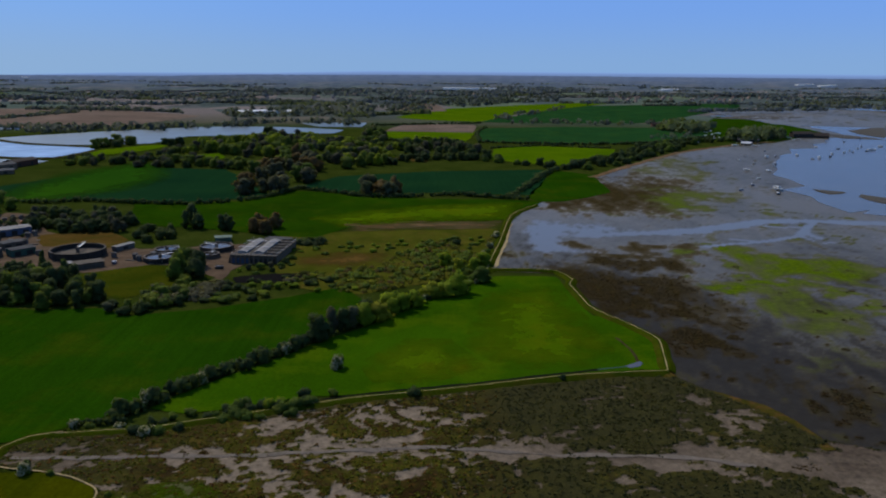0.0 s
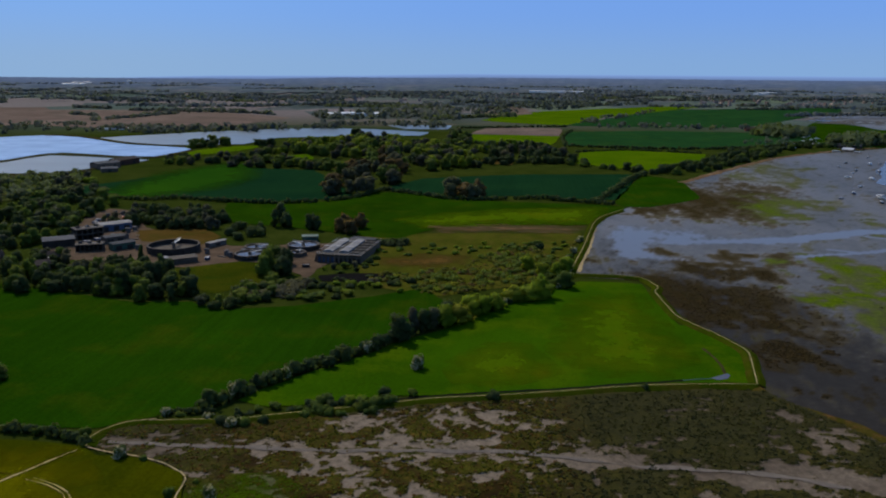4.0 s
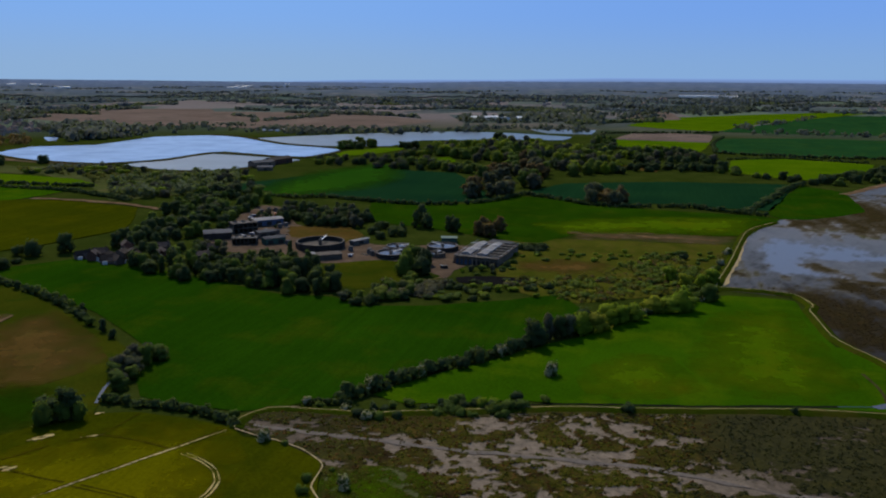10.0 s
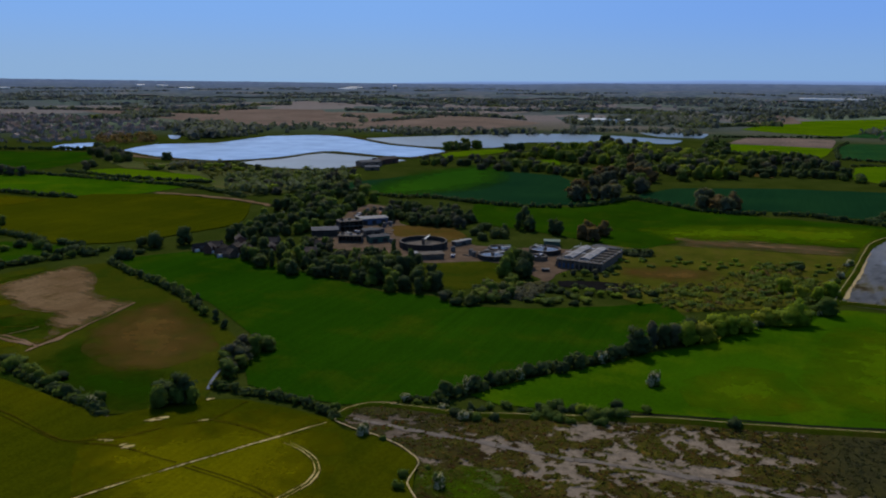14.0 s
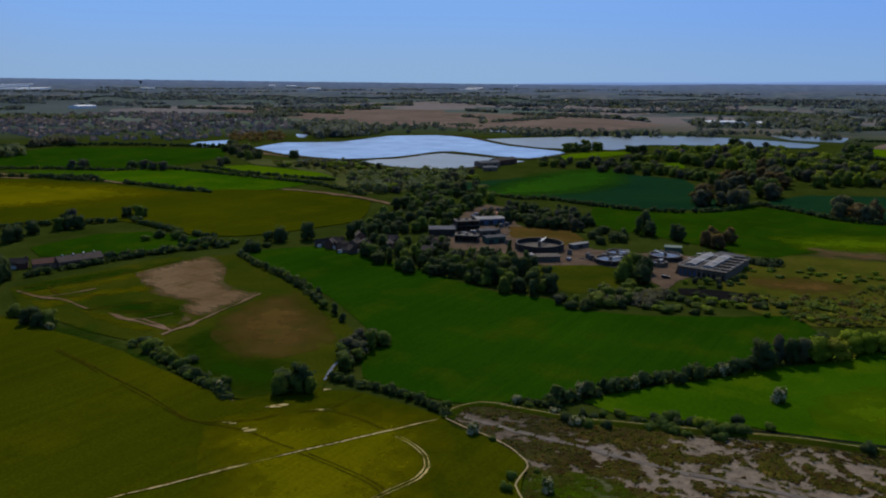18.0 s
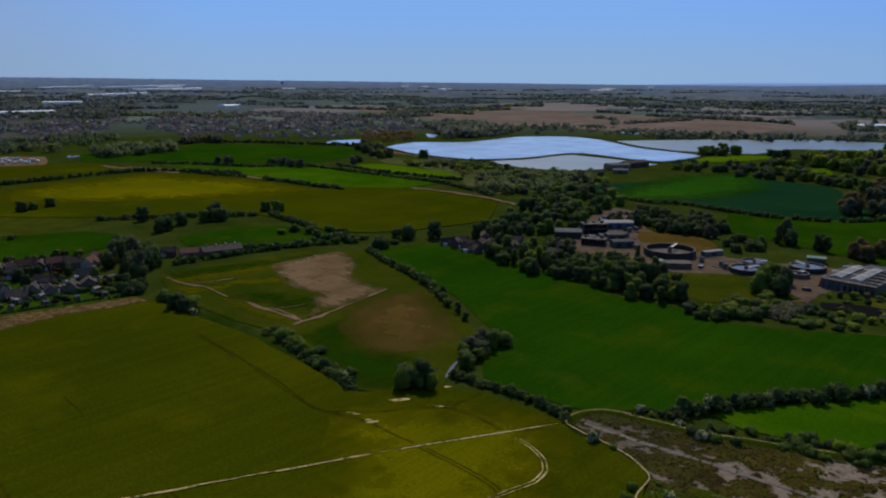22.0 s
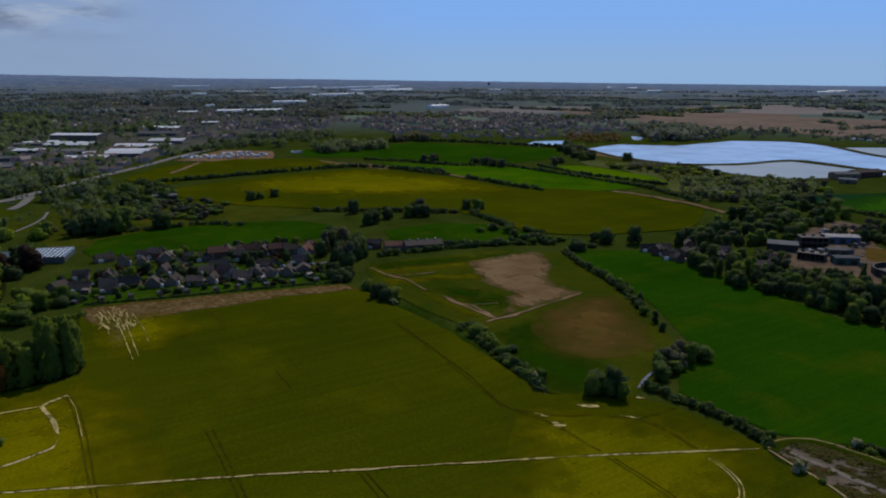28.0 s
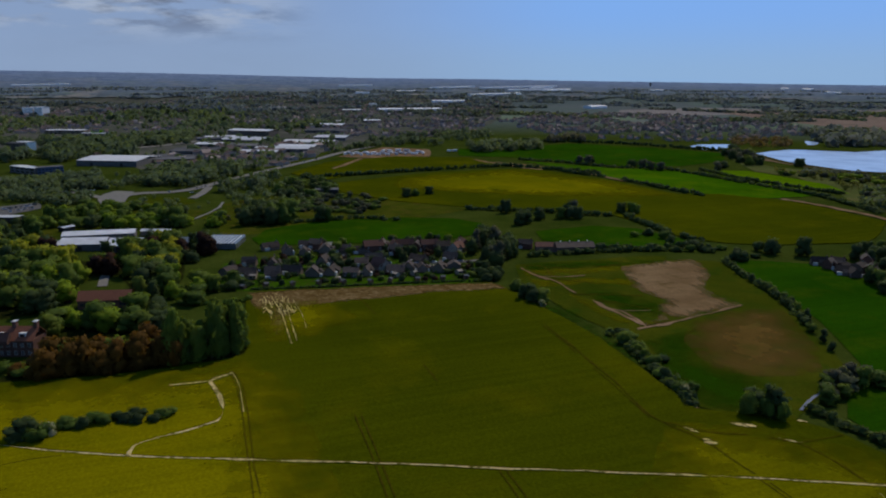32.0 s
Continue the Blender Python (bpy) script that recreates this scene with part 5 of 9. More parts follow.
KEEP_CLEAR = [[(-837, 75), (-883, 108), (-950, 157), (-1006, 203), (-1047, 234), (-1121, 285), (-1180, 336)], [(-762, -27), (-770, -10), (-798, 7), (-796, 33), (-809, 55), (-837, 75)], [(-639, 44), (-662, 57), (-688, 68), (-718, 75)], [(-1294, -3), (-1346, 61), (-1402, 105)], [(-739, -105), (-747, -76)], [(-748, 50), (-771, 60), (-820, 73)], [(-431, -20), (-445, -19), (-468, -18), (-484, -14)], [(-407, -29), (-402, -2)], [(-345, 384), (-322, 381), (-306, 388)], [(-332, 400), (-318, 400), (-317, 424)], [(-436, -24), (-452, -26)], [(-434, -12), (-452, -10)]]


def clear(x, y):
    """False on or just before a road, which stays open to view."""
    for k in (1.0, 1.03, 1.06):
        px, py = np.array([x * k]), np.array([y * k])
        for line in KEEP_CLEAR:
            if line_dist(px, py, line)[0] < 9:
                return False
    return True


def wood(poly, n, h, w, kinds, group="", gap=0.55):
    """Trees scattered over a stretch of the plan, no two too close."""
    xs, ys = [p[0] for p in poly], [p[1] for p in poly]
    done, tries = [], 0
    while len(done) < n and tries < n * 40:
        tries += 1
        x, y = tg.uniform(min(xs), max(xs)), tg.uniform(min(ys), max(ys))
        if not inside(np.array([x]), np.array([y]), poly)[0] or any((x - a) ** 2 + (y - b) ** 2 < (gap * w) ** 2 for a, b in done):
            continue
        done.append((x, y))
        if (y < 700 and x < -500 or y < 30 and x < -380 or x < -290 and 360 < y < 445) and not clear(x, y):
            continue
        tree(x, y, h * tg.uniform(0.7, 1.2), w * tg.uniform(0.75, 1.25), kinds[tg.integers(0, len(kinds))], group=group)


def tree_row(line, spacing, h, w, kinds, jit=0.4, group=""):
    pts = smooth(line, False, spacing)
    for p in pts:
        tree(p.x + tg.normal() * jit * w * 0.5, p.y + tg.normal() * jit * w * 0.5, h * tg.uniform(0.7, 1.2), w * tg.uniform(0.75, 1.25), kinds[tg.integers(0, len(kinds))], group=group)


def hedge(line, width, height, mat, density=1.0, label="trimmed dark green field hedge"):
    """A hedge as one mass of leaf clumps along a line, uneven in height, with gaps."""
    pts = smooth(line, False, max(1.5, width * 0.7))
    C, R = [], []
    far = max(p.length for p in pts)
    for p in pts:
        if tg.random() < 0.06:
            continue
        X, Y, Z, s = lift(p.x + tg.normal() * width * 0.12, p.y + tg.normal() * width * 0.12)
        hh = height * tg.uniform(0.6, 1.25) * s
        ww = width * 0.55 * tg.uniform(0.75, 1.3) * s
        C.append((X, Y, Z + hh * 0.5)); R.append((ww, ww, hh * 0.5))
    if not C:
        return
    C, R = np.array(C), np.array(R)
    n = int(len(C) * (26 if far < 500 else 14) * density)
    v, f, nm = leaf_quads(C, R, n, 0.20 * min(width, 5) + 0.12, tg)
    V, F, N = v.tolist(), f.tolist(), [nm]
    for c, r in zip(C, R):
        cv, cf, cn = blob_core(c, r * (1, 1, 1.1), tg)
        o = len(V)
        V += cv
        N.append(cn)
        F += [[i + o for i in q] for q in cf]
    tagged(mesh_ob("hedge", V, F, mat, normals=np.concatenate(N)), label, "hedge")


def far_trees(name, pts, h, mat, label, cat="woodland", leaves=12, wide=1.0):
    """Far trees, too many to tell apart, as one mass of clumps."""
    C, R = [], []
    fine = math.hypot(*pts[len(pts) // 2]) < 1500
    leaves = 44 if fine else leaves
    for x, y in pts:
        X, Y, Z, s = lift(x, y)
        hh = h * (0.5 + 0.95 * tg.random() ** 1.5) * s
        w = hh * tg.uniform(0.4, 0.75) * wide
        C.append((X, Y, Z + hh * 0.48)); R.append((w, w, hh * 0.52))
    C, R = np.array(C), np.array(R)
    n = len(C) * leaves
    k = np.repeat(np.arange(len(C)), leaves)
    d = tg.normal(size=(n, 3))
    d[:, 2] += 0.3
    d /= np.linalg.norm(d, axis=1, keepdims=True)
    p = C[k] + d * R[k] * tg.uniform(0.6, 1.0, (n, 1))
    soft = d * 0.6 + np.array([0, 0, 0.55])
    soft /= np.linalg.norm(soft, axis=1, keepdims=True)
    sz = R[k][:, :1] * tg.uniform(0.35, 0.7, (n, 1)) * (0.45 if fine else 1.0)
    nrm = d + tg.normal(size=(n, 3)) * 0.4
    a = np.cross(nrm, tg.normal(size=(n, 3)))
    a /= np.linalg.norm(a, axis=1, keepdims=True) + 1e-9
    b = np.cross(nrm, a)
    b /= np.linalg.norm(b, axis=1, keepdims=True) + 1e-9
    v = np.stack([p - a * sz, p - b * sz, p + a * sz, p + b * sz], 1).reshape(-1, 3)
    return tagged(mesh_ob(name, v, np.arange(n * 4).reshape(n, 4), mat, normals=np.repeat(soft, 4, axis=0)), label, cat, kind="stuff")


def scatter(poly, n):
    xs, ys = [p[0] for p in poly], [p[1] for p in poly]
    x, y = tg.uniform(min(xs), max(xs), n * 6), tg.uniform(min(ys), max(ys), n * 6)
    k = inside(x, y, poly) & (fbm(x * 0.012, y * 0.012, 2, 3) > 0.40)
    return [(a, b) for a, b in zip(x[k][:n], y[k][:n]) if not (b < 900 and a < -500) or clear(a, b)]


def tufts(name, spots, h, w, mat, label, cat, n=7):
    """Low tufts, too many to count: a few upright blades and flat leaves each."""
    g = np.random.default_rng(91)
    P = np.array(spots)
    k = np.repeat(np.arange(len(P)), n)
    m = len(k)
    size = g.uniform(0.6, 1.5, len(P))[k][:, None]
    d = g.normal(size=(m, 3))
    d /= np.linalg.norm(d, axis=1, keepdims=True)
    p = P[k] + d * np.array([w, w, h * 0.5]) * size * 0.6 + np.array([0, 0, h * 0.35])
    a = np.cross(d, g.normal(size=(m, 3)))
    a /= np.linalg.norm(a, axis=1, keepdims=True) + 1e-9
    b = np.cross(d, a)
    sz = size * g.uniform(0.25, 0.55, (m, 1)) * np.array([w, w, h])
    v = np.stack([p - a * sz, p - b * sz, p + a * sz, p + b * sz], 1).reshape(-1, 3)
    return tagged(mesh_ob(name, v, np.arange(m * 4).reshape(m, 4), mat), label, cat, kind="stuff")


F_sedge = foliage("marsh_sedge", (0.085, 0.092, 0.014), (0.09, 0.095, 0.014))
F_rust = foliage("rusty_glasswort", (0.105, 0.058, 0.020), (0.11, 0.06, 0.020))
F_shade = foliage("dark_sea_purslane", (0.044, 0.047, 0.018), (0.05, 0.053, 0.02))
F_wrack = foliage("bladder_wrack", (0.040, 0.027, 0.012), (0.045, 0.030, 0.013))
tufts("marsh_plants", [q for q in MARSH_SPOTS[:4000] if q[0] < 12], 0.45, 0.75, F_sedge, "olive sedge tufts over the salt marsh", "marsh plants")
tufts("marsh_plants", [q for q in MARSH_SPOTS[4000:6500] if q[0] < 20], 0.4, 0.7, F_rust, "rusty brown glasswort over the salt marsh", "marsh plants")
tufts("marsh_plants", [q for q in MARSH_SPOTS[4000:] if q[0] >= 0 or q[1] > 240], 0.4, 0.8, F_shade, "dark purslane tufts over the salt marsh", "marsh plants")
tufts("seaweed", WEED_SPOTS, 0.3, 1.0, F_wrack, "brown wrack lying on the wet mud", "seaweed")

# hedge between the meadow and the pasture, with trees at its upper end
hedge([(-106.9, 237.1), (-102.6, 242.8), (-95.9, 250.8), (-91.0, 259.6), (-85.7, 269.1), (-79.9, 278.6), (-73.2, 286.4), (-64.2, 296.5), (-56.7, 305.9), (-49.0, 317.3)], 5.0, 5.0, F_dark, 1.4, "tall dark hedge of hawthorn and bramble")
tree_row([(-103.7, 238.4), (-94.9, 253.6), (-84.2, 271.3), (-71.3, 287.6), (-58.7, 303.8)], 14, 6, 6, ["darkbush", "bush", "may", "darkbush"], 0.5, "hedgerow bushes")
tree_row([(-53.0, 311.5), (-45.0, 323.3), (-34.2, 339.3)], 8, 11, 11, ["grey", "dark", "oak"], 0.5, "hedgerow trees")
tree_row([(-36.5, 336.0), (-22.2, 353.2), (-9.2, 368.2), (4.8, 386.6), (19, 407)], 7, 10.5, 13, ["spring", "spring", "oak", "spring"], 0.5, "hedgerow trees")
tree_row([(-32.3, 346.0), (-17.2, 359.6), (-0.9, 379.2), (20, 411)], 6, 4, 5, ["bush", "darkbush", "may"], 0.6, "hedgerow bushes")
for px, w, k in (([(25, 444), (18, 433), (10, 431), (2, 443)], 8, "spring"),):
    for x, y in px:
        tree(x, y, 9, 9, k, group="hedgerow trees")
bush_spot = [(-40.0, 281.8)][0]
tree(bush_spot[0], bush_spot[1], 6.5, 7.0, "may", "lone hawthorn bush in white blossom on the meadow")
# bushes along the sea wall
tree_row([(-72.1, 242.1), (-64.8, 243.1), (-59.5, 245.0), (-51.4, 242.5), (-46.0, 249.8)], 5, 4.5, 6, ["bush", "darkbush", "springbush", "bush"], 0.7, "sea wall bushes")
tree_row([(-73.2, 236.0), (-67.2, 237.8), (-57.4, 235.4), (-46.2, 245.2)], 7, 3.5, 5, ["bush", "darkbush"], 0.6, "sea wall bushes")
for (x, y), h, k in zip([(-38.1, 255.7), (-48.0, 255.5), (-9.3, 255.3), (-82.5, 227.6), (-101.4, 228.1), (-117.0, 229.0), (-111.2, 227.9), (-91.9, 224.3), (-88.7, 225.2), (-95.1, 224.3), (-68.5, 239.1), (44.7, 271.8)], (3, 4, 4.5, 3.5, 3, 3.5, 3, 4, 4, 4, 4, 2.5), ("bush", "darkbush", "darkbush", "darkbush", "may", "may", "bush", "may", "bush", "darkbush", "bush", "darkbush")):
    tree(x, y, h, h * 1.5, k, group="sea wall bushes")
hedge([(-118.0, 231.0), (-109.3, 232.0), (-100.6, 233.0)], 2.0, 1.8, F_dark)
for (x, y), h in zip([(-116.9, 199.4), (-135.1, 212.4), (-109.0, 198.5), (-93.0, 180.9), (-88.4, 187.8), (-80.8, 180.1), (-91.1, 174.0)], (5, 4, 3, 4, 2.5, 5, 4)):
    tree(x, y, h, h * 1.1, "may" if h == 5 else "bush", group="path bushes")
# west side of the pasture
hedge([(-370, 336), (-338, 322), (-310, 312), (-278, 297), (-258.0, 285.1)], 4.0, 3.5, F_dark, 1.2)
tree_row([(-345, 324), (-305, 312), (-266.2, 292.1), (-249.1, 279.3), (-229.7, 267.1)], 9, 5, 6, ["darkbush", "bush", "darktall"], 0.4, "stream bushes")
wood([(-195.1, 226.2), (-200.3, 247.1), (-198.7, 256.9), (-191.4, 251.3), (-189.6, 233.8), (-185.3, 218.0)], 12, 7.5, 9, ["grey", "ash", "grey"], "stream trees")
wood([(-189.6, 189.0), (-191.4, 192.4), (-184.8, 197.2), (-180.4, 194.2)], 9, 11, 9.5, ["dark", "oak", "dark", "bush"], "field clump", 0.28)
hedge([(-184.4, 210.4), (-171.1, 210.7), (-161.9, 212.3), (-152.1, 212.7), (-141.0, 210.7), (-131.1, 206.2)], 3.5, 2.8, F_dark, 1.2)
tree_row([(-179.6, 209.6), (-159.6, 212.6), (-140.0, 209.1)], 13, 3, 4, ["may", "bush"], 0.5, "stream bushes")
# hedge between the patchy field and the big crop
tree_row([(-91.5, 231.0), (-82.6, 238.5), (-73.5, 239.7), (-62.9, 241.2), (-51.7, 245.8), (-43.1, 249.1)], 3.5, 3, 5, ["darkbush", "bush", "darkbush"], 0.6, "sea wall bushes")
hedge([(-283.0, 193.4), (-272.8, 194.2), (-248.7, 186.6), (-226.7, 182.1), (-204.2, 175.6)], 5.0, 2.2, F_dark, 1.0, "overgrown low field hedge")
tree_row([(-275.6, 194.9), (-255.2, 189.0), (-240.0, 185.1), (-226.7, 182.1), (-212.2, 180.1)], 5, 5, 7, ["darkbush", "bush", "darkbush", "bush"], 0.6, "hedgerow bushes")
for (x, y), h, w, k in zip([(-335.1, 184.1), (-332.9, 187.6), (-343.3, 183.5), (-212.2, 180.1), (-342.9, 183.2), (-326.5, 184.1), (-359, 186), (-343.7, 187.0)], (9, 8, 5, 4, 9, 4, 7, 8), (10, 9, 6, 5, 10, 6, 8, 9), ("dark", "oak", "may", "may", "dark", "may", "oak", "dark")):
    tree(x, y, h, w, k, group="hedgerow trees")
# belt of trees in front of the treatment works
tree_row([(-307, 380), (-275, 368), (-256, 364), (-235, 365), (-217, 364), (-200, 360)], 4, 9, 9, ["dark", "darktall", "oak", "dark"], 0.9, "works tree belt")
tree_row([(-311, 391), (-274, 384), (-237, 377), (-208, 373)], 4.5, 10, 9, ["dark", "darktall", "ash"], 0.9, "works tree belt")
wood([(-256, 382), (-256, 408), (-239, 421), (-225, 417), (-212, 387), (-230, 379)], 30, 8, 8, ["dark", "darktall", "oak", "grey"], "works tree belt", 0.5)
wood([(-319, 396), (-317, 430), (-297, 444), (-270, 430), (-256, 395), (-286, 388)], 34, 7, 8, ["dark", "grey", "oak", "darkbush"], "works tree belt", 0.5)
wood([(-337, 371), (-309, 382), (-319, 396), (-343, 401), (-350, 383)], 16, 4.5, 6, ["darkbush", "grey", "bush"], "works bushes", 0.5)
wood([(-308, 487), (-308, 515), (-320, 553), (-322, 586), (-302, 549), (-301, 517), (-295, 477)], 10, 5, 6, ["darkbush", "grey"], "works bushes", 0.5)
wood([(-199, 351), (-215, 392), (-215, 410), (-184, 390), (-164, 368), (-166.5, 353.2), (-185.1, 350.9)], 26, 12, 10, ["dark", "oak", "darktall", "dark"], "works tree belt", 0.5)
tree_row([(-159.6, 355.4), (-146.7, 347.2), (-139.0, 350.1)], 5, 5, 7, ["darkbush", "grey", "darkbush"], 0.7, "works bushes")
wood([(-150.6, 345.8), (-146, 380), (-140, 405), (-124, 395), (-124.9, 363.1), (-136.0, 346.5)], 18, 6, 8, ["bush", "oak", "darkbush"], "works bushes")
wood([(-117.1, 374.3), (-116, 400), (-106, 428), (-89, 446), (-79, 425), (-95, 395)], 9, 2.4, 5, ["darkbush", "bush"], "works bushes", 0.5)
wood([(-116.9, 365.0), (-113, 389), (-86, 407), (-57, 409), (-65.6, 386.2), (-100.2, 365.1)], 24, 3.2, 7, ["bush", "darkbush", "springbush"], "works bushes")
wood([(-146, 408), (-155, 437), (-148, 455), (-132, 418), (-135, 401)], 6, 13, 12, ["dark", "oak", "dark"], "works trees", 0.5)
for (x, y), h in zip([(-217, 412), (-223, 422), (-224, 412)], (15, 12, 9)):
    tree(x, y, h, 5, "conifer", "tall dark conifer beside the treatment works")
# behind the works
wood([(-293, 534), (-311, 586), (-256, 581), (-227, 563), (-216, 532), (-250, 527)], 64, 9, 10, ["dark", "grey", "dark", "darktall"], "copse behind the works", 0.35)
wood([(-207, 506), (-209, 537), (-193, 540), (-181, 512), (-191, 492)], 9, 7, 10, ["darkbush", "dark"], "works bushes")
for (x, y), h, w, k in zip([(-182, 556), (-174, 546), (-183, 547), (-155, 542), (-150, 539), (-131, 535), (-123, 530), (-120, 550), (-131, 551), (-282, 513)], (17, 14, 13, 13, 11, 12, 11, 13, 12, 2.5), (13, 11, 10, 10, 9, 12, 13, 12, 12, 4), ("darktall", "dark", "darktall", "dark", "darktall", "bud", "bud", "bud", "bud", "darkbush")):
    tree(x, y, h, w, k, group="trees behind the works")
wood([(-346, 381), (-311, 423), (-316, 495), (-346, 599), (-340, 619), (-371, 652), (-437, 652), (-394, 536), (-356, 416)], 60, 10, 12, ["dark", "darktall", "oak", "dark"], "trees beside the works", 0.6)
wood([(-345, 461), (-386, 541), (-437, 678), (-422, 716), (-371, 652), (-325, 534), (-303, 452)], 40, 9, 12, ["dark", "grey", "oak"], "trees beside the works", 0.6)
# scrubland
wood([(-86, 403), (-72, 428), (-26, 417), (-8, 443), (21, 505), (27, 473), (12, 431), (-24.7, 394.2), (-64.3, 382.5)], 44, 2.6, 6, ["bush", "springbush"], "scrub bushes", 0.5)
wood([(-102, 484), (-54, 502), (-9, 513), (29, 523), (28, 502), (-30, 479), (-85, 466)], 40, 2.4, 6, ["bush", "springbush"], "scrub bushes", 0.5)
THICKET = [(-100, 476), (-60, 520), (38, 548), (30, 489), (21, 431), (-7, 406), (-41, 383), (-64, 388), (-84, 408), (-76, 430), (-34, 440), (-30, 474), (-62, 480)]
for mat, n, h, lab in ((F_olive, 260, 1.5, "yellow-green bramble and rough growth of the scrubland"), (F_bud, 150, 1.2, "brown dead stalks and rushes of the scrubland"), (F_green, 130, 2.2, "low green thicket of the scrubland")):
    far_trees("scrub", scatter(THICKET, n), h, mat, lab, "scrub", wide=2.0)
for (x, y), k in zip([(9, 501), (31, 489), (28, 476), (25, 465), (22, 444), (37, 524)], ("darkbush", "may", "bush", "may", "springbush", "may")):
    tree(x, y, 5, 7, k, group="scrub bushes")
for mat, n, h, poly, lab in ((F_dark, 150, 3.0, [(-104, 484), (-100, 506), (-46, 540), (-38, 508), (-64, 488), (-90, 482)], "dark tangled thicket beside the filter house"), (F_grey, 150, 2.6, [(-147, 360), (-148, 388), (-116, 400), (-74, 404), (-70, 392), (-104, 370)], "grey-green scrub below the works pond")):
    far_trees("scrub", scatter(poly, n), h, mat, lab, "scrub", wide=1.7)
for (x, y), h, k in zip([(-110, 430), (-104, 433), (-98, 434), (-93, 438), (-92, 446), (-90, 456), (-114, 426)], (3.5, 4.2, 4, 3.6, 4.4, 4, 2.6), ("grey", "bush", "grey", "bush", "darkbush", "bush", "springbush")):
    tree(x, y, h, h * 1.5, k, group="works bushes")
# field hedges further off
def boundary(pts, w, h):
    hedge(pts, w, h, F_dark, 1.0, "dark green boundary hedge between fields")


boundary([(-259, 648), (-215, 645), (-177, 661), (-154, 689), (-137, 738)], 5, 4)
boundary([(-137, 738), (-96, 712), (-73, 694), (-43, 689), (8, 707), (48, 693), (73, 682)], 5, 4)
boundary([(62, 700), (84, 765), (107, 841), (131, 901)], 9, 5)
boundary([(-376, 654), (-333, 645), (-306, 658), (-259, 648)], 5, 4)
boundary([(57, 1239), (187, 1212), (317, 1242), (436, 1335)], 8, 5)
boundary([(70, 1149), (150, 1191), (247, 1164)], 6, 3)
boundary([(-144, 1597), (-30, 1644), (78, 1692)], 8, 5)
boundary([(58, 1259), (61, 1430), (84, 1575)], 6, 4)
boundary([(-124, 1316), (-58, 1229), (30, 1217)], 7, 5)
boundary([(-949, 495), (-895, 533), (-826, 562), (-787, 611), (-672, 613), (-553, 612), (-469, 583)], 7, 4)
boundary([(-722, 502), (-653, 505), (-596, 507)], 6, 4)
boundary([(-768, 647), (-665, 631), (-559, 646)], 6, 4)
boundary([(-1225, 643), (-1125, 768), (-958, 842)], 9, 6)
boundary([(-808, 480), (-752, 497)], 7, 5)
boundary([(-851, 171), (-861, 231), (-876, 333), (-882, 442), (-817, 485), (-775, 506)], 6, 5)
boundary([(-794, 195), (-878, 183)], 5, 4)
boundary([(-427, 232), (-422, 278), (-411, 323), (-396, 348)], 5, 3.5)
boundary([(-429, 283), (-416, 314), (-422, 360), (-459, 360), (-527, 373)], 6, 4)
boundary([(-604, 266), (-570, 318), (-534, 361)], 6, 4)
boundary([(-595, 114), (-594, 168), (-575, 190)], 6, 3.5)
# shore wood
wood([(-64, 921), (-18, 983), (60, 976), (117, 922), (165, 893), (216, 945), (286, 1058), (388, 1211), (470, 1296), (503, 1387), (410, 1311), (290, 1167), (218, 1026), (161, 947), (100, 955), (54, 1001), (-19, 1035), (-67, 973)], 120, 9, 15, ["dark", "oak", "darktall", "dark"], "shore wood", 0.6)
wood([(-72, 1038), (-54, 1139), (13, 1206), (51, 1084), (61, 988), (-18, 995)], 30, 14, 17, ["dark", "grey", "darktall"], "shore wood")
# big budding trees between the wheat fields
wood([(-181, 698), (-203, 832), (-213, 963), (-168, 1031), (-132, 884), (-134, 753), (-154, 689)], 46, 18, 19, ["grey", "grey", "bud", "ash"], "budding wood", 0.45)
wood([(-74, 700), (-73, 738), (-46, 739), (-37, 699)], 9, 15, 17, ["grey", "bud"], "budding clump", 0.45)
wood([(-359, 890), (-369, 970), (-317, 962), (-233, 932), (-220, 879), (-292, 884)], 34, 10, 15, ["dark", "oak", "grey"], "lakeside wood", 0.6)
wood([(-342, 1039), (-352, 1148), (-299, 1278), (-204, 1255), (-175, 1129), (-224, 981), (-290, 1043)], 110, 15, 18, ["spring", "oak", "spring", "oak", "grey"], "lakeside wood", 0.35)
wood([(-150, 938), (-175, 1129), (-159, 1191), (-78, 1137), (-65, 943), (-106, 886)], 70, 14, 18, ["oak", "grey", "spring", "dark"], "lakeside wood", 0.4)
wood([(-471, 963), (-415, 979), (-393, 1014), (-374, 1066), (-351, 1091), (-328, 1019), (-358, 923), (-424, 891)], 34, 9, 14, ["dark", "grey", "oak"], "lakeside wood")
wood([(-498, 1102), (-518, 1188), (-476, 1211), (-455, 1157), (-468, 1089)], 14, 12, 16, ["dark", "oak"], "lakeside trees")
for (x, y), h in zip([(-387, 1154), (-396, 1144), (-410, 1161), (-310, 1380), (-303, 1381)], (14, 12, 11, 13, 14)):
    tree(x, y, h, 18, "dark", group="lakeside trees")
wood([(-114, 1086), (-86, 1136), (-93, 1353), (-131, 1450), (-141, 1349)], 22, 12, 17, ["dark", "oak", "grey"], "far trees")
wood([(-78, 1137), (-41, 1250), (4, 1234), (4, 1144), (-44, 1092)], 22, 13, 17, ["dark", "oak", "spring"], "far trees")
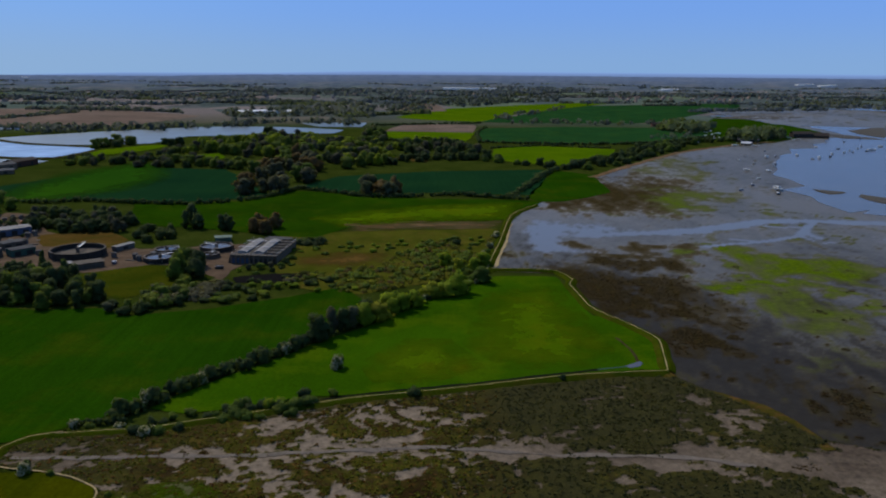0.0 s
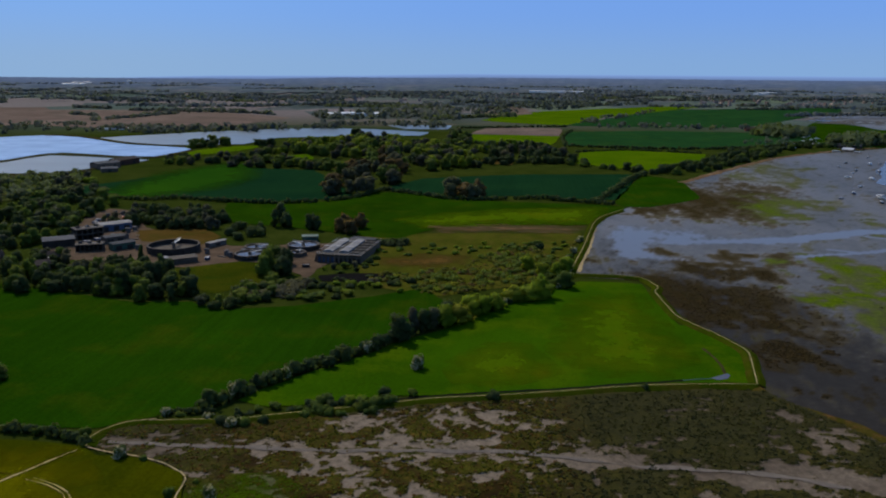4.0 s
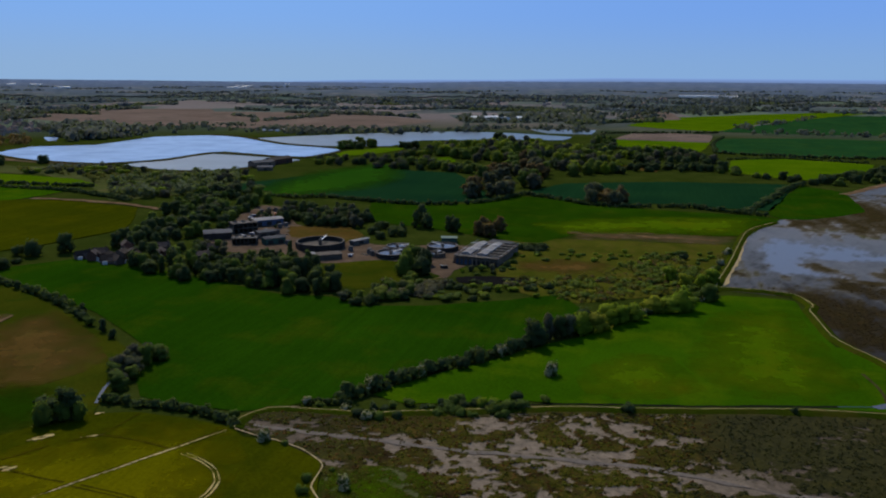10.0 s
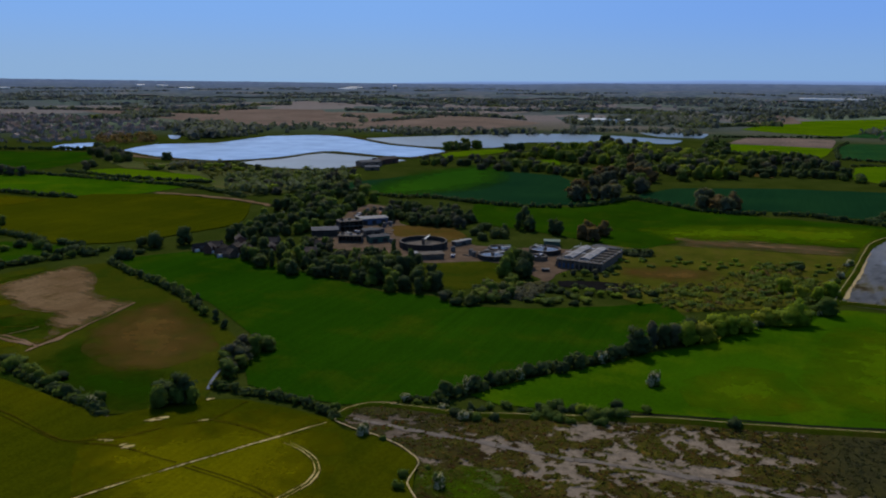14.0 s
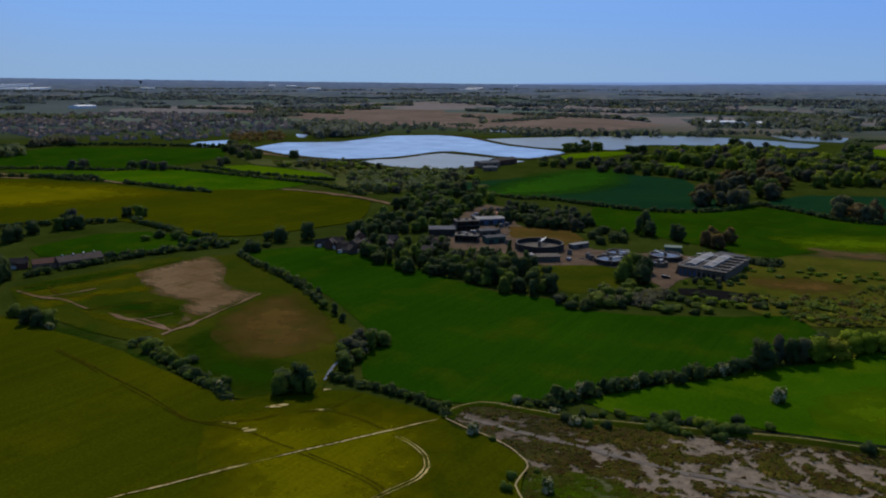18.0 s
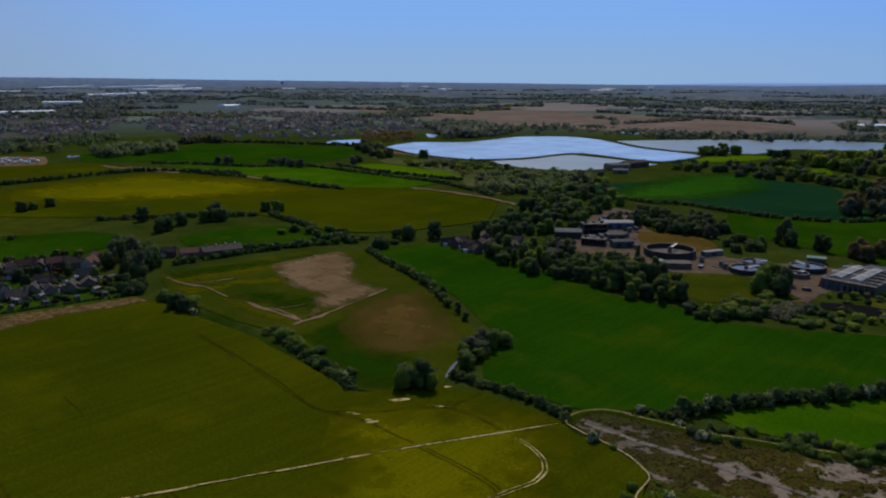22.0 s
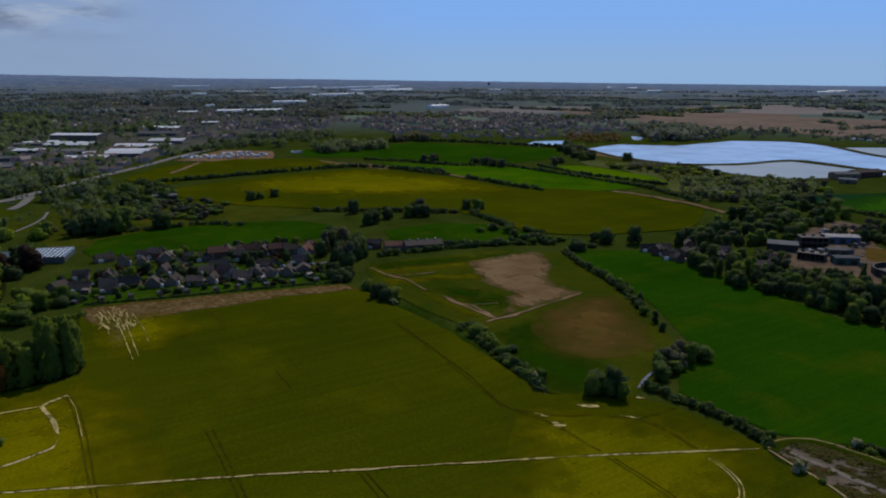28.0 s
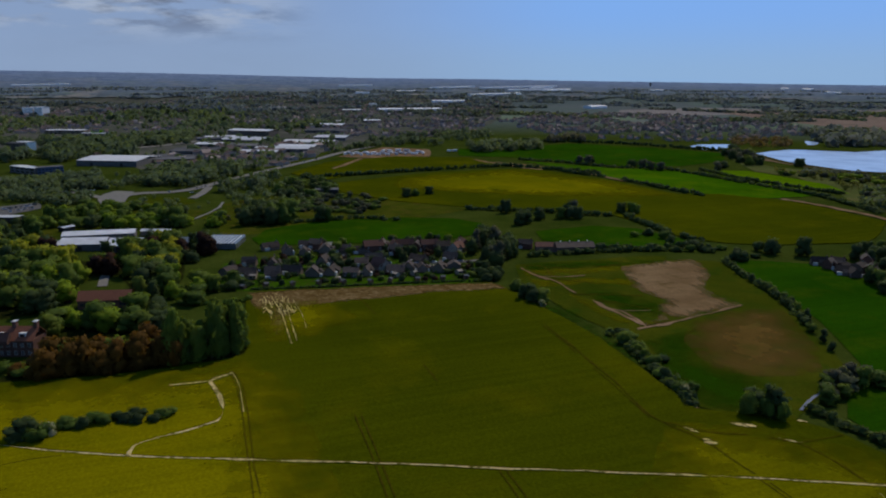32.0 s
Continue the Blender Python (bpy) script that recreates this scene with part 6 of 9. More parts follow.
# trees on and about the fields to the west
for (x, y), h, w, k in zip([(-536, 384), (-537, 389), (-379, 381), (-367, 396), (-759, 796), (-390, 380), (-544, 379), (-688, 239), (-697, 265), (-692, 249), (-595, 136), (-593, 140), (-612, 91), (-603, 94), (-607, 103), (-578, 288), (-559, 339), (-553, 340), (-537, 326), (-534, 331), (-540, 319), (-541, 300), (-531, 283), (-527, 275), (-373, 346), (-369, 349)],
                           (11, 8, 13, 14, 12, 9, 10, 10, 9, 8, 14, 12, 17, 15, 13, 13, 13, 12, 12, 11, 10, 12, 11, 12, 8, 7), (12, 9, 13, 13, 19, 10, 11, 12, 11, 10, 14, 12, 17, 14, 14, 13, 13, 12, 13, 12, 11, 12, 12, 12, 10, 9), ["oak", "ash", "dark", "dark", "dark", "darkbush", "dark", "dark", "dark", "oak", "dark", "oak", "dark", "dark", "oak", "dark", "dark", "grey", "dark", "dark", "oak", "dark", "dark", "dark", "darkbush", "dark"]):
    tree(x, y, h, w, k, group="field trees")
tree_row([(-407, 325), (-404, 346), (-397, 359), (-377, 365)], 12, 5, 8, ["darkbush", "bush"], 0.6, "lane bushes")
tree_row([(-458, 333), (-454, 348), (-425, 344), (-399, 341)], 14, 6, 9, ["darkbush", "bush", "grey"], 0.6, "lane bushes")
wood([(-525, 615), (-594, 750), (-566, 770), (-459, 779), (-417, 719), (-437, 678), (-443, 602)], 50, 8, 14, ["grey", "bush", "oak", "springbush"], "lakeside scrub")
wood([(-716, 700), (-678, 751), (-639, 795), (-572, 766), (-615, 721)], 30, 6, 13, ["springbush", "grey", "darkbush"], "lakeside scrub")
wood([(-1006, 897), (-879, 831), (-780, 762), (-782, 734), (-912, 806)], 24, 11, 18, ["dark", "oak", "grey"], "lakeside trees")
for pts in ([(-879, 545), (-871, 551), (-794, 592), (-783, 600), (-890, 566), (-780, 693), (-761, 667), (-812, 594), (-833, 593)],):
    for x, y in pts:
        tree(x, y, 11, 17, "grey" if tg.random() < 0.5 else "dark", group="pasture trees")
# ---- trees at the western edge, round the big house and the nursery ----
tree_row([(-308.9, 8.2), (-309.8, 14.6), (-310.6, 21.1), (-312.2, 27.9), (-313.3, 35.9)], 2.4, 20, 7, ["poplar"], 0.3, "row of poplars")
tree_row([(-316.0, 10.7), (-316.8, 19.5), (-319.0, 28.7), (-322.8, 38.3)], 3, 20, 7, ["poplar"], 0.3, "row of poplars")
tree_row([(-312.5, 11), (-313, 20), (-315, 30), (-317, 37)], 3, 14, 9, ["darktall", "ash"], 0.4, "undergrowth of the poplars")
tree_row([(-313.6, -36.9), (-312.5, -24.4), (-311.0, -12.4), (-309.5, -0.2), (-308.9, 8.2)], 3.4, 13, 12, ["copper"], 0.3, "copper beech row")
tree_row([(-322.5, -33.9), (-322.7, -20.8), (-319.8, -6.2), (-319.0, 6.5)], 4, 14, 13, ["copper", "copper", "oak"], 0.5, "copper beech row")
tree_row([(-318, -30), (-317, -10), (-314, 4)], 5, 9, 11, ["copper", "purple"], 0.5, "copper beech row")
wood([(-362.9, -42.3), (-370.3, -29.4), (-351.9, 8.0), (-377.2, 11.6), (-404, -6), (-389.5, -20.7), (-386.5, -37.4)], 24, 12, 14, ["spring", "oak", "oak", "dark"], "garden trees", 0.5)
wood([(-382.9, -3.3), (-388.8, 20.1), (-405, 49), (-427, 56), (-438, 45), (-433, 23), (-427, 6)], 14, 9, 11, ["spring", "oak", "bush", "dark"], "garden trees", 0.6)
wood([(-414, -6), (-418, 14), (-497, 24), (-534, 16), (-524, -5), (-452, -10)], 28, 15, 16, ["oak", "dark", "spring", "oak"], "garden trees", 0.5)
wood([(-397, -89), (-406, -63), (-398, -43), (-425, -32), (-504, -36), (-546, -61), (-568, -121)], 64, 14, 16, ["oak", "dark", "spring", "oak"], "garden trees", 0.5)
wood([(-461, -34), (-498, -21), (-493, -8), (-465, -10), (-450, -22)], 10, 12, 12, ["oak", "spring"], "garden trees", 0.6)
wood([(-488, 4), (-488, 27), (-472, 49), (-503, 52), (-529, 30), (-529, 5)], 5, 9, 11, ["dark", "purple", "oak"], "nursery trees", 0.8)
wood([(-565, -115), (-541, -48), (-599, -52), (-642, -78), (-662, -132)], 30, 12, 13, ["dark", "oak"], "nursery trees", 0.6)
for (x, y), h, w in zip([(-537, 9), (-532, 12), (-528, 25), (-518, 41), (-516, 38), (-527, 35), (-521, -18)], (15, 13, 12, 17, 15, 12, 11), (11, 10, 11, 12, 12, 10, 12)):
    tree(x, y, h, w, "dark", group="nursery trees")
for (x, y), h, w in zip([(-516, 9), (-513, 14), (-505, 25), (-504, 39), (-507, 43), (-481, -23), (-471, -15), (-476, -20), (-538, -51), (-543, -58), (-547, -66)], (14, 12, 13, 17, 14, 12, 14, 11, 13, 12, 12), (13, 11, 13, 13, 12, 12, 13, 11, 13, 12, 13)):
    tree(x, y, h, w, "purple", group="dark trees by the nursery")
wood([(-660, -95), (-646, -44), (-636, 25), (-655, 61), (-626, 66), (-600, 55), (-610, 8), (-633, -55)], 46, 9, 13, ["oak", "spring", "bush", "dark"], "roadside trees", 0.6)
wood([(-689, -71), (-727, -39), (-694, 19), (-641, 25), (-646, -24), (-661, -64)], 34, 9, 14, ["spring", "oak", "oak"], "roadside trees", 0.6)
wood([(-622, 20), (-646, 47), (-618, 53), (-601, 64), (-600, 35)], 14, 14, 15, ["dark", "oak"], "roadside trees", 0.6)
wood([(-597, 76), (-631, 89), (-631, 112), (-595, 114), (-585, 95)], 12, 17, 17, ["dark", "oak"], "meadow trees", 0.5)
wood([(-642, 59), (-672, 95), (-716, 159), (-719, 204), (-654, 216), (-614, 174), (-641, 114), (-613, 65)], 120, 4.2, 10, ["bush", "darkbush", "grey", "bush", "grey"], "rough ground bushes", 0.4)
wood([(-731, 120), (-803, 143), (-813, 181), (-745, 188), (-716, 159)], 24, 9, 14, ["dark", "oak"], "roadside trees", 0.6)
wood([(-419, 189), (-408, 198), (-431, 221), (-471, 237), (-485, 227), (-456, 203)], 18, 13, 12, ["dark", "dark", "grey"], "village trees", 0.5)
wood([(-382, 174), (-379, 184), (-394, 197), (-405, 186)], 8, 7, 9, ["dark", "darkbush"], "village trees", 0.5)
hedge([(-410, 55), (-402, 88), (-394, 130), (-383, 179)], 1.6, 1.3, F_dark, 1.0, "low garden hedge behind the houses")
hedge([(-394.8, 17.9), (-389.9, 39.1), (-390.0, 50.3)], 3.0, 2.5, F_green, 1.0, "clipped green garden hedge")
hedge([(-415, 22), (-414, 42), (-418, 54)], 4.0, 3.5, F_dark, 1.0, "tall dark garden hedge")
# bushes in the crop
wood([(-257.9, -40.3), (-261.0, -37.5), (-257.4, -31.5), (-253.4, -32.0), (-254.4, -37.6)], 5, 8, 8, ["dark", "bush", "oak"], "bushes in the crop", 0.4)
tree_row([(-259.7, -29.8), (-260.4, -20.3), (-260.3, -11.8), (-260.2, -3.2), (-259.9, 4.8)], 1.7, 4.6, 6, ["darkbush", "bush", "bush"], 0.45, "bushes in the crop")
tree_row([(-324.0, -63.8), (-323.3, -52.4), (-314.8, -40.1)], 4, 5, 8, ["bush", "copper", "bush"], 0.5, "garden bushes")
tb = [(-257.1, -30.7)][0]
tree(tb[0], tb[1], 6, 6, "may", "hawthorn bush flecked with white blossom")

# ---- buildings ----
M_brick = plain("red_brick", (0.115, 0.058, 0.043), 0.9, 0.15, 0, 0.25, 1.2, 0.3)
M_brickpale = plain("buff_brick", (0.15, 0.11, 0.085), 0.9, 0.15, 0, 0.25, 1.2, 0.3)
M_white_paint = plain("white_masonry_paint", (0.84, 0.80, 0.74), 0.8, 0.2, 0, 0.06, 0.3)
M_white_paint_dull = plain("weathered_white_render", (0.25, 0.21, 0.168), 0.9, 0.15, 0, 0.2, 0.6, 0.2)
M_stucco = plain("cream_stucco", (0.138, 0.113, 0.086), 0.9, 0.15, 0, 0.2, 0.8, 0.3)
M_tile = plain("brown_roof_tiles", (0.056, 0.044, 0.038), 0.9, 0.15, 0, 0.35, 1.0, 0.45)
M_redtile = plain("red_roof_tiles", (0.092, 0.045, 0.034), 0.9, 0.15, 0, 0.3, 1.5, 0.3)
M_warmtile = plain("orange_red_roof_tiles", (0.165, 0.064, 0.036), 0.9, 0.15, 0, 0.3, 1.5, 0.2)
M_frame = plain("white_window_frame", (0.5, 0.5, 0.48), 0.5, 0.4, 0, 0.05, 2.0)
M_pane, _nt, _b = nodes_of("dark_window_glass", 0.08, 0.6)
_b.inputs["Base Color"].default_value = (0.02, 0.025, 0.03, 1)
M_door = plain("dark_painted_door", (0.05, 0.03, 0.025), 0.6, 0.3, 0, 0.15, 2.0)
M_concrete = plain("weathered_concrete", (0.102, 0.088, 0.073), 0.95, 0.15, 0, 0.35, 0.3)
M_darkwall = plain("stained_dark_wall", (0.038, 0.034, 0.030), 0.9, 0.2, 0, 0.35, 0.3)
M_cladding = plain("grey_metal_cladding", (0.112, 0.108, 0.103), 0.8, 0.2, 0.1, 0.15, 0.2)
M_whiteroof = plain("pale_metal_roof", (0.42, 0.43, 0.44), 0.5, 0.4, 0.0, 0.2, 0.15, 0.25)
M_greyroof = plain("grey_metal_roof", (0.085, 0.088, 0.094), 0.9, 0.08, 0.0, 0.25, 0.15, 0.3)
M_paleroof = plain("weathered_pale_roof", (0.25, 0.245, 0.24), 0.9, 0.1, 0.0, 0.3, 0.3)
M_bluewall = plain("blue_cladding", (0.05, 0.085, 0.16), 0.6, 0.4, 0, 0.15, 0.3)
M_greenwall = plain("green_cladding", (0.03, 0.085, 0.065), 0.6, 0.4, 0, 0.15, 0.3)
M_glassroof, _nt, _b = nodes_of("glasshouse_panes", 0.2, 0.5)
_b.inputs["Base Color"].default_value = (0.10, 0.115, 0.125, 1)
M_tankwater = water("tank_water", (0.10, 0.10, 0.11), 0.2, 0.2, 2.0)
M_rail = plain("galvanised_rail", (0.4, 0.42, 0.44), 0.5, 0.4, 0.4, 0.1, 2.0)
M_orange_paint = plain("orange_paint", (0.45, 0.12, 0.02), 0.5, 0.4, 0, 0.15, 1.0)
M_rubber = plain("black_rubber", (0.02, 0.02, 0.02), 0.9, 0.2, 0, 0.2, 2.0)
M_carpaint = plain("car_paint", (0.30, 0.32, 0.35), 0.3, 0.5, 0.0, 0.05, 1.0, 0.9)
M_hull = plain("white_hull", (0.6, 0.62, 0.64), 0.4, 0.5, 0, 0.1, 0.5, 0.3)
M_hulldark = plain("navy_hull", (0.03, 0.045, 0.09), 0.4, 0.5, 0, 0.1, 0.5, 0.5)
M_wood = plain("varnished_timber", (0.16, 0.08, 0.04), 0.6, 0.3, 0, 0.2, 1.0)


def boxbm(parts):
    """One mesh from boxes (x0, x1, y0, y1, z0, z1)."""
    bm = bmesh.new()
    for x0, x1, y0, y1, z0, z1 in parts:
        v = [bm.verts.new(p) for p in ((x0, y0, z0), (x1, y0, z0), (x1, y1, z0), (x0, y1, z0), (x0, y0, z1), (x1, y0, z1), (x1, y1, z1), (x0, y1, z1))]
        for q in ((3, 2, 1, 0), (4, 5, 6, 7), (0, 1, 5, 4), (1, 2, 6, 5), (2, 3, 7, 6), (3, 0, 4, 7)):
            bm.faces.new([v[i] for i in q])
    return bm


def prism(x0, x1, y0, y1, z0, z1, r, t=0.0):
    """Gabled body along x; with t, only its roof: two slopes t thick with eaves."""
    bm = bmesh.new()
    ym = (y0 + y1) / 2
    if t:
        for ya, s in ((y0, -1), (y1, 1)):
            p = [(x, y, z) for x in (x0, x1) for y, z in ((ya + 0.4 * s, z1 - 0.8 * r / (y1 - y0)), (ym, z1 + r), (ym, z1 + r + t), (ya + 0.4 * s, z1 - 0.8 * r / (y1 - y0) + t))]
            v = [bm.verts.new(q) for q in p]
            for q in ((0, 1, 2, 3), (7, 6, 5, 4), (0, 4, 5, 1), (1, 5, 6, 2), (2, 6, 7, 3), (3, 7, 4, 0)):
                bm.faces.new([v[i] for i in q])
    else:
        sec = ((y0, z0), (y1, z0), (y1, z1), (ym, z1 + r), (y0, z1))
        a = [bm.verts.new((x0, y, z)) for y, z in sec]
        b = [bm.verts.new((x1, y, z)) for y, z in sec]
        bm.faces.new(a[::-1])
        bm.faces.new(b)
        for i in range(5):
            j = (i + 1) % 5
            bm.faces.new([a[i], a[j], b[j], b[i]])
    bmesh.ops.recalc_face_normals(bm, faces=bm.faces)
    return bm


def window(parent, x, y, z, w, h, side):
    """A window on the wall facing -y (side -1) or +y (side 1): frame and pane."""
    f = part("window", boxbm([(x - w / 2, x + w / 2, y - 0.06, y + 0.06, z, z + 0.1), (x - w / 2, x + w / 2, y - 0.06, y + 0.06, z + h - 0.1, z + h), (x - w / 2, x - w / 2 + 0.1, y - 0.06, y + 0.06, z + 0.1, z + h - 0.1), (x + w / 2 - 0.1, x + w / 2, y - 0.06, y + 0.06, z + 0.1, z + h - 0.1), (x - 0.04, x + 0.04, y - 0.06, y + 0.06, z + 0.1, z + h - 0.1)]), M_frame, parent, "white window frame")
    part("pane", boxbm([(x - w / 2 + 0.1, x + w / 2 - 0.1, y - 0.03, y + 0.03, z + 0.1, z + h - 0.1)]), M_pane, f, "dark glass pane")


def house(name, w, l, eave, rise, wall, roof, label, wing=False):
    root = new(name)
    part("wall", prism(-w / 2, w / 2, -l / 2, l / 2, -0.3, eave, rise), wall, root)
    part("roof", prism(-w / 2 - 0.35, w / 2 + 0.35, -l / 2, l / 2, 0, eave, rise, 0.18), roof, root, "tiled pitched roof")
    ch = part("chimney", boxbm([(w / 2 - 1.3, w / 2 - 0.5, -0.4, 0.4, eave + rise * 0.4, eave + rise + 1.2)]), wall, root, "brick chimney")
    part("pot", boxbm([(w / 2 - 1.05, w / 2 - 0.75, -0.15, 0.15, eave + rise + 1.2, eave + rise + 1.6)]), M_redtile, ch)
    for s in (-1, 1):
        for x in (-w * 0.3, w * 0.3):
            window(root, x, s * l / 2, 0.9, 1.5, 1.2, s)
            if eave > 4:
                window(root, x, s * l / 2, 3.4, 1.4, 1.15, s)
    part("door", boxbm([(-0.5, 0.5, -l / 2 - 0.06, -l / 2 + 0.06, 0, 2.05)]), M_door, root, "dark front door")
    if wing:
        part("gable_wing", prism(-w * 0.1, w * 0.42, -l * 0.75, -l * 0.2, -0.3, eave * 0.9, rise * 0.55), wall, root, "gabled front wing")
        part("wing_roof", prism(-w * 0.1 - 0.2, w * 0.42 + 0.2, -l * 0.75, -l * 0.2, 0, eave * 0.9, rise * 0.55, 0.15), roof, root, "small tiled roof")
        part("porch", boxbm([(-w * 0.45, -w * 0.15, -l * 0.68, -l * 0.45, 0, 2.4)]), M_frame, root, "white glazed porch")
    return tagged(root, label, "house")


HOUSES = [house("house", 9, 8, 5.2, 3.0, M_brick, M_tile, "two-storey red brick house with brown roof", True), house("house", 11, 8, 2.8, 3.2, M_brickpale, M_tile, "buff brick bungalow with brown tiled roof", True),
          house("house", 8.5, 8, 5.0, 3.2, M_stucco, M_tile, "cream rendered house with brown roof"), house("house", 13, 8, 5.2, 3.2, M_brick, M_redtile, "pair of brick houses under red tiled roof"),
          house("house", 9.5, 9, 3.0, 4.6, M_stucco, M_tile, "steep-roofed house with pale rendered gable", True), house("house", 10, 8, 4.6, 3.6, M_white_paint_dull, M_redtile, "house with white gables under a dull red roof", True)]
hg = np.random.default_rng(3)
placed = set()


def house_row(row, kinds):
    """Houses along a street, each turned a little differently."""
    for (x, y), k in zip(row, kinds):
        m = pose(x, y, 0.25, 0, 0, math.degrees(math.atan2(-x, y)) + hg.choice([0, 90]) + hg.normal() * 14 - 8) @ Matrix.Diagonal((hg.uniform(0.75, 1.1), hg.uniform(0.75, 1.05), hg.uniform(0.78, 1.0), 1))
        if k in placed:
            copy_thing(HOUSES[k], m)
        else:
            HOUSES[k].matrix_basis = m
            placed.add(k)


for o in HOUSES:
    o["group"] = "village houses"
house_row([(-441, 47), (-438, 57), (-431, 70), (-436, 82), (-428, 92), (-429, 103), (-419, 112), (-421, 122), (-425, 131), (-417, 138), (-420, 147), (-417, 154), (-412, 163), (-411, 172), (-443, 125)], (2, 1, 4, 1, 4, 1, 2, 1, 5, 1, 4, 1, 4, 2, 1))
house_row([(-490, 89), (-486, 99), (-486, 113), (-480, 124), (-476, 133), (-475, 142), (-478, 149), (-474, 156), (-473, 163), (-470, 170), (-468, 178), (-463, 186), (-457, 193), (-465, 201)], (1, 1, 4, 1, 1, 3, 0, 5, 3, 0, 3, 2, 5, 3))
house_row([(-345, 386), (-336, 384), (-337, 392), (-328, 390), (-325, 396), (-318, 397), (-317, 405), (-317, 424), (-274, 406), (-281, 430), (-334, 412), (-322, 381), (-316, 381), (-308, 387), (-306, 396), (-306, 405), (-458, 222), (-458, 231), (-451, 240)], (1, 0, 0, 1, 2, 0, 1, 1, 2, 1, 0, 1, 1, 0, 1, 0, 1, 0, 0))
house_row([(-466, 62), (-459, 75), (-452, 104), (-450, 135), (-439, 160), (-435, 180), (-462, 153), (-499, 110), (-505, 104), (-506, 81)], (1, 1, 4, 1, 1, 1, 0, 0, 1, 1))
sheet("garden", [(-414, 40), (-408, 53), (-393, 110), (-382, 179), (-418, 192), (-458, 151), (-483, 84), (-475, 47)], 0.18, M_garden, "strip of green back gardens", "garden")
for x, y, w, l, mat in ((-466, 96, 5, 16, M_yard), (-461, 117, 6, 18, M_tan), (-444, 52, 4, 12, M_yard), (-447, 140, 5, 14, M_yard), (-430, 158, 4, 10, M_tan)):
    u = math.atan2(-x, y)
    c, q = math.cos(u), math.sin(u)
    sheet("driveway", [(x + a * c - b * q, y + a * q + b * c) for a, b in ((-w / 2, -l / 2), (w / 2, -l / 2), (w / 2, l / 2), (-w / 2, l / 2))], 0.24, mat, "worn gravel drive between the gardens", "driveway", ragged=0.3)
wood([(-426, 42), (-418, 54), (-402, 113), (-390, 179), (-418, 192), (-462, 153), (-478, 84), (-465, 48)], 150, 3.4, 5, ["darkbush", "bush", "dark", "darkbush", "oak", "purple"], "garden bushes", 0.5)
wood([(-446, 44), (-440, 110), (-432, 186), (-456, 180), (-468, 130), (-478, 84), (-465, 48)], 34, 6.5, 7, ["dark", "oak", "dark", "purple"], "garden trees", 0.6)
wood([(-509, 86), (-510, 144), (-491, 212), (-464, 205), (-462, 153), (-483, 84)], 26, 6, 7, ["dark", "oak", "bush"], "garden trees", 0.6)


def shed(a, b, depth, h, wall, roof, label, name="warehouse", ridge=1.2, bays=1, doors=2, windows=0):
    """A long shed: its near long side runs from a to b, the roof in one or more ridged bays."""
    (xa, ya), (xb, yb) = a, b
    w = math.hypot(xb - xa, yb - ya)
    mx, my = (xa + xb) / 2, (ya + yb) / 2
    u = math.atan2(yb - ya, xb - xa)
    if -math.sin(u) * mx + math.cos(u) * my < 0:
        u += math.pi
    X, Y, Z, s = lift(mx, my)
    root = new(name)
    root.matrix_basis = pose(X, Y, Z + 0.2, 0, 0, math.degrees(u)) @ Matrix.Diagonal((s, s, s, 1))
    part("wall", boxbm([(-w / 2, w / 2, 0, depth, -1, h)]), wall, root)
    for k in range(bays):
        part("roof", prism(-w / 2 - 0.4, w / 2 + 0.4, k * depth / bays, (k + 1) * depth / bays, 0, h + 0.05, ridge, 0.15), roof, root, "ridged metal roof")
    for k in range(doors):
        x = -w / 2 + w * (k + 0.5) / doors
        part("door", boxbm([(x - 1.8, x + 1.8, -0.12, 0.0, 0, min(4.0, h * 0.7))]), M_darkwall, root, "dark loading door")
    for k in range(windows):
        x = -w / 2 + w * (k + 0.5) / windows
        for z in np.arange(1.2, h - 1.5, 3.2):
            part("window", boxbm([(x - w / windows * (0.12 if wall is M_white_paint else 0.32), x + w / windows * (0.12 if wall is M_white_paint else 0.32), -0.1, 0.02, z, z + 1.5)]), M_pane, root, "dark window")
    return tagged(root, label, "building", "sheds" if windows == 0 else "offices")


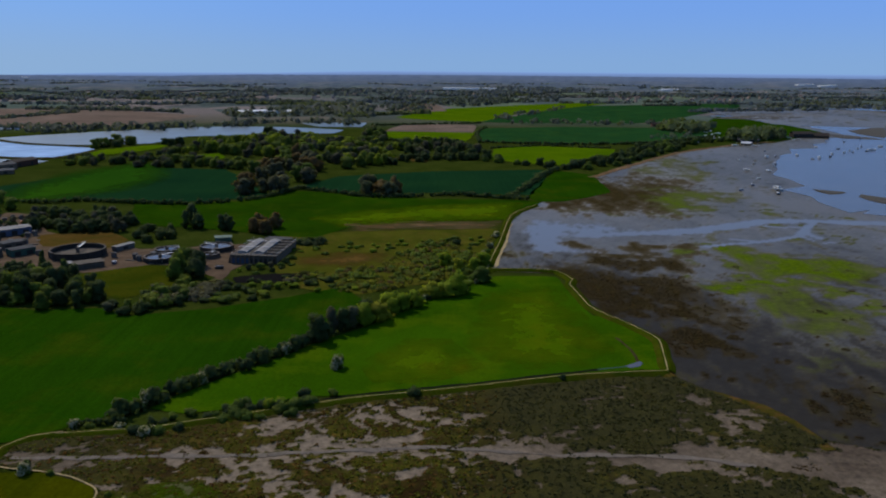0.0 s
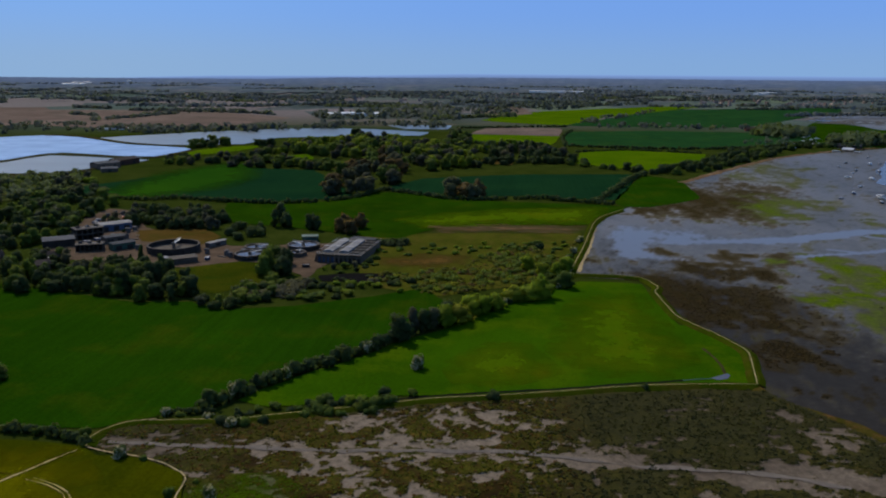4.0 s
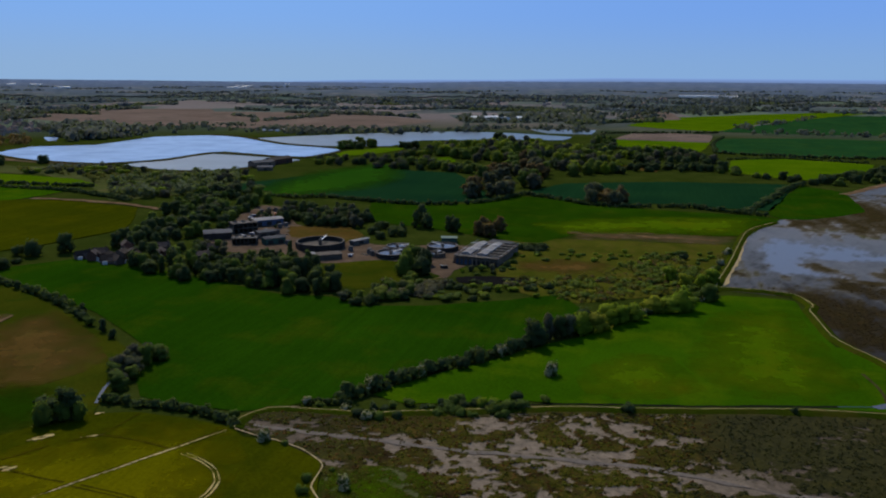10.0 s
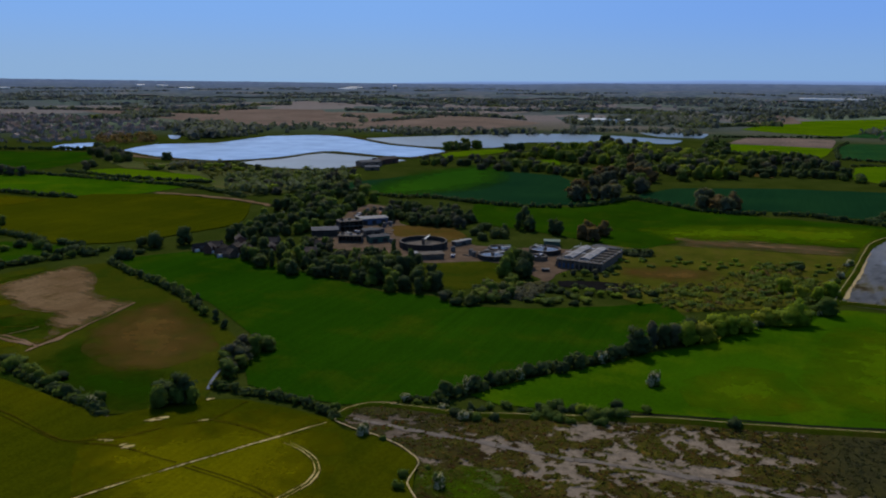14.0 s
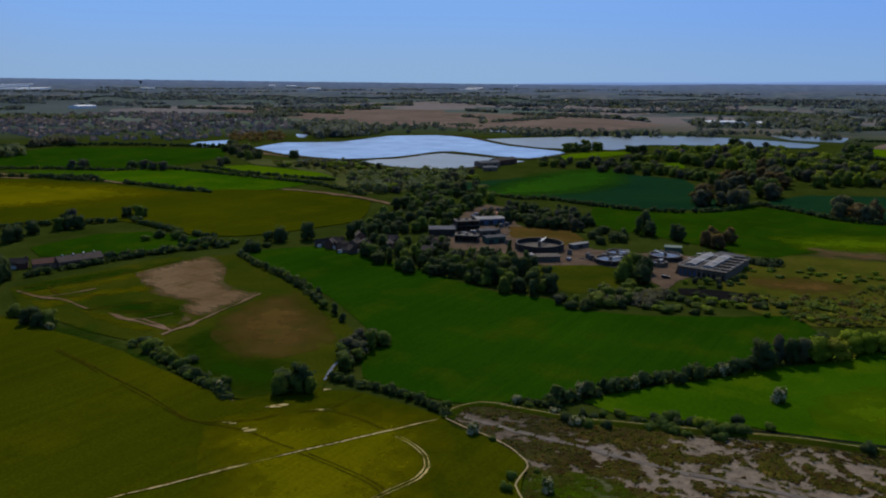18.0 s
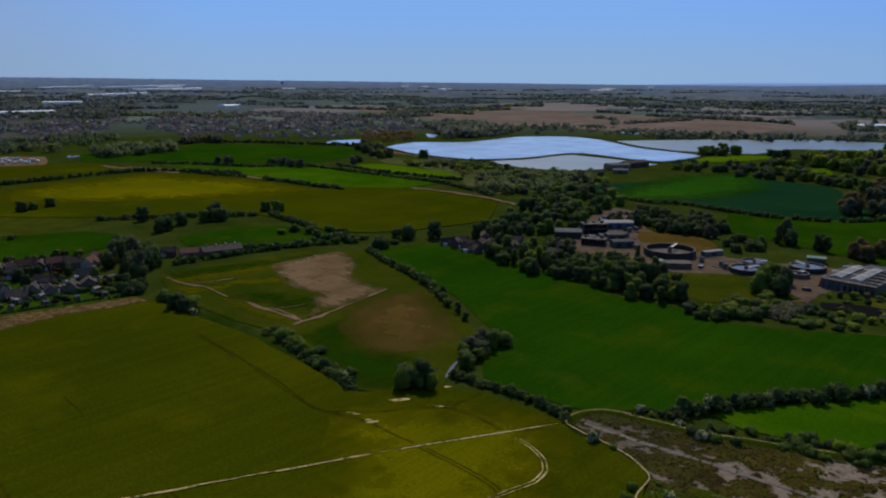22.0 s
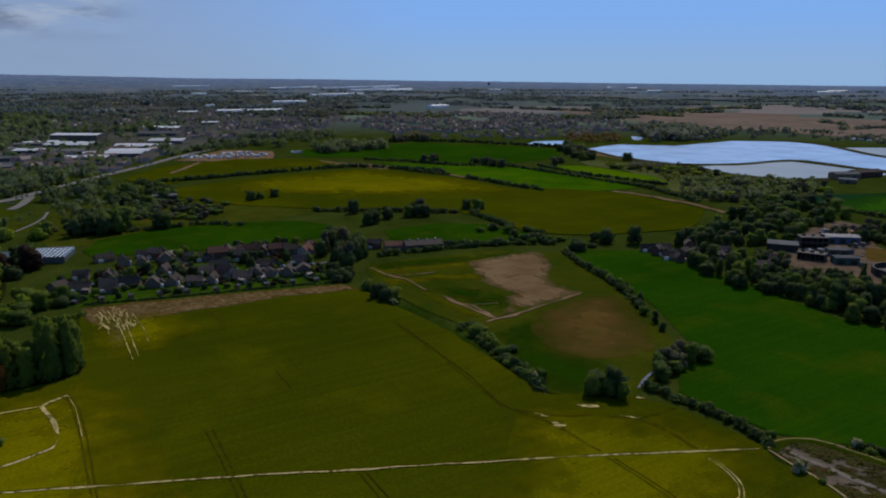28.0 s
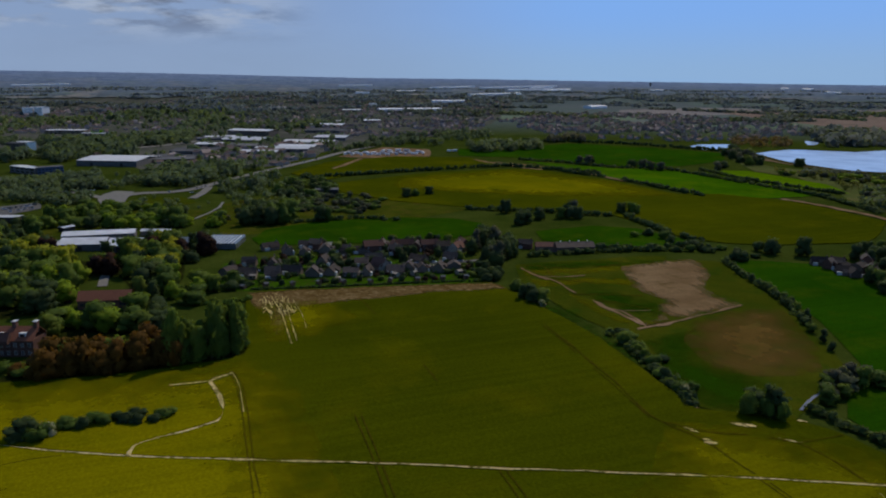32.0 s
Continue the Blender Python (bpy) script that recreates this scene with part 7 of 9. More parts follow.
def frame_building(a, b, dep, h, bays, label):
    """An open works building: slabs on columns, a dark back wall, a rail and gear on the roof."""
    (xa, ya), (xb, yb) = a, b
    w = math.hypot(xb - xa, yb - ya)
    mx, my = (xa + xb) / 2, (ya + yb) / 2
    u = math.atan2(yb - ya, xb - xa)
    if -math.sin(u) * mx + math.cos(u) * my < 0:
        u += math.pi
    root = new("works_building")
    root.matrix_basis = pose(mx, my, 0.2, 0, 0, math.degrees(u))
    for z in ([h / 2, h] if h > 6 else [h]):
        part("slab", boxbm([(-w / 2 - 0.3, w / 2 + 0.3, -0.3, dep, z - 0.35, z)]), M_concrete, root, "stained concrete slab")
    part("wall", boxbm([(-w / 2, w / 2, dep - 0.4, dep - 0.1, -0.2, h - 0.35), (-w / 2, -w / 2 + 0.3, 0.6, dep - 0.4, -0.2, h - 0.35), (w / 2 - 0.3, w / 2, 0.6, dep - 0.4, -0.2, h - 0.35)]), M_darkwall, root)
    for k in range(bays + 1):
        x = -w / 2 + 0.3 + k * (w - 0.6) / bays
        part("column", boxbm([(x - 0.25, x + 0.25, 0, 0.5, -0.2, h - 0.35)]), M_concrete, root, "concrete column")
    part("handrail", boxbm([(-w / 2, w / 2, -0.1, 0.0, h + 0.95, h + 1.03)] + [(-w / 2 + k * w / 8 - 0.04, -w / 2 + k * w / 8 + 0.04, -0.1, 0, h, h + 0.95) for k in range(9)]), M_rail, root, "steel handrail")
    for k in range(3):
        x = -w / 2 + w * (k + 0.5) / 3
        part("roof_unit", boxbm([(x - 1.2, x + 1.0, dep * 0.4, dep * 0.4 + 1.8, h, h + 1.3)]), M_cladding if k % 2 else M_darkwall, root, "grey plant box on the roof")
    tagged(root, label + " at the works", "building", "sheds")


def put_shed(a, b, dep, h, wl_, rf_, lab, rg, bays, doors, wins):
    """A shed of the kind that its label tells."""
    nmk = "glasshouse" if "glass" in lab else "tower_block" if "tower" in lab else "farm_building" if "farm" in lab or "barn" in lab else "works_building" if "works" in lab else "industrial_unit"
    lab = lab if len(lab.split()) > 3 else lab + (" on the works site" if "works" in lab else " among trees" if "nursery" in lab else " on the industrial estate" if nmk == "industrial_unit" and b[0] < -300 else " near the water")
    if nmk == "industrial_unit" and math.hypot(*a) > 950 and wins == 0 and dep < 40:
        dep, h, rg = dep * 2.0, h * 0.75, rg * 1.6
    ob = shed(a, b, dep, h, wl_, rf_, lab, nmk, rg, bays, doors, wins)
    if "barn" in lab:
        for x in (-9, -3, 3, 9):
            v_ = part("roof_vent", boxbm([(x - 0.25, x + 0.25, dep / 2 - 0.25, dep / 2 + 0.25, h + rg - 0.3, h + rg + 0.8)]), M_frame, ob, "small white roof vent")
            part("cowl", boxbm([(x - 0.38, x + 0.38, dep / 2 - 0.38, dep / 2 + 0.38, h + rg + 0.8, h + rg + 1.0)]), M_frame, v_)


put_shed(*[(-1071, -62), (-1034, 7)], 34, 9, M_cladding, M_whiteroof, "large warehouse with pale ridged roof", 1.5, 1, 2, 0)
put_shed(*[(-990, -98), (-1000, -72)], 14, 7.5, M_bluewall, M_greyroof, "office block with bright blue cladding", 0.4, 1, 0, 7)
put_shed(*[(-1027, -130), (-989, -101)], 14, 7, M_cladding, M_whiteroof, "grey office wing with flat pale roof", 0.4, 1, 0, 5)
put_shed(*[(-1376, 146), (-1333, 205)], 26, 6, M_cladding, M_whiteroof, "pale-roofed industrial unit", 1.5, 2, 3, 0)
put_shed(*[(-1473, 169), (-1424, 234)], 40, 13, M_concrete, M_whiteroof, "tall grey factory hall", 2.0, 1, 2, 0)
put_shed(*[(-1292, 96), (-1268, 136)], 16, 6, M_cladding, M_whiteroof, "white-roofed industrial unit", 1.2, 1, 2, 0)
put_shed(*[(-1259, 131), (-1232, 181)], 18, 6, M_cladding, M_greyroof, "grey-roofed industrial unit", 1.2, 1, 3, 0)
put_shed(*[(-1183, 53), (-1162, 114)], 26, 6, M_cladding, M_greyroof, "grey-roofed industrial unit", 1.2, 2, 3, 0)
put_shed(*[(-1073, 11), (-1064, 78)], 26, 6, M_darkwall, M_greyroof, "dark-walled industrial unit with grey roof", 1.2, 2, 4, 0)
put_shed(*[(-1147, 133), (-1118, 193)], 16, 6, M_darkwall, M_whiteroof, "long white-roofed industrial unit", 1.2, 1, 4, 0)
put_shed(*[(-1082, 134), (-1060, 176)], 12, 5, M_brickpale, M_greyroof, "low brick industrial unit", 1.0, 1, 3, 0)
put_shed(*[(-1171, 193), (-1144, 244)], 34, 7, M_cladding, M_whiteroof, "bright white-roofed warehouse", 1.5, 2, 3, 0)
put_shed(*[(-1279, 231), (-1243, 306)], 26, 7, M_cladding, M_whiteroof, "long bright white-roofed warehouse", 1.5, 1, 4, 0)
put_shed(*[(-1363, 301), (-1334, 351)], 28, 7, M_cladding, M_whiteroof, "pale-roofed warehouse", 1.5, 1, 2, 0)
put_shed(*[(-1543, 324), (-1505, 394)], 26, 7, M_cladding, M_greyroof, "grey-roofed warehouse", 1.5, 1, 2, 0)
put_shed(*[(-1706, 379), (-1670, 431)], 26, 7, M_cladding, M_whiteroof, "pale-roofed warehouse", 1.5, 1, 2, 0)
put_shed(*[(-957, 38), (-946, 53)], 10, 4, M_brickpale, M_whiteroof, "small pale-roofed workshop", 0.8, 1, 1, 0)
put_shed(*[(-1413, 110), (-1410, 196)], 14, 5, M_cladding, M_greyroof, "low grey industrial unit", 1.0, 1, 3, 0)
put_shed(*[(-1662, -146), (-1640, -77)], 26, 7, M_stucco, M_whiteroof, "long grey school building", 0.6, 1, 0, 9)
put_shed(*[(-1581, -79), (-1555, -40)], 12, 6, M_white_paint_dull, M_whiteroof, "white school wing", 0.6, 1, 0, 3)
put_shed(*[(-2425, -262), (-2396, -233)], 24, 22, M_white_paint, M_whiteroof, "tall white tower block", 0.5, 1, 0, 8)
put_shed(*[(-2392, -229), (-2372, -208)], 24, 24, M_white_paint, M_whiteroof, "taller white tower block with dark windows", 0.5, 1, 0, 8)
put_shed(*[(-1327, -169), (-1306, -151)], 14, 11, M_concrete, M_greyroof, "grey flat block", 0.4, 1, 0, 4)
put_shed(*[(-1332, -156), (-1311, -140)], 14, 12, M_white_paint, M_whiteroof, "white flat block with window bands", 0.4, 1, 0, 3)
put_shed(*[(-548, -49), (-541, -21)], 20, 4.2, M_cladding, M_whiteroof, "white plastic-roofed nursery glasshouse", 1.6, 2, 1, 0)
put_shed(*[(-534, -21), (-527, -1)], 22, 4.4, M_cladding, M_whiteroof, "white nursery glasshouse", 1.8, 2, 1, 0)
put_shed(*[(-577, -47), (-572, -1)], 16, 4.2, M_cladding, M_whiteroof, "long pale nursery glasshouse", 1.6, 1, 0, 0)
put_shed(*[(-539, 15), (-531, 35)], 12, 3.5, M_cladding, M_glassroof, "small glazed nursery house", 1.2, 2, 1, 0)
put_shed(*[(-583, 3), (-576, 22)], 8, 3.2, M_stucco, M_whiteroof, "low white nursery shed", 0.8, 1, 1, 0)
put_shed(*[(-675, -108), (-665, -83)], 10, 4.5, M_darkwall, M_whiteroof, "white-roofed filling station canopy building", 0.4, 1, 3, 0)
put_shed(*[(-615, -48), (-621, -41)], 6, 3, M_darkwall, M_whiteroof, "small pale-roofed shed among trees", 0.6, 1, 1, 0)
put_shed(*[(-430, 252), (-423, 276)], 11, 3.6, M_brickpale, M_tile, "long low barn with brown-grey roof", 2.4, 1, 4, 0)
put_shed(*[(-438, 241), (-433, 253)], 9, 3.4, M_brickpale, M_redtile, "red-roofed brick outbuilding", 2.0, 1, 1, 0)
put_shed(*[(-297, 509), (-282, 525)], 12, 4.5, M_bluewall, M_paleroof, "long works shed with pale roof", 0.8, 1, 3, 0)
frame_building(*[(-298, 481), (-286, 494)], 11, 7.2, 5, "two-storey concrete frame with dark open bays")
frame_building(*[(-280, 449), (-265, 455)], 9, 4.4, 6, "low concrete frame with dark open bays")
put_shed(*[(-258, 455), (-249, 466)], 8, 4, M_greenwall, M_greyroof, "green-clad works building", 0.5, 1, 2, 0)
put_shed(*[(-305, 455), (-290, 466)], 14, 4.5, M_darkwall, M_greyroof, "grey works building", 0.8, 1, 2, 0)
put_shed(*[(-273, 473), (-265, 483)], 8, 4, M_concrete, M_greyroof, "grey concrete works building", 0.4, 1, 2, 0)
put_shed(*[(-207, 425), (-194, 435)], 9, 3.0, M_concrete, M_concrete, "low concrete settling block", 0.1, 1, 0, 0)
put_shed(*[(-213, 425), (-209, 428)], 6, 3.4, M_concrete, M_paleroof, "small pale pump house", 0.4, 1, 1, 0)
put_shed(*[(-202, 472), (-196, 485)], 4, 2.8, M_cladding, M_paleroof, "grey control kiosk", 0.3, 1, 1, 0)
put_shed(*[(-149, 500), (-139, 503)], 7, 3.0, M_greenwall, M_greenwall, "green container building", 0.2, 1, 0, 0)
put_shed(*[(617, 1386), (653, 1390)], 14, 7, M_darkwall, M_tile, "dark red quayside inn", 4.0, 1, 0, 6)
put_shed(*[(653, 1390), (677, 1380)], 12, 5, M_darkwall, M_tile, "dark quayside boathouse", 3.0, 1, 2, 0)
put_shed(*[(468, 1236), (481, 1228)], 9, 4, M_stucco, M_whiteroof, "white boatyard shed", 1.5, 1, 1, 0)
put_shed(*[(436, 1647), (464, 1650)], 10, 5, M_brick, M_tile, "brick farmhouse by the quay", 3.0, 1, 0, 3)
put_shed(*[(485, 1287), (519, 1290)], 10, 5, M_darkwall, M_greyroof, "grey boatyard building", 2.0, 1, 2, 0)
put_shed(*[(-488, 842), (-474, 867)], 16, 6, M_brickpale, M_greyroof, "grey-roofed lakeside farm building", 2.0, 1, 2, 0)
put_shed(*[(-483, 876), (-475, 915)], 14, 6, M_brick, M_tile, "brown-roofed lakeside farm building", 2.5, 1, 2, 0)
put_shed(*[(-470, 818), (-456, 828)], 10, 4, M_stucco, M_greyroof, "pale lakeside farm shed", 1.5, 1, 1, 0)
put_shed(*[(-1420, 126), (-1425, 190)], 18, 6, M_cladding, M_whiteroof, "pale-roofed trade unit on the estate", 1.0, 1, 3, 0)
put_shed(*[(-1733, 356), (-1726, 378)], 18, 6, M_cladding, M_whiteroof, "small pale-roofed trade unit", 1.0, 1, 1, 0)
put_shed(*[(-1843, 422), (-1829, 470)], 20, 6, M_cladding, M_whiteroof, "pale-roofed depot at the town edge", 1.0, 1, 2, 0)
put_shed(*[(-1834, 530), (-1822, 570)], 20, 7, M_brickpale, M_whiteroof, "buff brick depot with pale roof", 1.0, 1, 2, 0)
put_shed(*[(-2391, 624), (-2376, 678)], 30, 8, M_cladding, M_whiteroof, "long pale-roofed store in town", 1.0, 1, 2, 0)
put_shed(*[(-2703, 802), (-2697, 827)], 40, 14, M_white_paint, M_whiteroof, "white commercial block in town", 0.5, 1, 0, 3)
put_shed(*[(-2516, 311), (-2496, 385)], 30, 9, M_cladding, M_whiteroof, "long pale roof among town houses", 1.0, 1, 2, 0)
put_shed(*[(-2612, 422), (-2596, 483)], 30, 9, M_cladding, M_whiteroof, "pale retail shed among town houses", 1.0, 1, 2, 0)
put_shed(*[(-2555, 475), (-2536, 544)], 14, 8, M_bluewall, M_greyroof, "blue-clad store at the town edge", 0.5, 1, 2, 0)
put_shed(*[(-1113, -1), (-1118, 49)], 14, 5, M_darkwall, M_greyroof, "dark low yard building", 0.8, 1, 3, 0)
put_shed(*[(-1195, 175), (-1188, 196)], 14, 6, M_cladding, M_whiteroof, "white-roofed trade counter unit", 0.8, 1, 1, 0)
put_shed(*[(-734, 163), (-730, 184)], 10, 4, M_darkwall, M_greyroof, "low dark farm shed on rough ground", 1.2, 1, 1, 0)


def striped_glasshouse(a, b, depth):
    """Glasshouse of many narrow ridges running away from the near side."""
    (xa, ya), (xb, yb) = a, b
    w = math.hypot(xb - xa, yb - ya)
    root = new("glasshouse")
    root.matrix_basis = pose((xa + xb) / 2, (ya + yb) / 2, 0.2, 0, 0, math.degrees(math.atan2(yb - ya, xb - xa)) + (180 if xb > xa else 0) * 0)
    n = 9
    for k in range(n):
        x = -w / 2 + w * k / n
        bm = prism(0, depth, 0, w / n, 0, 3.4, 1.1)
        bmesh.ops.rotate(bm, verts=bm.verts, cent=(0, 0, 0), matrix=Matrix.Rotation(math.pi / 2, 3, 'Z'))
        bmesh.ops.translate(bm, verts=bm.verts, vec=(x + w / n, 0, 0))
        part("bay", bm, M_glassroof, root, "glazed ridge bay")
        part("gutter", boxbm([(x - 0.25, x + 0.25, 0, depth, 3.3, 3.75)]), M_frame, root, "white gutter")
    tagged(root, "glasshouse with white gutters between narrow bays", "glasshouse")


ga, gb = [(-514, 60), (-522, 39)]
striped_glasshouse(gb, ga, 28) if (gb[0] - ga[0]) < 0 else striped_glasshouse(ga, gb, 28)

def mansion():
    (xa, ya), (xb, yb) = [(-347.2, -63.5), (-338.9, -41.9)]
    w = math.hypot(xb - xa, yb - ya)
    root = new("mansion")
    root.matrix_basis = pose((xa + xb) / 2, (ya + yb) / 2, 0, 0, 0, math.degrees(math.atan2(ya - yb, xa - xb)) + 180)
    h = 7.0
    part("wall", boxbm([(-w / 2, w / 2, 0, 11, -0.2, h)]), M_brick, root)
    part("roof", prism(-w / 2 - 0.4, w / 2 + 0.4, 0, 11, 0, h, 4.2, 0.2), M_warmtile, root, "red tiled pitched roof")
    part("gable", prism(-2.6, 2.6, -2.6, 2.6, h - 1, h + 0.4, 3.0), M_brick, root, "brick gable")
    part("cornice", boxbm([(-w / 2 - 0.2, w / 2 + 0.2, -0.2, 0, h - 0.35, h)]), M_frame, root, "white stone cornice")
    for k in range(8):
        x = -w / 2 + 1.6 + k * (w - 3.2) / 7
        for z in (0.9, 4.1):
            window(root, x, -0.02, z, 1.25, 1.8, -1)
    for x in (-w * 0.1, w * 0.3):
        d = part("dormer", boxbm([(x - 1.3, x + 1.3, 1.2, 4.5, h + 0.8, h + 2.6)]), M_frame, root, "white flat-roofed dormer")
        part("pane", boxbm([(x - 1.0, x + 1.0, 1.12, 1.2, h + 1.1, h + 2.2)]), M_pane, d, "dark dormer glass")
    for x in (-w / 2 + 0.8, w / 2 - 0.8, 0.1 * w):
        c = part("chimney", boxbm([(x - 0.7, x + 0.7, 4.5, 6.5, h + 2, h + 6.4)]), M_brick, root, "tall brick chimney")
        part("cap", boxbm([(x - 0.85, x + 0.85, 4.35, 6.65, h + 6.4, h + 6.7)]), M_frame, c, "pale chimney cap")
    part("door", boxbm([(-0.7, 0.7, -0.1, 0, 0, 2.4)]), M_door, root, "dark panelled door")
    tagged(root, "large red brick mansion with white sash windows", "house")


mansion()
for (a, b), lab in (([(-404, -29), (-398.4, -5.2)], "long red-roofed garden house among trees"), ([(-419, -41), (-418, -33)], "small red-roofed lodge among trees")):
    shed(a, b, 9, 4.2, M_brick, M_warmtile, lab, "house", 3.6, 1, 1, 4)


# ---- treatment works ----
def disc_bm(r0, r1, z0, z1, seg=40):
    """Ring wall from radius r0 to r1, or a disc where r0 is 0."""
    bm = bmesh.new()
    rows = []
    prof = [(r1, z0), (r1, z1), (r0, z1), (r0, z0)] if r0 else [(r1, z0), (r1, z1)]
    for r, z in prof:
        rows.append([bm.verts.new((r * math.cos(2 * math.pi * k / seg), r * math.sin(2 * math.pi * k / seg), z)) for k in range(seg)])
    for i in range(len(rows) - 1):
        for k in range(seg):
            bm.faces.new([rows[i][k], rows[i][(k + 1) % seg], rows[i + 1][(k + 1) % seg], rows[i + 1][k]])
    if not r0:
        bm.faces.new(rows[-1])
    return bm


def tank(a, b, h, full, wallmat, label, turn=20):
    cx, cy = (a[0] + b[0]) / 2, (a[1] + b[1]) / 2
    R = math.hypot(a[0] - b[0], a[1] - b[1]) / 2
    root = new("settling_tank")
    root.matrix_basis = pose(cx, cy, 0.2, 0, 0, turn)
    part("wall", disc_bm(R - 0.5, R, 0, h), wallmat, root, "round tank wall")
    part("rim", disc_bm(R - 0.9, R + 0.15, h, h + 0.25), M_concrete, root, "concrete rim walkway")
    lvl = h - 0.5 if full else h * 0.35
    part("water" if full else "floor", disc_bm(0, R - 0.5, lvl - 0.3, lvl), M_tankwater if full else M_concrete, root, "still tank water" if full else "drained tank floor")
    part("centre_column", disc_bm(0, 1.1, 0.2, h + 0.9, 14), M_concrete, root)
    br = part("bridge", boxbm([(0, R, -0.6, 0.6, h + 0.3, h + 0.5)]), M_rail, root, "steel scraper bridge")
    for s in (-0.6, 0.6):
        part("handrail", boxbm([(0, R, s - 0.04, s + 0.04, h + 1.35, h + 1.45), (0.4, 0.5, s - 0.04, s + 0.04, h + 0.5, h + 1.35), (R / 2, R / 2 + 0.1, s - 0.04, s + 0.04, h + 0.5, h + 1.35), (R - 0.2, R - 0.1, s - 0.04, s + 0.04, h + 0.5, h + 1.35)]), M_rail, br, "steel handrail")
    for k in range(10):
        t = 2 * math.pi * k / 10
        part("buttress", boxbm([(R * math.cos(t) - 0.3, R * math.cos(t) + 0.3, R * math.sin(t) - 0.3, R * math.sin(t) + 0.3, 0, h)]), wallmat, root)
    return tagged(root, label, "tank", "settling tanks")


tank(*[(-234, 452), (-208, 470)], 4.2, False, M_darkwall, "large round drained tank with dark wall", 100)
tank(*[(-175, 445), (-160, 456)], 2.6, True, M_darkwall, "round settling tank full of pale water", 60)
tank(*[(-177, 468), (-165, 477)], 2.2, True, M_concrete, "smaller round settling tank behind", 30)
tank(*[(-151, 475), (-134, 486)], 2.6, True, M_darkwall, "round settling tank with scraper bridge", 150)
tank(*[(-145, 457), (-136, 463)], 2.2, True, M_concrete, "small round settling tank near trees", 80)


def filter_house():
    """Raised concrete block: piers and blue doors along the front, a deck with two long pale roofs, open channels and rails."""
    root = new("filter_house")
    root.matrix_basis = pose(-110.5, 444.0, 0.2, 0, 0, -4.5)
    w, D, h = 28.0, 45.0, 5.0
    part("wall", boxbm([(-w / 2 + 0.5, w / 2 - 0.5, 0.9, D - 0.4, -0.2, h - 0.5)]), M_stucco, root, "stained pale concrete wall")
    part("deck", boxbm([(-w / 2, w / 2, 0, D, h - 0.5, h)]), M_concrete, root, "concrete deck")
    for k in range(11):
        x = -w / 2 + 0.4 + k * (w - 0.8) / 10
        part("pillar", boxbm([(x - 0.35, x + 0.35, 0.0, 0.9, -0.2, h - 0.5)]), M_brickpale if k < 6 else M_concrete, root, "pale concrete pier" if k < 6 else "concrete pier")
    for k in range(10):
        x = -w / 2 + 0.4 + (k + 0.5) * (w - 0.8) / 10
        part("door" if k < 4 else "opening", boxbm([(x - 0.8, x + 0.8, 0.82, 0.9, 0.0, 3.0 if k < 4 else 2.6)]), M_bluewall if k < 4 else M_darkwall, root, "blue steel door" if k < 4 else "dark opening between piers")
    for x in (-w * 0.30, w * 0.06):
        for y0, y1 in ((5.0, D - 5),):
            bm = prism(y0, y1, -2.9, 2.9, h, h + 0.9, 0.8)
            bmesh.ops.rotate(bm, verts=bm.verts, cent=(0, 0, 0), matrix=Matrix.Rotation(math.pi / 2, 3, 'Z'))
            bmesh.ops.translate(bm, verts=bm.verts, vec=(x, 0, 0))
            part("roof", bm, M_paleroof, root, "long pale ridged roof")
    for x0, x1 in ((-w / 2 + 0.6, -w * 0.42), (-w * 0.16, -w * 0.07), (w * 0.20, w * 0.29), (w * 0.33, w * 0.42)):
        part("channel", boxbm([(x0, x1, 3.0, D - 2, h, h + 0.06)]), M_darkwall, root, "dark open water channel")
    for k in range(6):
        y = 4 + k * 7.6
        part("basin_wall", boxbm([(w * 0.18, w * 0.5, y, y + 0.5, h + 0.06, h + 0.8)]), M_concrete, root)
    for y in (14.0, 30.0):
        part("walkway", boxbm([(-w / 2, w * 0.18, y, y + 0.9, h + 1.9, h + 2.0)]), M_rail, root, "steel cross walkway")
    for x in (-w / 2 + 0.1, w / 2 - 0.2):
        part("handrail", boxbm([(x, x + 0.08, 0.1, D - 0.1, h + 1.0, h + 1.08)] + [(x, x + 0.08, 0.1 + k * 4.4, 0.18 + k * 4.4, h, h + 1.0) for k in range(11)]), M_rail, root, "steel handrail")
    part("handrail", boxbm([(-w / 2, w / 2, 0.02, 0.1, h + 1.0, h + 1.08)] + [(-w / 2 + k * w / 12, -w / 2 + k * w / 12 + 0.08, 0.02, 0.1, h, h + 1.0) for k in range(13)]), M_rail, root, "steel handrail")
    part("stair", boxbm([(-w / 2 - 1.6, -w / 2 - 0.1, 1.0 + k * 0.5, 1.5 + k * 0.5, -0.2, 0.5 * (k + 1)) for k in range(9)]), M_concrete, root, "concrete stair up the side")
    tagged(root, "raised concrete filter house with two pale roofs", "building")


filter_house()
shed(*[(-103, 479), (-96, 505)], 20, 2.2, M_concrete, M_greyroof, "low concrete filter basin beside the filter house", "filter_basin", 0.1, 1, 0, 0)
sheet("yard", [(-297, 433), (-310, 485), (-337, 558), (-342, 601), (-312, 593), (-274, 530), (-219, 498), (-190, 480), (-168, 483), (-146, 494), (-107, 497), (-113, 452), (-119, 429), (-119, 409), (-138, 426), (-168, 433), (-199, 420), (-235, 429), (-270, 430)], 0.16, M_yard, "brown gravel yard of the treatment works", "yard")
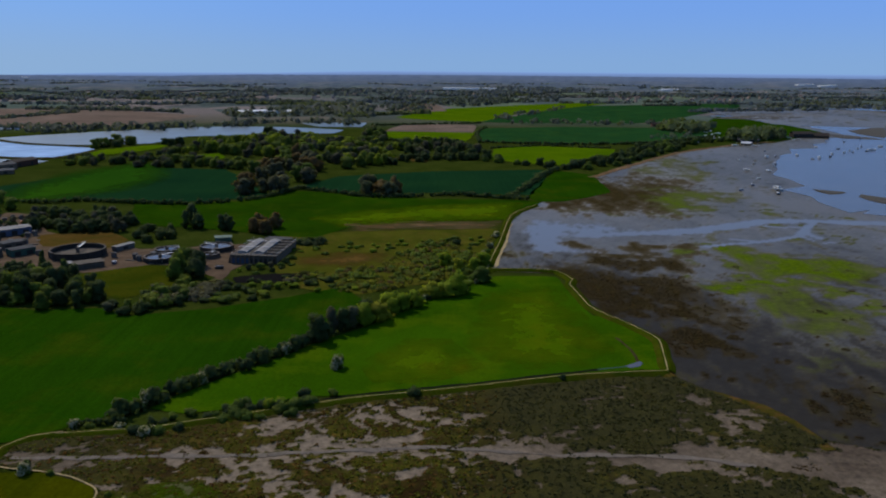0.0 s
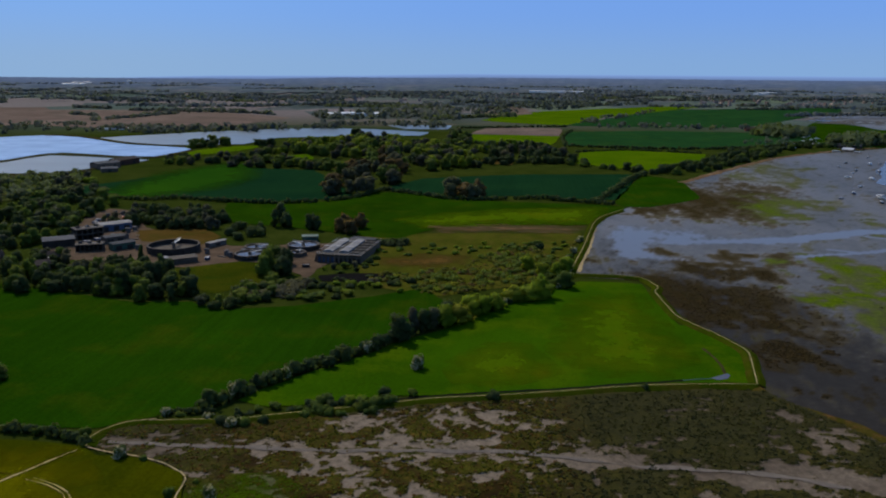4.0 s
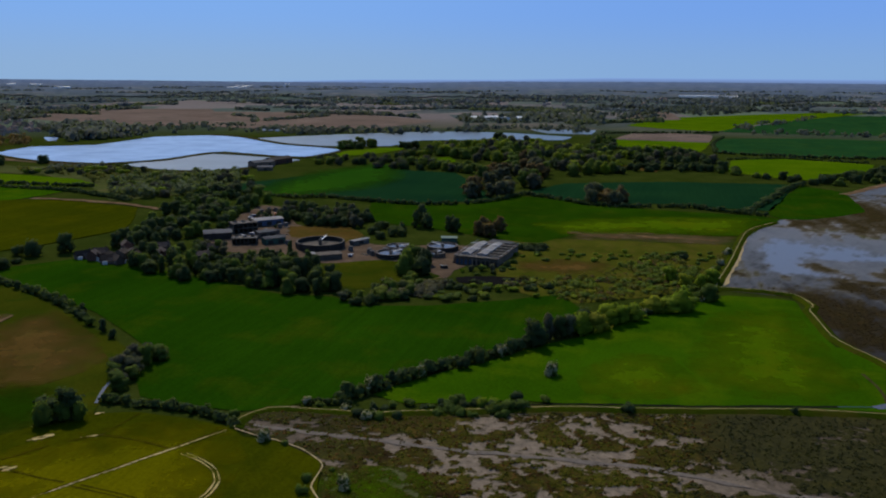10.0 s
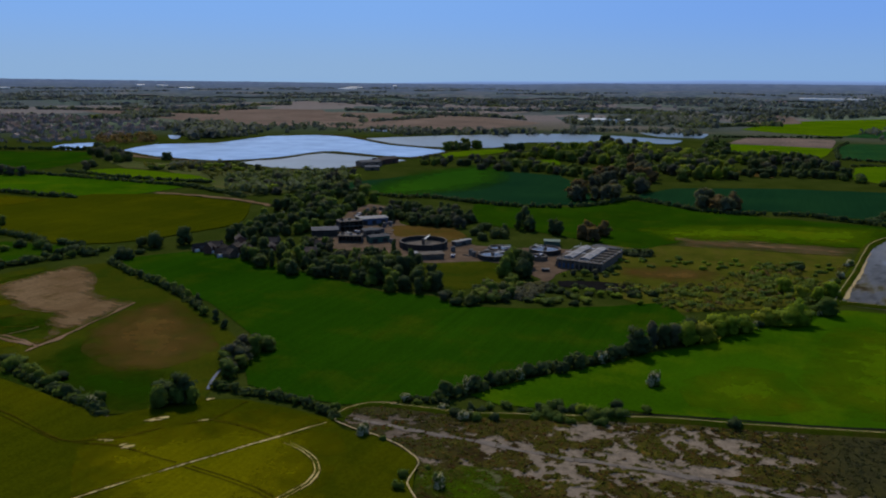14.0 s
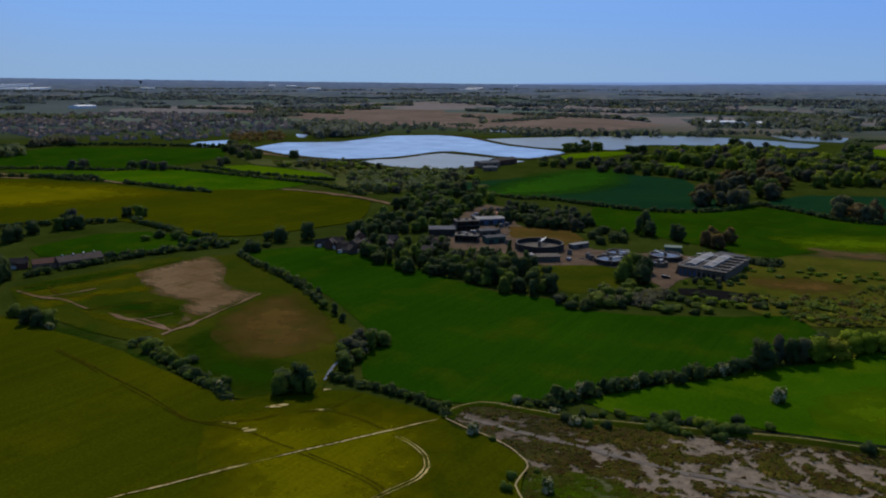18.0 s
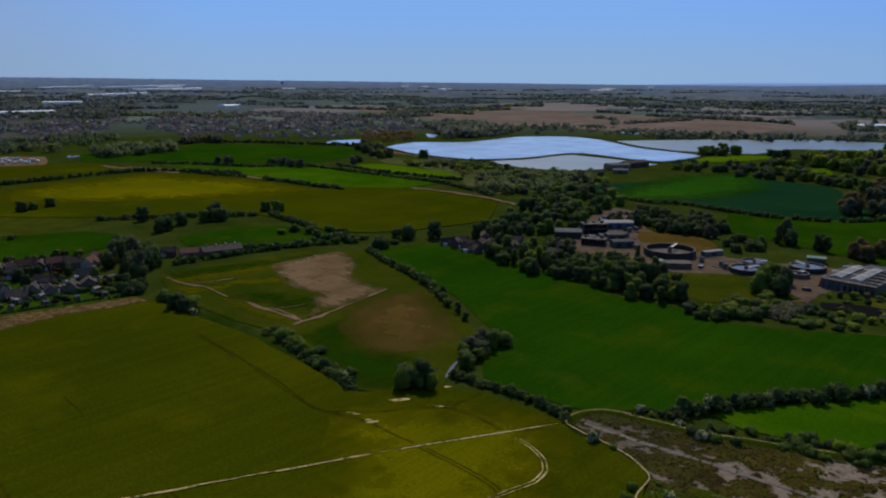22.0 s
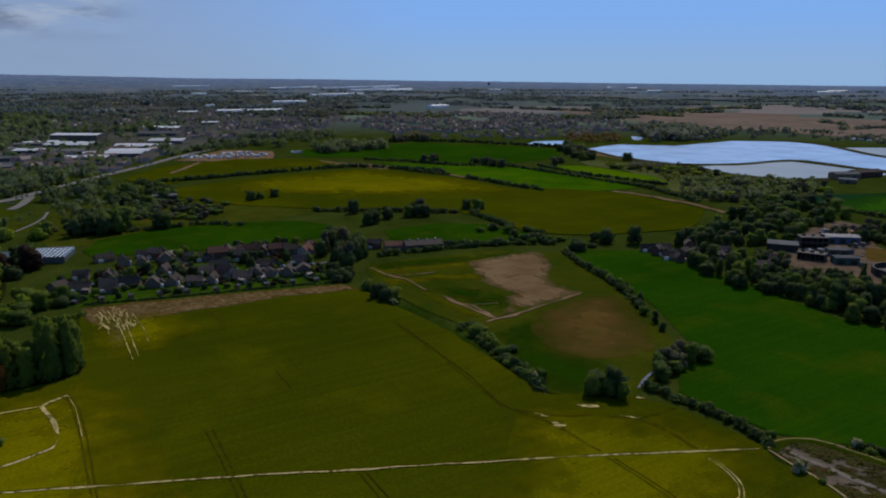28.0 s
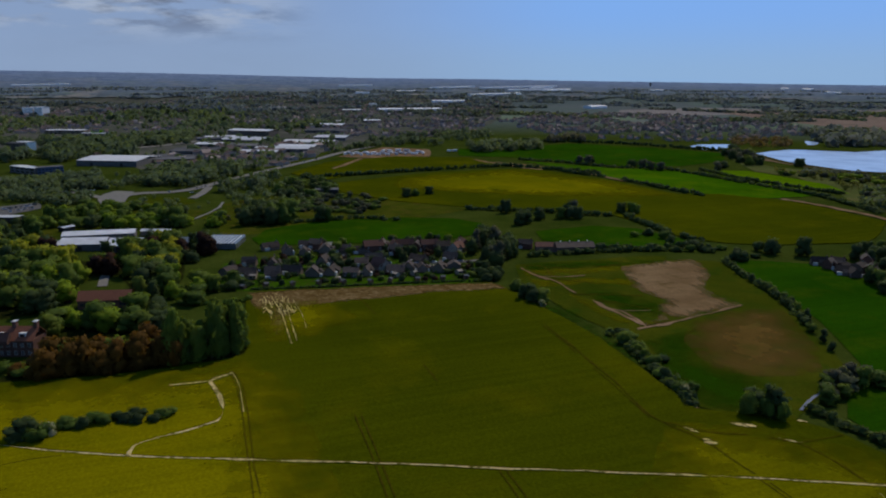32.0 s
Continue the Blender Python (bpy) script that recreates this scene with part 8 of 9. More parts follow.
sheet("lawn", [(-275, 518), (-236, 536), (-207, 506), (-211, 481), (-255, 485)], 0.2, M_orange, "dry grass inside the works", "lawn")
sheet("lawn", [(-201, 416), (-170, 440), (-151, 436), (-142, 393), (-159, 371), (-181, 384)], 0.2, M_rough, "grass lawn below the works", "lawn")
sheet("pond", [(-115, 412), (-96, 422), (-71, 422), (-69, 405), (-110, 402)], 0.35, M_dark, "dark rectangular pond", "water")
ribbon("track", [(-121, 425), (-122, 407), (-121, 386)], 4, 0.3, M_yard, "gravel track out of the works", "track")


def clutter(poly, n, group):
    """Small works gear standing about the yard: skips, tanks, stacks of pipe."""
    for k, (x, y) in enumerate(scatter(poly, n)):
        root = new(("skip", "storage_drum", "pipe_stack")[k % 3])
        root.matrix_basis = pose(x, y, 0.2, 0, 0, tg.uniform(0, 180))
        if k % 3 == 0:
            part("body", boxbm([(-2.2, 2.2, -1.0, 1.0, 0.2, 1.5)]), M_darkwall if k % 2 else M_bluewall, root)
            part("rim", boxbm([(-2.3, 2.3, -1.1, -0.98, 1.4, 1.6), (-2.3, 2.3, 0.98, 1.1, 1.4, 1.6)]), M_rail, root)
            tagged(root, "metal skip standing in the works yard", "skip", group)
        elif k % 3 == 1:
            part("body", disc_bm(0, 1.6, 0, 2.8, 14), M_cladding, root)
            part("lid", disc_bm(0, 1.75, 2.8, 3.0, 14), M_greyroof, root)
            tagged(root, "grey storage drum in the works yard", "drum", group)
        else:
            for i in range(5):
                part("pipe", boxbm([(-3, 3, -1 + i * 0.45, -0.7 + i * 0.45, 0, 0.35)]), M_concrete, root)
            tagged(root, "stack of grey pipes on the ground", "pipes", group)


clutter([(-278, 435), (-321, 536), (-326, 583), (-303, 571), (-236, 453), (-250, 433)], 26, "works gear")
clutter([(-218, 435), (-195, 481), (-156, 459), (-128, 436), (-118, 427), (-146, 440), (-193, 439)], 16, "works gear")


def excavator(x, y):
    root = new("excavator")
    root.matrix_basis = pose(x, y, 0.2, 0, 0, 30)
    for s in (-1.2, 1.2):
        part("track", boxbm([(-2.2, 2.2, s - 0.35, s + 0.35, 0, 0.9)]), M_rubber, root, "black crawler track")
    part("body", boxbm([(-2.4, 1.4, -1.4, 1.4, 1.0, 2.4)]), M_orange_paint, root)
    c = part("cab", boxbm([(0.2, 1.6, -1.4, -0.2, 2.4, 3.6)]), M_orange_paint, root)
    part("pane", boxbm([(1.6, 1.66, -1.3, -0.3, 2.5, 3.5)]), M_pane, c, "dark cab glass")
    bm = boxbm([(0, 5.5, -0.3, 0.3, 0, 0.5)])
    bmesh.ops.rotate(bm, verts=bm.verts, cent=(0, 0, 0), matrix=Matrix.Rotation(-0.7, 3, 'Y'))
    bmesh.ops.translate(bm, verts=bm.verts, vec=(1.2, 0.5, 2.0))
    part("boom", bm, M_orange_paint, root, "orange boom")
    bm = boxbm([(0, 3.6, -0.25, 0.25, 0, 0.4)])
    bmesh.ops.rotate(bm, verts=bm.verts, cent=(0, 0, 0), matrix=Matrix.Rotation(1.1, 3, 'Y'))
    bmesh.ops.translate(bm, verts=bm.verts, vec=(5.3, 0.5, 5.6))
    part("arm", bm, M_orange_paint, root)
    tagged(root, "orange tracked excavator parked in the works yard", "excavator")


excavator(*[(-304, 557)][0])


# ---- vehicles, caravans and boats ----
def car():
    root = new("car")
    part("body", boxbm([(-2.1, 2.1, -0.88, 0.88, 0.3, 0.85)]), M_carpaint, root)
    bm = prism(-1.3, 1.1, -0.78, 0.78, 0.85, 1.4, 0.04)
    for v in bm.verts:
        if v.co.z > 1.0:
            v.co.x *= 0.72
    part("cabin", bm, M_pane, root, "dark glazed cabin")
    for x in (-1.3, 1.3):
        for y in (-0.82, 0.82):
            bm = disc_bm(0, 0.32, -0.1, 0.1, 10)
            bmesh.ops.rotate(bm, verts=bm.verts, cent=(0, 0, 0), matrix=Matrix.Rotation(math.pi / 2, 3, 'X'))
            bmesh.ops.translate(bm, verts=bm.verts, vec=(x, y, 0.32))
            part("wheel", bm, M_rubber, root, "black tyre")
    return tagged(root, "small family car parked on asphalt", "car", "parked cars")


def caravan():
    root = new("caravan")
    bm = boxbm([(-3.2, 3.2, -1.2, 1.2, 0.5, 2.7)])
    bmesh.ops.bevel(bm, geom=bm.edges[:], offset=0.25, segments=2, affect='EDGES')
    part("body", bm, M_hull, root)
    for x in (-1.6, 1.4):
        part("window", boxbm([(x - 0.7, x + 0.7, -1.24, -1.18, 1.5, 2.2)]), M_pane, root, "dark window")
    for y in (-1.05, 1.05):
        part("wheel", boxbm([(-0.35, 0.35, y - 0.1, y + 0.1, 0.0, 0.65)]), M_rubber, root)
    return tagged(root, "white caravan parked on grass", "caravan", "parked caravans")


def boat(dark=False, mast=True):
    root = new("boat")
    bm = bmesh.new()
    rows = []
    for x, w, k in ((-3.6, 1.0, 0.25), (-1.8, 1.3, 0.05), (0.6, 1.3, 0.0), (2.6, 0.8, 0.1), (3.9, 0.05, 0.45)):
        rows.append([bm.verts.new(p) for p in ((x, -w, 1.1 + k * 0.6), (x, -w * 0.75, 0.35 + k), (x, 0, 0.0 + k), (x, w * 0.75, 0.35 + k), (x, w, 1.1 + k * 0.6))])
    for a, b in zip(rows, rows[1:]):
        for i in range(4):
            bm.faces.new([a[i], b[i], b[i + 1], a[i + 1]])
        bm.faces.new([a[4], b[4], b[0], a[0]])
    bm.faces.new(rows[0])
    bmesh.ops.recalc_face_normals(bm, faces=bm.faces)
    part("hull", bm, M_hulldark if dark else M_hull, root, "dark blue hull" if dark else "white hull")
    c = part("cabin", prism(-1.6, 1.4, -0.85, 0.85, 1.0, 1.75, 0.15), M_hull, root, "white cabin")
    part("pane", boxbm([(-1.3, 1.1, -0.88, 0.88, 1.3, 1.55)]), M_pane, c, "dark cabin windows")
    if mast:
        part("mast", boxbm([(0.5, 0.62, -0.06, 0.06, 1.5, 10.0)]), M_rail, root, "aluminium mast")
        part("boom", boxbm([(-2.8, 0.5, -0.06, 0.06, 2.4, 2.55)]), M_wood, root)
    return tagged(root, ("dark-hulled" if dark else "white") + (" yacht" if mast else " motor boat") + " moored on the tidal creek", "boat", "moored boats")


BOATS = [boat(False, True), boat(True, False), boat(False, False), boat(True, True)]
used = set()
spots = [(385, 1018), (412, 1067), (355, 911), (391, 981), (378, 956), (289, 750), (340, 837), (313, 785), (326, 755), (316, 730), (377, 902), (415, 976), (404, 952), (451, 1063), (436, 1055), (468, 1140), (488, 1080), (491, 1039), (507, 1053), (529, 1069), (550, 1107), (596, 1184), (576, 1125), (593, 1134), (601, 1159), (623, 1152), (640, 1170), (652, 1224), (574, 1208), (729, 1374), (683, 1226), (670, 1314), (632, 1195)]
sizes = [1, 0.8, 1.2, 1, 0.8, 1.1, 0.8, 1.3, 1.9, 1.5, 1.1, 1.3, 1.1, 1.2, 1.4, 1, 1.2, 1.1, 1.5, 1.2, 1.1, 1.2, 1.1, 1.3, 1, 1.2, 1.3, 1, 1, 1.3, 1, 1.1, 1]
for k, ((x, y), s) in enumerate(zip(spots, sizes)):
    b = k % 4 if k != 8 else 2
    X, Y, Z, sc = lift(x, y)
    m = pose(X, Y, Z + 0.25, 0, 0, 60 + hg.normal() * 35) @ Matrix.Diagonal((s * sc,) * 3 + (1,))
    if b in used:
        copy_thing(BOATS[b], m)
    else:
        BOATS[b].matrix_basis = m
        used.add(b)
for k, (x, y) in enumerate([(367, 1266), (368, 1256), (373, 1257), (381, 1267), (395, 1259), (401, 1259), (409, 1270), (470, 1408), (468, 1384), (491, 1435), (484, 1397), (478, 1362), (476, 1339), (478, 1328), (465, 1349), (496, 1488), (514, 1518), (510, 1463), (562, 1347), (580, 1371), (593, 1384), (612, 1410), (604, 1374), (592, 1328), (605, 1340), (454, 1225), (459, 1226), (483, 1219), (489, 1219)]):
    o = copy_thing(BOATS[k % 2 * 2], pose(x, y, 0.6, 0, 0, hg.uniform(0, 180)) @ Matrix.Diagonal((1.15, 1.15, 1.0, 1)))
    o["label"], o["group"] = "boat laid up ashore in the boatyard", "boats ashore"
CAR, VAN = car(), caravan()
first = True
for x, y in [(-738, -101), (-740, -99), (-742, -97), (-744, -93), (-745, -89), (-747, -85), (-753, -83), (-755, -80), (-723, -95), (-727, -89), (-732, -85), (-736, -80), (-811, 60), (-818, 65), (-825, 70), (-796, 33), (-944, 156), (-969, 174), (-1017, 212), (-1028, 224), (-1047, 234), (-836, -44), (-835, -40), (-833, -36), (-781, 53), (-883, -116), (-896, -116)]:
    m = pose(x, y, 0.45, 0, 0, hg.choice([20, 110]) + hg.normal() * 5)
    if first:
        CAR.matrix_basis, first = m, False
    else:
        copy_thing(CAR, m)
first = True
for x, y in [(-1094, 287), (-1100, 294), (-1083, 295), (-1097, 305), (-1079, 307), (-1100, 320), (-1075, 318), (-1089, 328), (-1071, 329), (-1085, 340), (-1067, 342), (-1088, 355), (-1070, 356), (-1084, 368), (-1066, 369), (-1080, 380), (-1062, 381), (-1084, 396), (-1066, 396), (-1117, 352), (-1114, 360), (-1118, 375), (-1114, 387), (-1085, 444), (-1083, 452), (-796, 1420), (-782, 1422), (-775, 1436), (-761, 1438), (-748, 1439), (-734, 1441), (-714, 1429), (-706, 1444), (-693, 1445), (-673, 1434), (-804, 1407), (-786, 1399), (-777, 1407), (-758, 1401), (-755, 1424), (-735, 1419), (-724, 1428)]:
    X, Y, Z, sc = lift(x, y)
    m = pose(X, Y, Z + 0.6, 0, 0, hg.uniform(0, 180)) @ Matrix.Diagonal((1.2, 1.2, 1.1, 1))
    if first:
        VAN.matrix_basis, first = m, False
    else:
        copy_thing(VAN, m)

# ---- village clutter: conservatories, sheds, cars, a street ----
def conservatory():
    root = new("conservatory")
    part("base", boxbm([(-1.8, 1.8, -1.5, 1.5, 0, 0.6)]), M_brick, root)
    part("frame", boxbm([(-1.8, 1.8, -1.5, 1.5, 0.6, 0.75), (-1.8, -1.65, -1.5, 1.5, 0.75, 2.3), (1.65, 1.8, -1.5, 1.5, 0.75, 2.3), (-0.1, 0.1, -1.5, -1.35, 0.75, 2.3)]), M_white_paint_dull, root, "white frame")
    part("pane", boxbm([(-1.65, 1.65, -1.45, 1.45, 0.75, 2.3)]), M_pane, root, "dark glass")
    part("roof", prism(-1.9, 1.9, -1.6, 1.6, 2.3, 2.35, 0.7), M_white_paint_dull, root, "white pitched roof")
    return tagged(root, "white conservatory behind a village house", "conservatory", "village conservatories")


def garden_shed():
    root = new("garden_shed")
    part("wall", prism(-1.4, 1.4, -1.0, 1.0, 0, 1.9, 0.5), M_wood, root)
    part("roof", prism(-1.55, 1.55, -1.0, 1.0, 0, 1.92, 0.5, 0.06), M_greyroof, root, "grey felt roof")
    part("door", boxbm([(-0.4, 0.4, -1.06, -1.0, 0, 1.7)]), M_door, root)
    return tagged(root, "small brown timber garden shed", "shed", "garden sheds")


for thing, spots in ((conservatory(), [(-418, 161), (-410, 102), (-430, 93), (-408, 135), (-418, 118), (-442, 77), (-432, 59), (-401, 171), (-408, 146), (-432, 135)]), (garden_shed(), [(-414, 51), (-414, 63), (-411, 77), (-409, 91), (-405, 104), (-401, 118), (-400, 129), (-396, 144), (-394, 158), (-391, 171), (-421, 186), (-464, 120), (-475, 73)])):
    for k, (x, y) in enumerate(spots):
        m = pose(x, y, 0.2, 0, 0, hg.uniform(0, 180))
        if k == 0:
            thing.matrix_basis = m
        else:
            copy_thing(thing, m)
for x, y in [(-453, 59), (-449, 66), (-450, 76), (-448, 85), (-446, 94), (-444, 102), (-442, 112), (-442, 120), (-440, 129), (-437, 141), (-436, 149), (-434, 158), (-432, 167), (-432, 176), (-430, 184), (-486, 107), (-484, 121), (-326, 379), (-319, 381), (-313, 388), (-306, 396), (-306, 409), (-303, 424)]:
    copy_thing(CAR, pose(x, y, 0.5, 0, 0, hg.choice([70, 160]) + hg.normal() * 8))

# ---- roads ----
M_pale_road = plain("worn_grey_road", (0.145, 0.14, 0.13), 0.9, 0.05, 0, 0.2, 0.2)
for pts, w in (([(-1294, -3), (-1346, 61), (-1402, 105), (-1454, 143)], 14), ([(-837, 75), (-883, 108), (-950, 157), (-1006, 203), (-1047, 234), (-1121, 285), (-1180, 336), (-1213, 364)], 11), ([(-780, -18), (-798, 7), (-796, 33), (-809, 55), (-837, 75)], 13), ([(-748, 50), (-771, 60), (-820, 73)], 8), ([(-954, -121), (-888, -93), (-833, -59), (-775, -22)], 9), ([(-445, -19), (-468, -18), (-484, -14)], 5), ([(-475, 119), (-495, 123), (-514, 123)], 5)):
    ribbon("road", pts, w, 0.45, M_pale_road, "grey asphalt road", "road", wob=0.05, step=8)
ribbon("street", [(-452, 46), (-448, 72), (-443, 97), (-438, 123), (-434, 150), (-430, 178), (-429, 197)], 4.5, 0.32, M_road, "village street between the houses", "road", wob=0.1)
ribbon("footpath", [(-639, 44), (-662, 57), (-688, 68), (-718, 75)], 2.4, 0.3, M_pale_road, "grey gravel footpath", "footpath", step=5)
sheet("roundabout", [(-770, -30), (-802, -26), (-822, -16), (-811, 2), (-775, -4), (-742, -8), (-722, -7), (-715, -15), (-722, -24)], 0.4, M_pale_road, "grey asphalt roundabout", "road", ragged=0.3)
sheet("car_park", [(-745, -122), (-771, -78), (-733, -73), (-703, -100), (-703, -116)], 0.4, M_road, "asphalt car park with cars", "car park", ragged=0.3)
sheet("car_park", [(-962, -144), (-986, -125), (-929, -105), (-856, -100), (-838, -127)], 0.3, M_road, "grey gravel compound", "car park", ragged=0.3)
sheet("verge", [(-737, -13), (-770, 12), (-757, 46), (-720, 53), (-697, 10)], 0.28, M_rough, "rough green verge by the roundabout", "verge")
sheet("compound", [(-1074, 272), (-1188, 375), (-1129, 429), (-1033, 393), (-1036, 311)], 0.5, M_tan, "bare compound with parked caravans", "yard")
sheet("verge", [(-1735, -70), (-1759, -34), (-1596, -34), (-1576, -63)], 0.4, M_meadow, "small green playing field", "field")
sheet("rough_ground", [(-604, 56), (-711, 76), (-745, 133), (-741, 198), (-636, 264), (-604, 266), (-575, 190), (-582, 129), (-561, 79), (-558, 59)], 0.2, M_verge, "rough ground with bushes behind the paddock", "field")
# sheets under the garden trees, coloured dark as canopy shade
sheet("woodland_floor", [(-307, -60), (-304, -8), (-306, 8), (-311, 38), (-326, 44), (-352, 30), (-368, 14), (-395, 8), (-392, -40), (-350, -44), (-330, -40)], 0.22, M_tree_shade, "ground under the garden trees with shade painted in", "ground", ragged=1.5)
sheet("woodland_floor", [(-396, -95), (-404, -48), (-420, -42), (-462, -42), (-468, -12), (-430, -4), (-416, 14), (-470, 26), (-536, 20), (-528, -4), (-500, -22), (-530, -48), (-572, -122)], 0.22, M_tree_shade, "ground under the garden trees with shade painted in", "ground", ragged=1.5)
sheet("verge", [(-600, -60), (-642, 46), (-612, 64), (-600, 116), (-628, 118), (-660, 66), (-700, 30), (-732, -36), (-690, -74), (-660, -100)], 0.24, M_verge, "rough grass and scrub beside the road", "verge", ragged=2)
stream = [(-186.0, 207.3), (-190.2, 214.8), (-193.3, 221.4), (-194.3, 225.2)]
ribbon("stream", stream, 1.2, 0.5, M_channel, "bright little stream by the hedge", "stream")


# ---- the far land: woods, hedgerows, towns, skyline ----
fg = np.random.default_rng(5)
NEARER = 0.95


def ahead(ob):
    """Draws a far thing a little towards the eye, so that it stands before the backdrop."""
    ob.scale, ob.location = (NEARER,) * 3, (0, 0, EYE * (1 - NEARER))


# the bluest leaf tone, tinted to stand in for haze near the skyline
F_distant_haze = foliage("hazed_distant_leaves", (0.098, 0.125, 0.160), (0.118, 0.146, 0.182))
for mat, n, near, far, lab in ((F_far_haze, 80, 2100, 4600, "far dark hedgerow trees across the farmland"), (F_mid_haze, 20, 2000, 4000, "far green tree lines across the farmland"), (F_distant_haze, 190, 2600, 7000, "distant tree lines tinted haze blue towards the skyline")):
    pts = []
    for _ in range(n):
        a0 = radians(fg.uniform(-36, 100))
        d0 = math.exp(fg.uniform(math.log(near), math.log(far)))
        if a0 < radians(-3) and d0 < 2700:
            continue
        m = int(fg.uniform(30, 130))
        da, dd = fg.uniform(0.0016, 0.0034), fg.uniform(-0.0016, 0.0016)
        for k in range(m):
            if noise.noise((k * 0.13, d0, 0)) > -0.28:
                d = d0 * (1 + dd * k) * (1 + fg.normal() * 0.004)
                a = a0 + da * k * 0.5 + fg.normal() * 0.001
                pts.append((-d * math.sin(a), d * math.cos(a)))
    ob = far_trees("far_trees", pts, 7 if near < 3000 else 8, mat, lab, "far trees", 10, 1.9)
    if mat is F_distant_haze:
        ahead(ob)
def far_wood(poly, n, h, mat, lab):
    far_trees("far_wood", scatter(poly, n), h, mat, lab, "woodland", 12)


far_wood([(-245, 2350), (28, 2819), (249, 3079), (458, 3010), (135, 2569), (-126, 2061)], 240, 12, F_far_haze, "far wood beyond the fields")
far_wood([(-578, 1994), (-375, 2328), (-197, 2194), (-160, 1777), (-308, 1909), (-476, 1819)], 260, 13, F_far_haze, "far wood beyond the lakes")
far_wood([(-823, 1459), (-582, 1516), (-374, 1710), (-177, 1697), (-167, 1595), (-345, 1574), (-532, 1382), (-742, 1313)], 260, 9, F_far_haze, "line of trees along the lake shore")
far_wood([(-1222, 1284), (-1252, 1392), (-970, 1320), (-874, 1352), (-839, 1299), (-922, 1236), (-943, 1047)], 260, 13, F_far_haze, "wood on the lake shore")
far_wood([(404, 1506), (471, 1668), (533, 1675), (516, 1518), (454, 1457)], 150, 13, F_mid_haze, "trees round the quay houses")
far_wood([(470, 1296), (542, 1440), (618, 1448), (586, 1349), (501, 1278)], 150, 15, F_mid_haze, "dark trees on the quay point")
far_wood([(905, 2472), (1294, 2869), (1631, 2932), (2539, 3207), (2191, 2764), (1495, 2686), (1095, 2503)], 420, 14, F_far_haze, "far wooded shore across the water")
far_wood([(142, 1736), (274, 1792), (453, 1737), (545, 1677), (434, 1664), (257, 1678), (136, 1663)], 50, 8, F_far_haze, "hedgerow trees in the green fields")
far_wood([(96, 1809), (165, 2025), (278, 2238), (405, 2537), (410, 2462), (263, 2119), (148, 1816)], 90, 8, F_far_haze, "hedgerow between the green fields")
far_wood([(-835, -117), (-824, -87), (-786, -35), (-751, -33), (-732, -53), (-793, -112)], 90, 8, F_mid_haze, "tree belt along the road")
far_wood([(-899, -125), (-907, -95), (-940, -54), (-958, 16), (-922, 57), (-836, 51), (-836, -44), (-855, -120)], 260, 9, F_mid_haze, "tree belt before the business park")
far_wood([(-990, 62), (-961, 145), (-886, 159), (-788, 124), (-767, 72), (-795, 48)], 170, 11, F_mid_haze, "trees beside the dual carriageway")
far_wood([(-1207, -164), (-1226, -125), (-1308, -102), (-1293, 1), (-1165, 7), (-1100, -68), (-1130, -154)], 300, 12, F_mid_haze, "wood below the town")
far_wood([(-1417, -118), (-1460, -34), (-1549, 111), (-1324, 94), (-1313, 1), (-1328, -103)], 280, 12, F_mid_haze, "wood below the town")
far_wood([(-2365, -50), (-2681, 163), (-2434, 325), (-1770, 235), (-1675, 121), (-1794, -29)], 330, 12, F_mid_haze, "parkland trees at the edge of town")
far_wood([(-2177, -286), (-2193, -164), (-2337, -63), (-1856, -41), (-1870, -152), (-1656, -220)], 220, 10, F_mid_haze, "parkland trees at the edge of town")
far_wood([(-978, 11), (-986, 72), (-1014, 182), (-1205, 324), (-1392, 375), (-1661, 278), (-1357, 97), (-1146, 14)], 170, 8, F_mid_haze, "trees among the industrial units")
far_wood([(-1638, 76), (-1770, 235), (-1937, 436), (-1701, 459), (-1627, 272), (-1440, 103)], 200, 10, F_mid_haze, "trees beyond the industrial units")
far_wood([(-2434, 325), (-2192, 559), (-1880, 624), (-1782, 401), (-1984, 278)], 200, 10, F_far_haze, "trees at the edge of town")
far_wood([(-1910, 1009), (-2055, 1239), (-2022, 1484), (-1709, 1528), (-1447, 1481), (-1202, 1300), (-1103, 1096), (-1122, 911), (-1201, 821), (-1313, 737)], 330, 7, F_far_haze, "trees among the far village houses")
far_wood([(-2823, -368), (-2970, -42), (-5085, 651), (-4253, 1412), (-3364, 1677), (-2405, 1200), (-2064, 465), (-2434, 325), (-2534, -37)], 900, 8, F_far_haze, "trees among the far town houses")
far_wood([(-2643, -432), (-2871, -41), (-2862, 383), (-2504, 831), (-2626, 1310), (-2068, 996), (-1455, 651), (-1360, 473), (-1586, 403), (-1714, 227), (-2478, 166), (-2253, -370)], 700, 8, F_far_haze, "dark trees among the town streets")
far_wood([(-1674, -278), (-1559, -137), (-1502, -44), (-1389, -33), (-1348, -105), (-1419, -191)], 200, 8, F_mid_haze, "trees round the school")
far_wood([(-1222, 274), (-1349, 384), (-1426, 589), (-1442, 695), (-1312, 621), (-1223, 465), (-1180, 336)], 200, 10, F_mid_haze, "trees below the far town")
far_wood([(-1807, 870), (-2171, 1281), (-1929, 1484), (-1529, 1380), (-1400, 1109), (-1311, 851), (-1417, 772)], 200, 7, F_far_haze, "trees among the far village houses")
far_wood([(-1038, 217), (-1155, 293), (-1199, 341), (-1142, 333), (-1044, 265)], 50, 10, F_mid_haze, "trees by the dual carriageway")
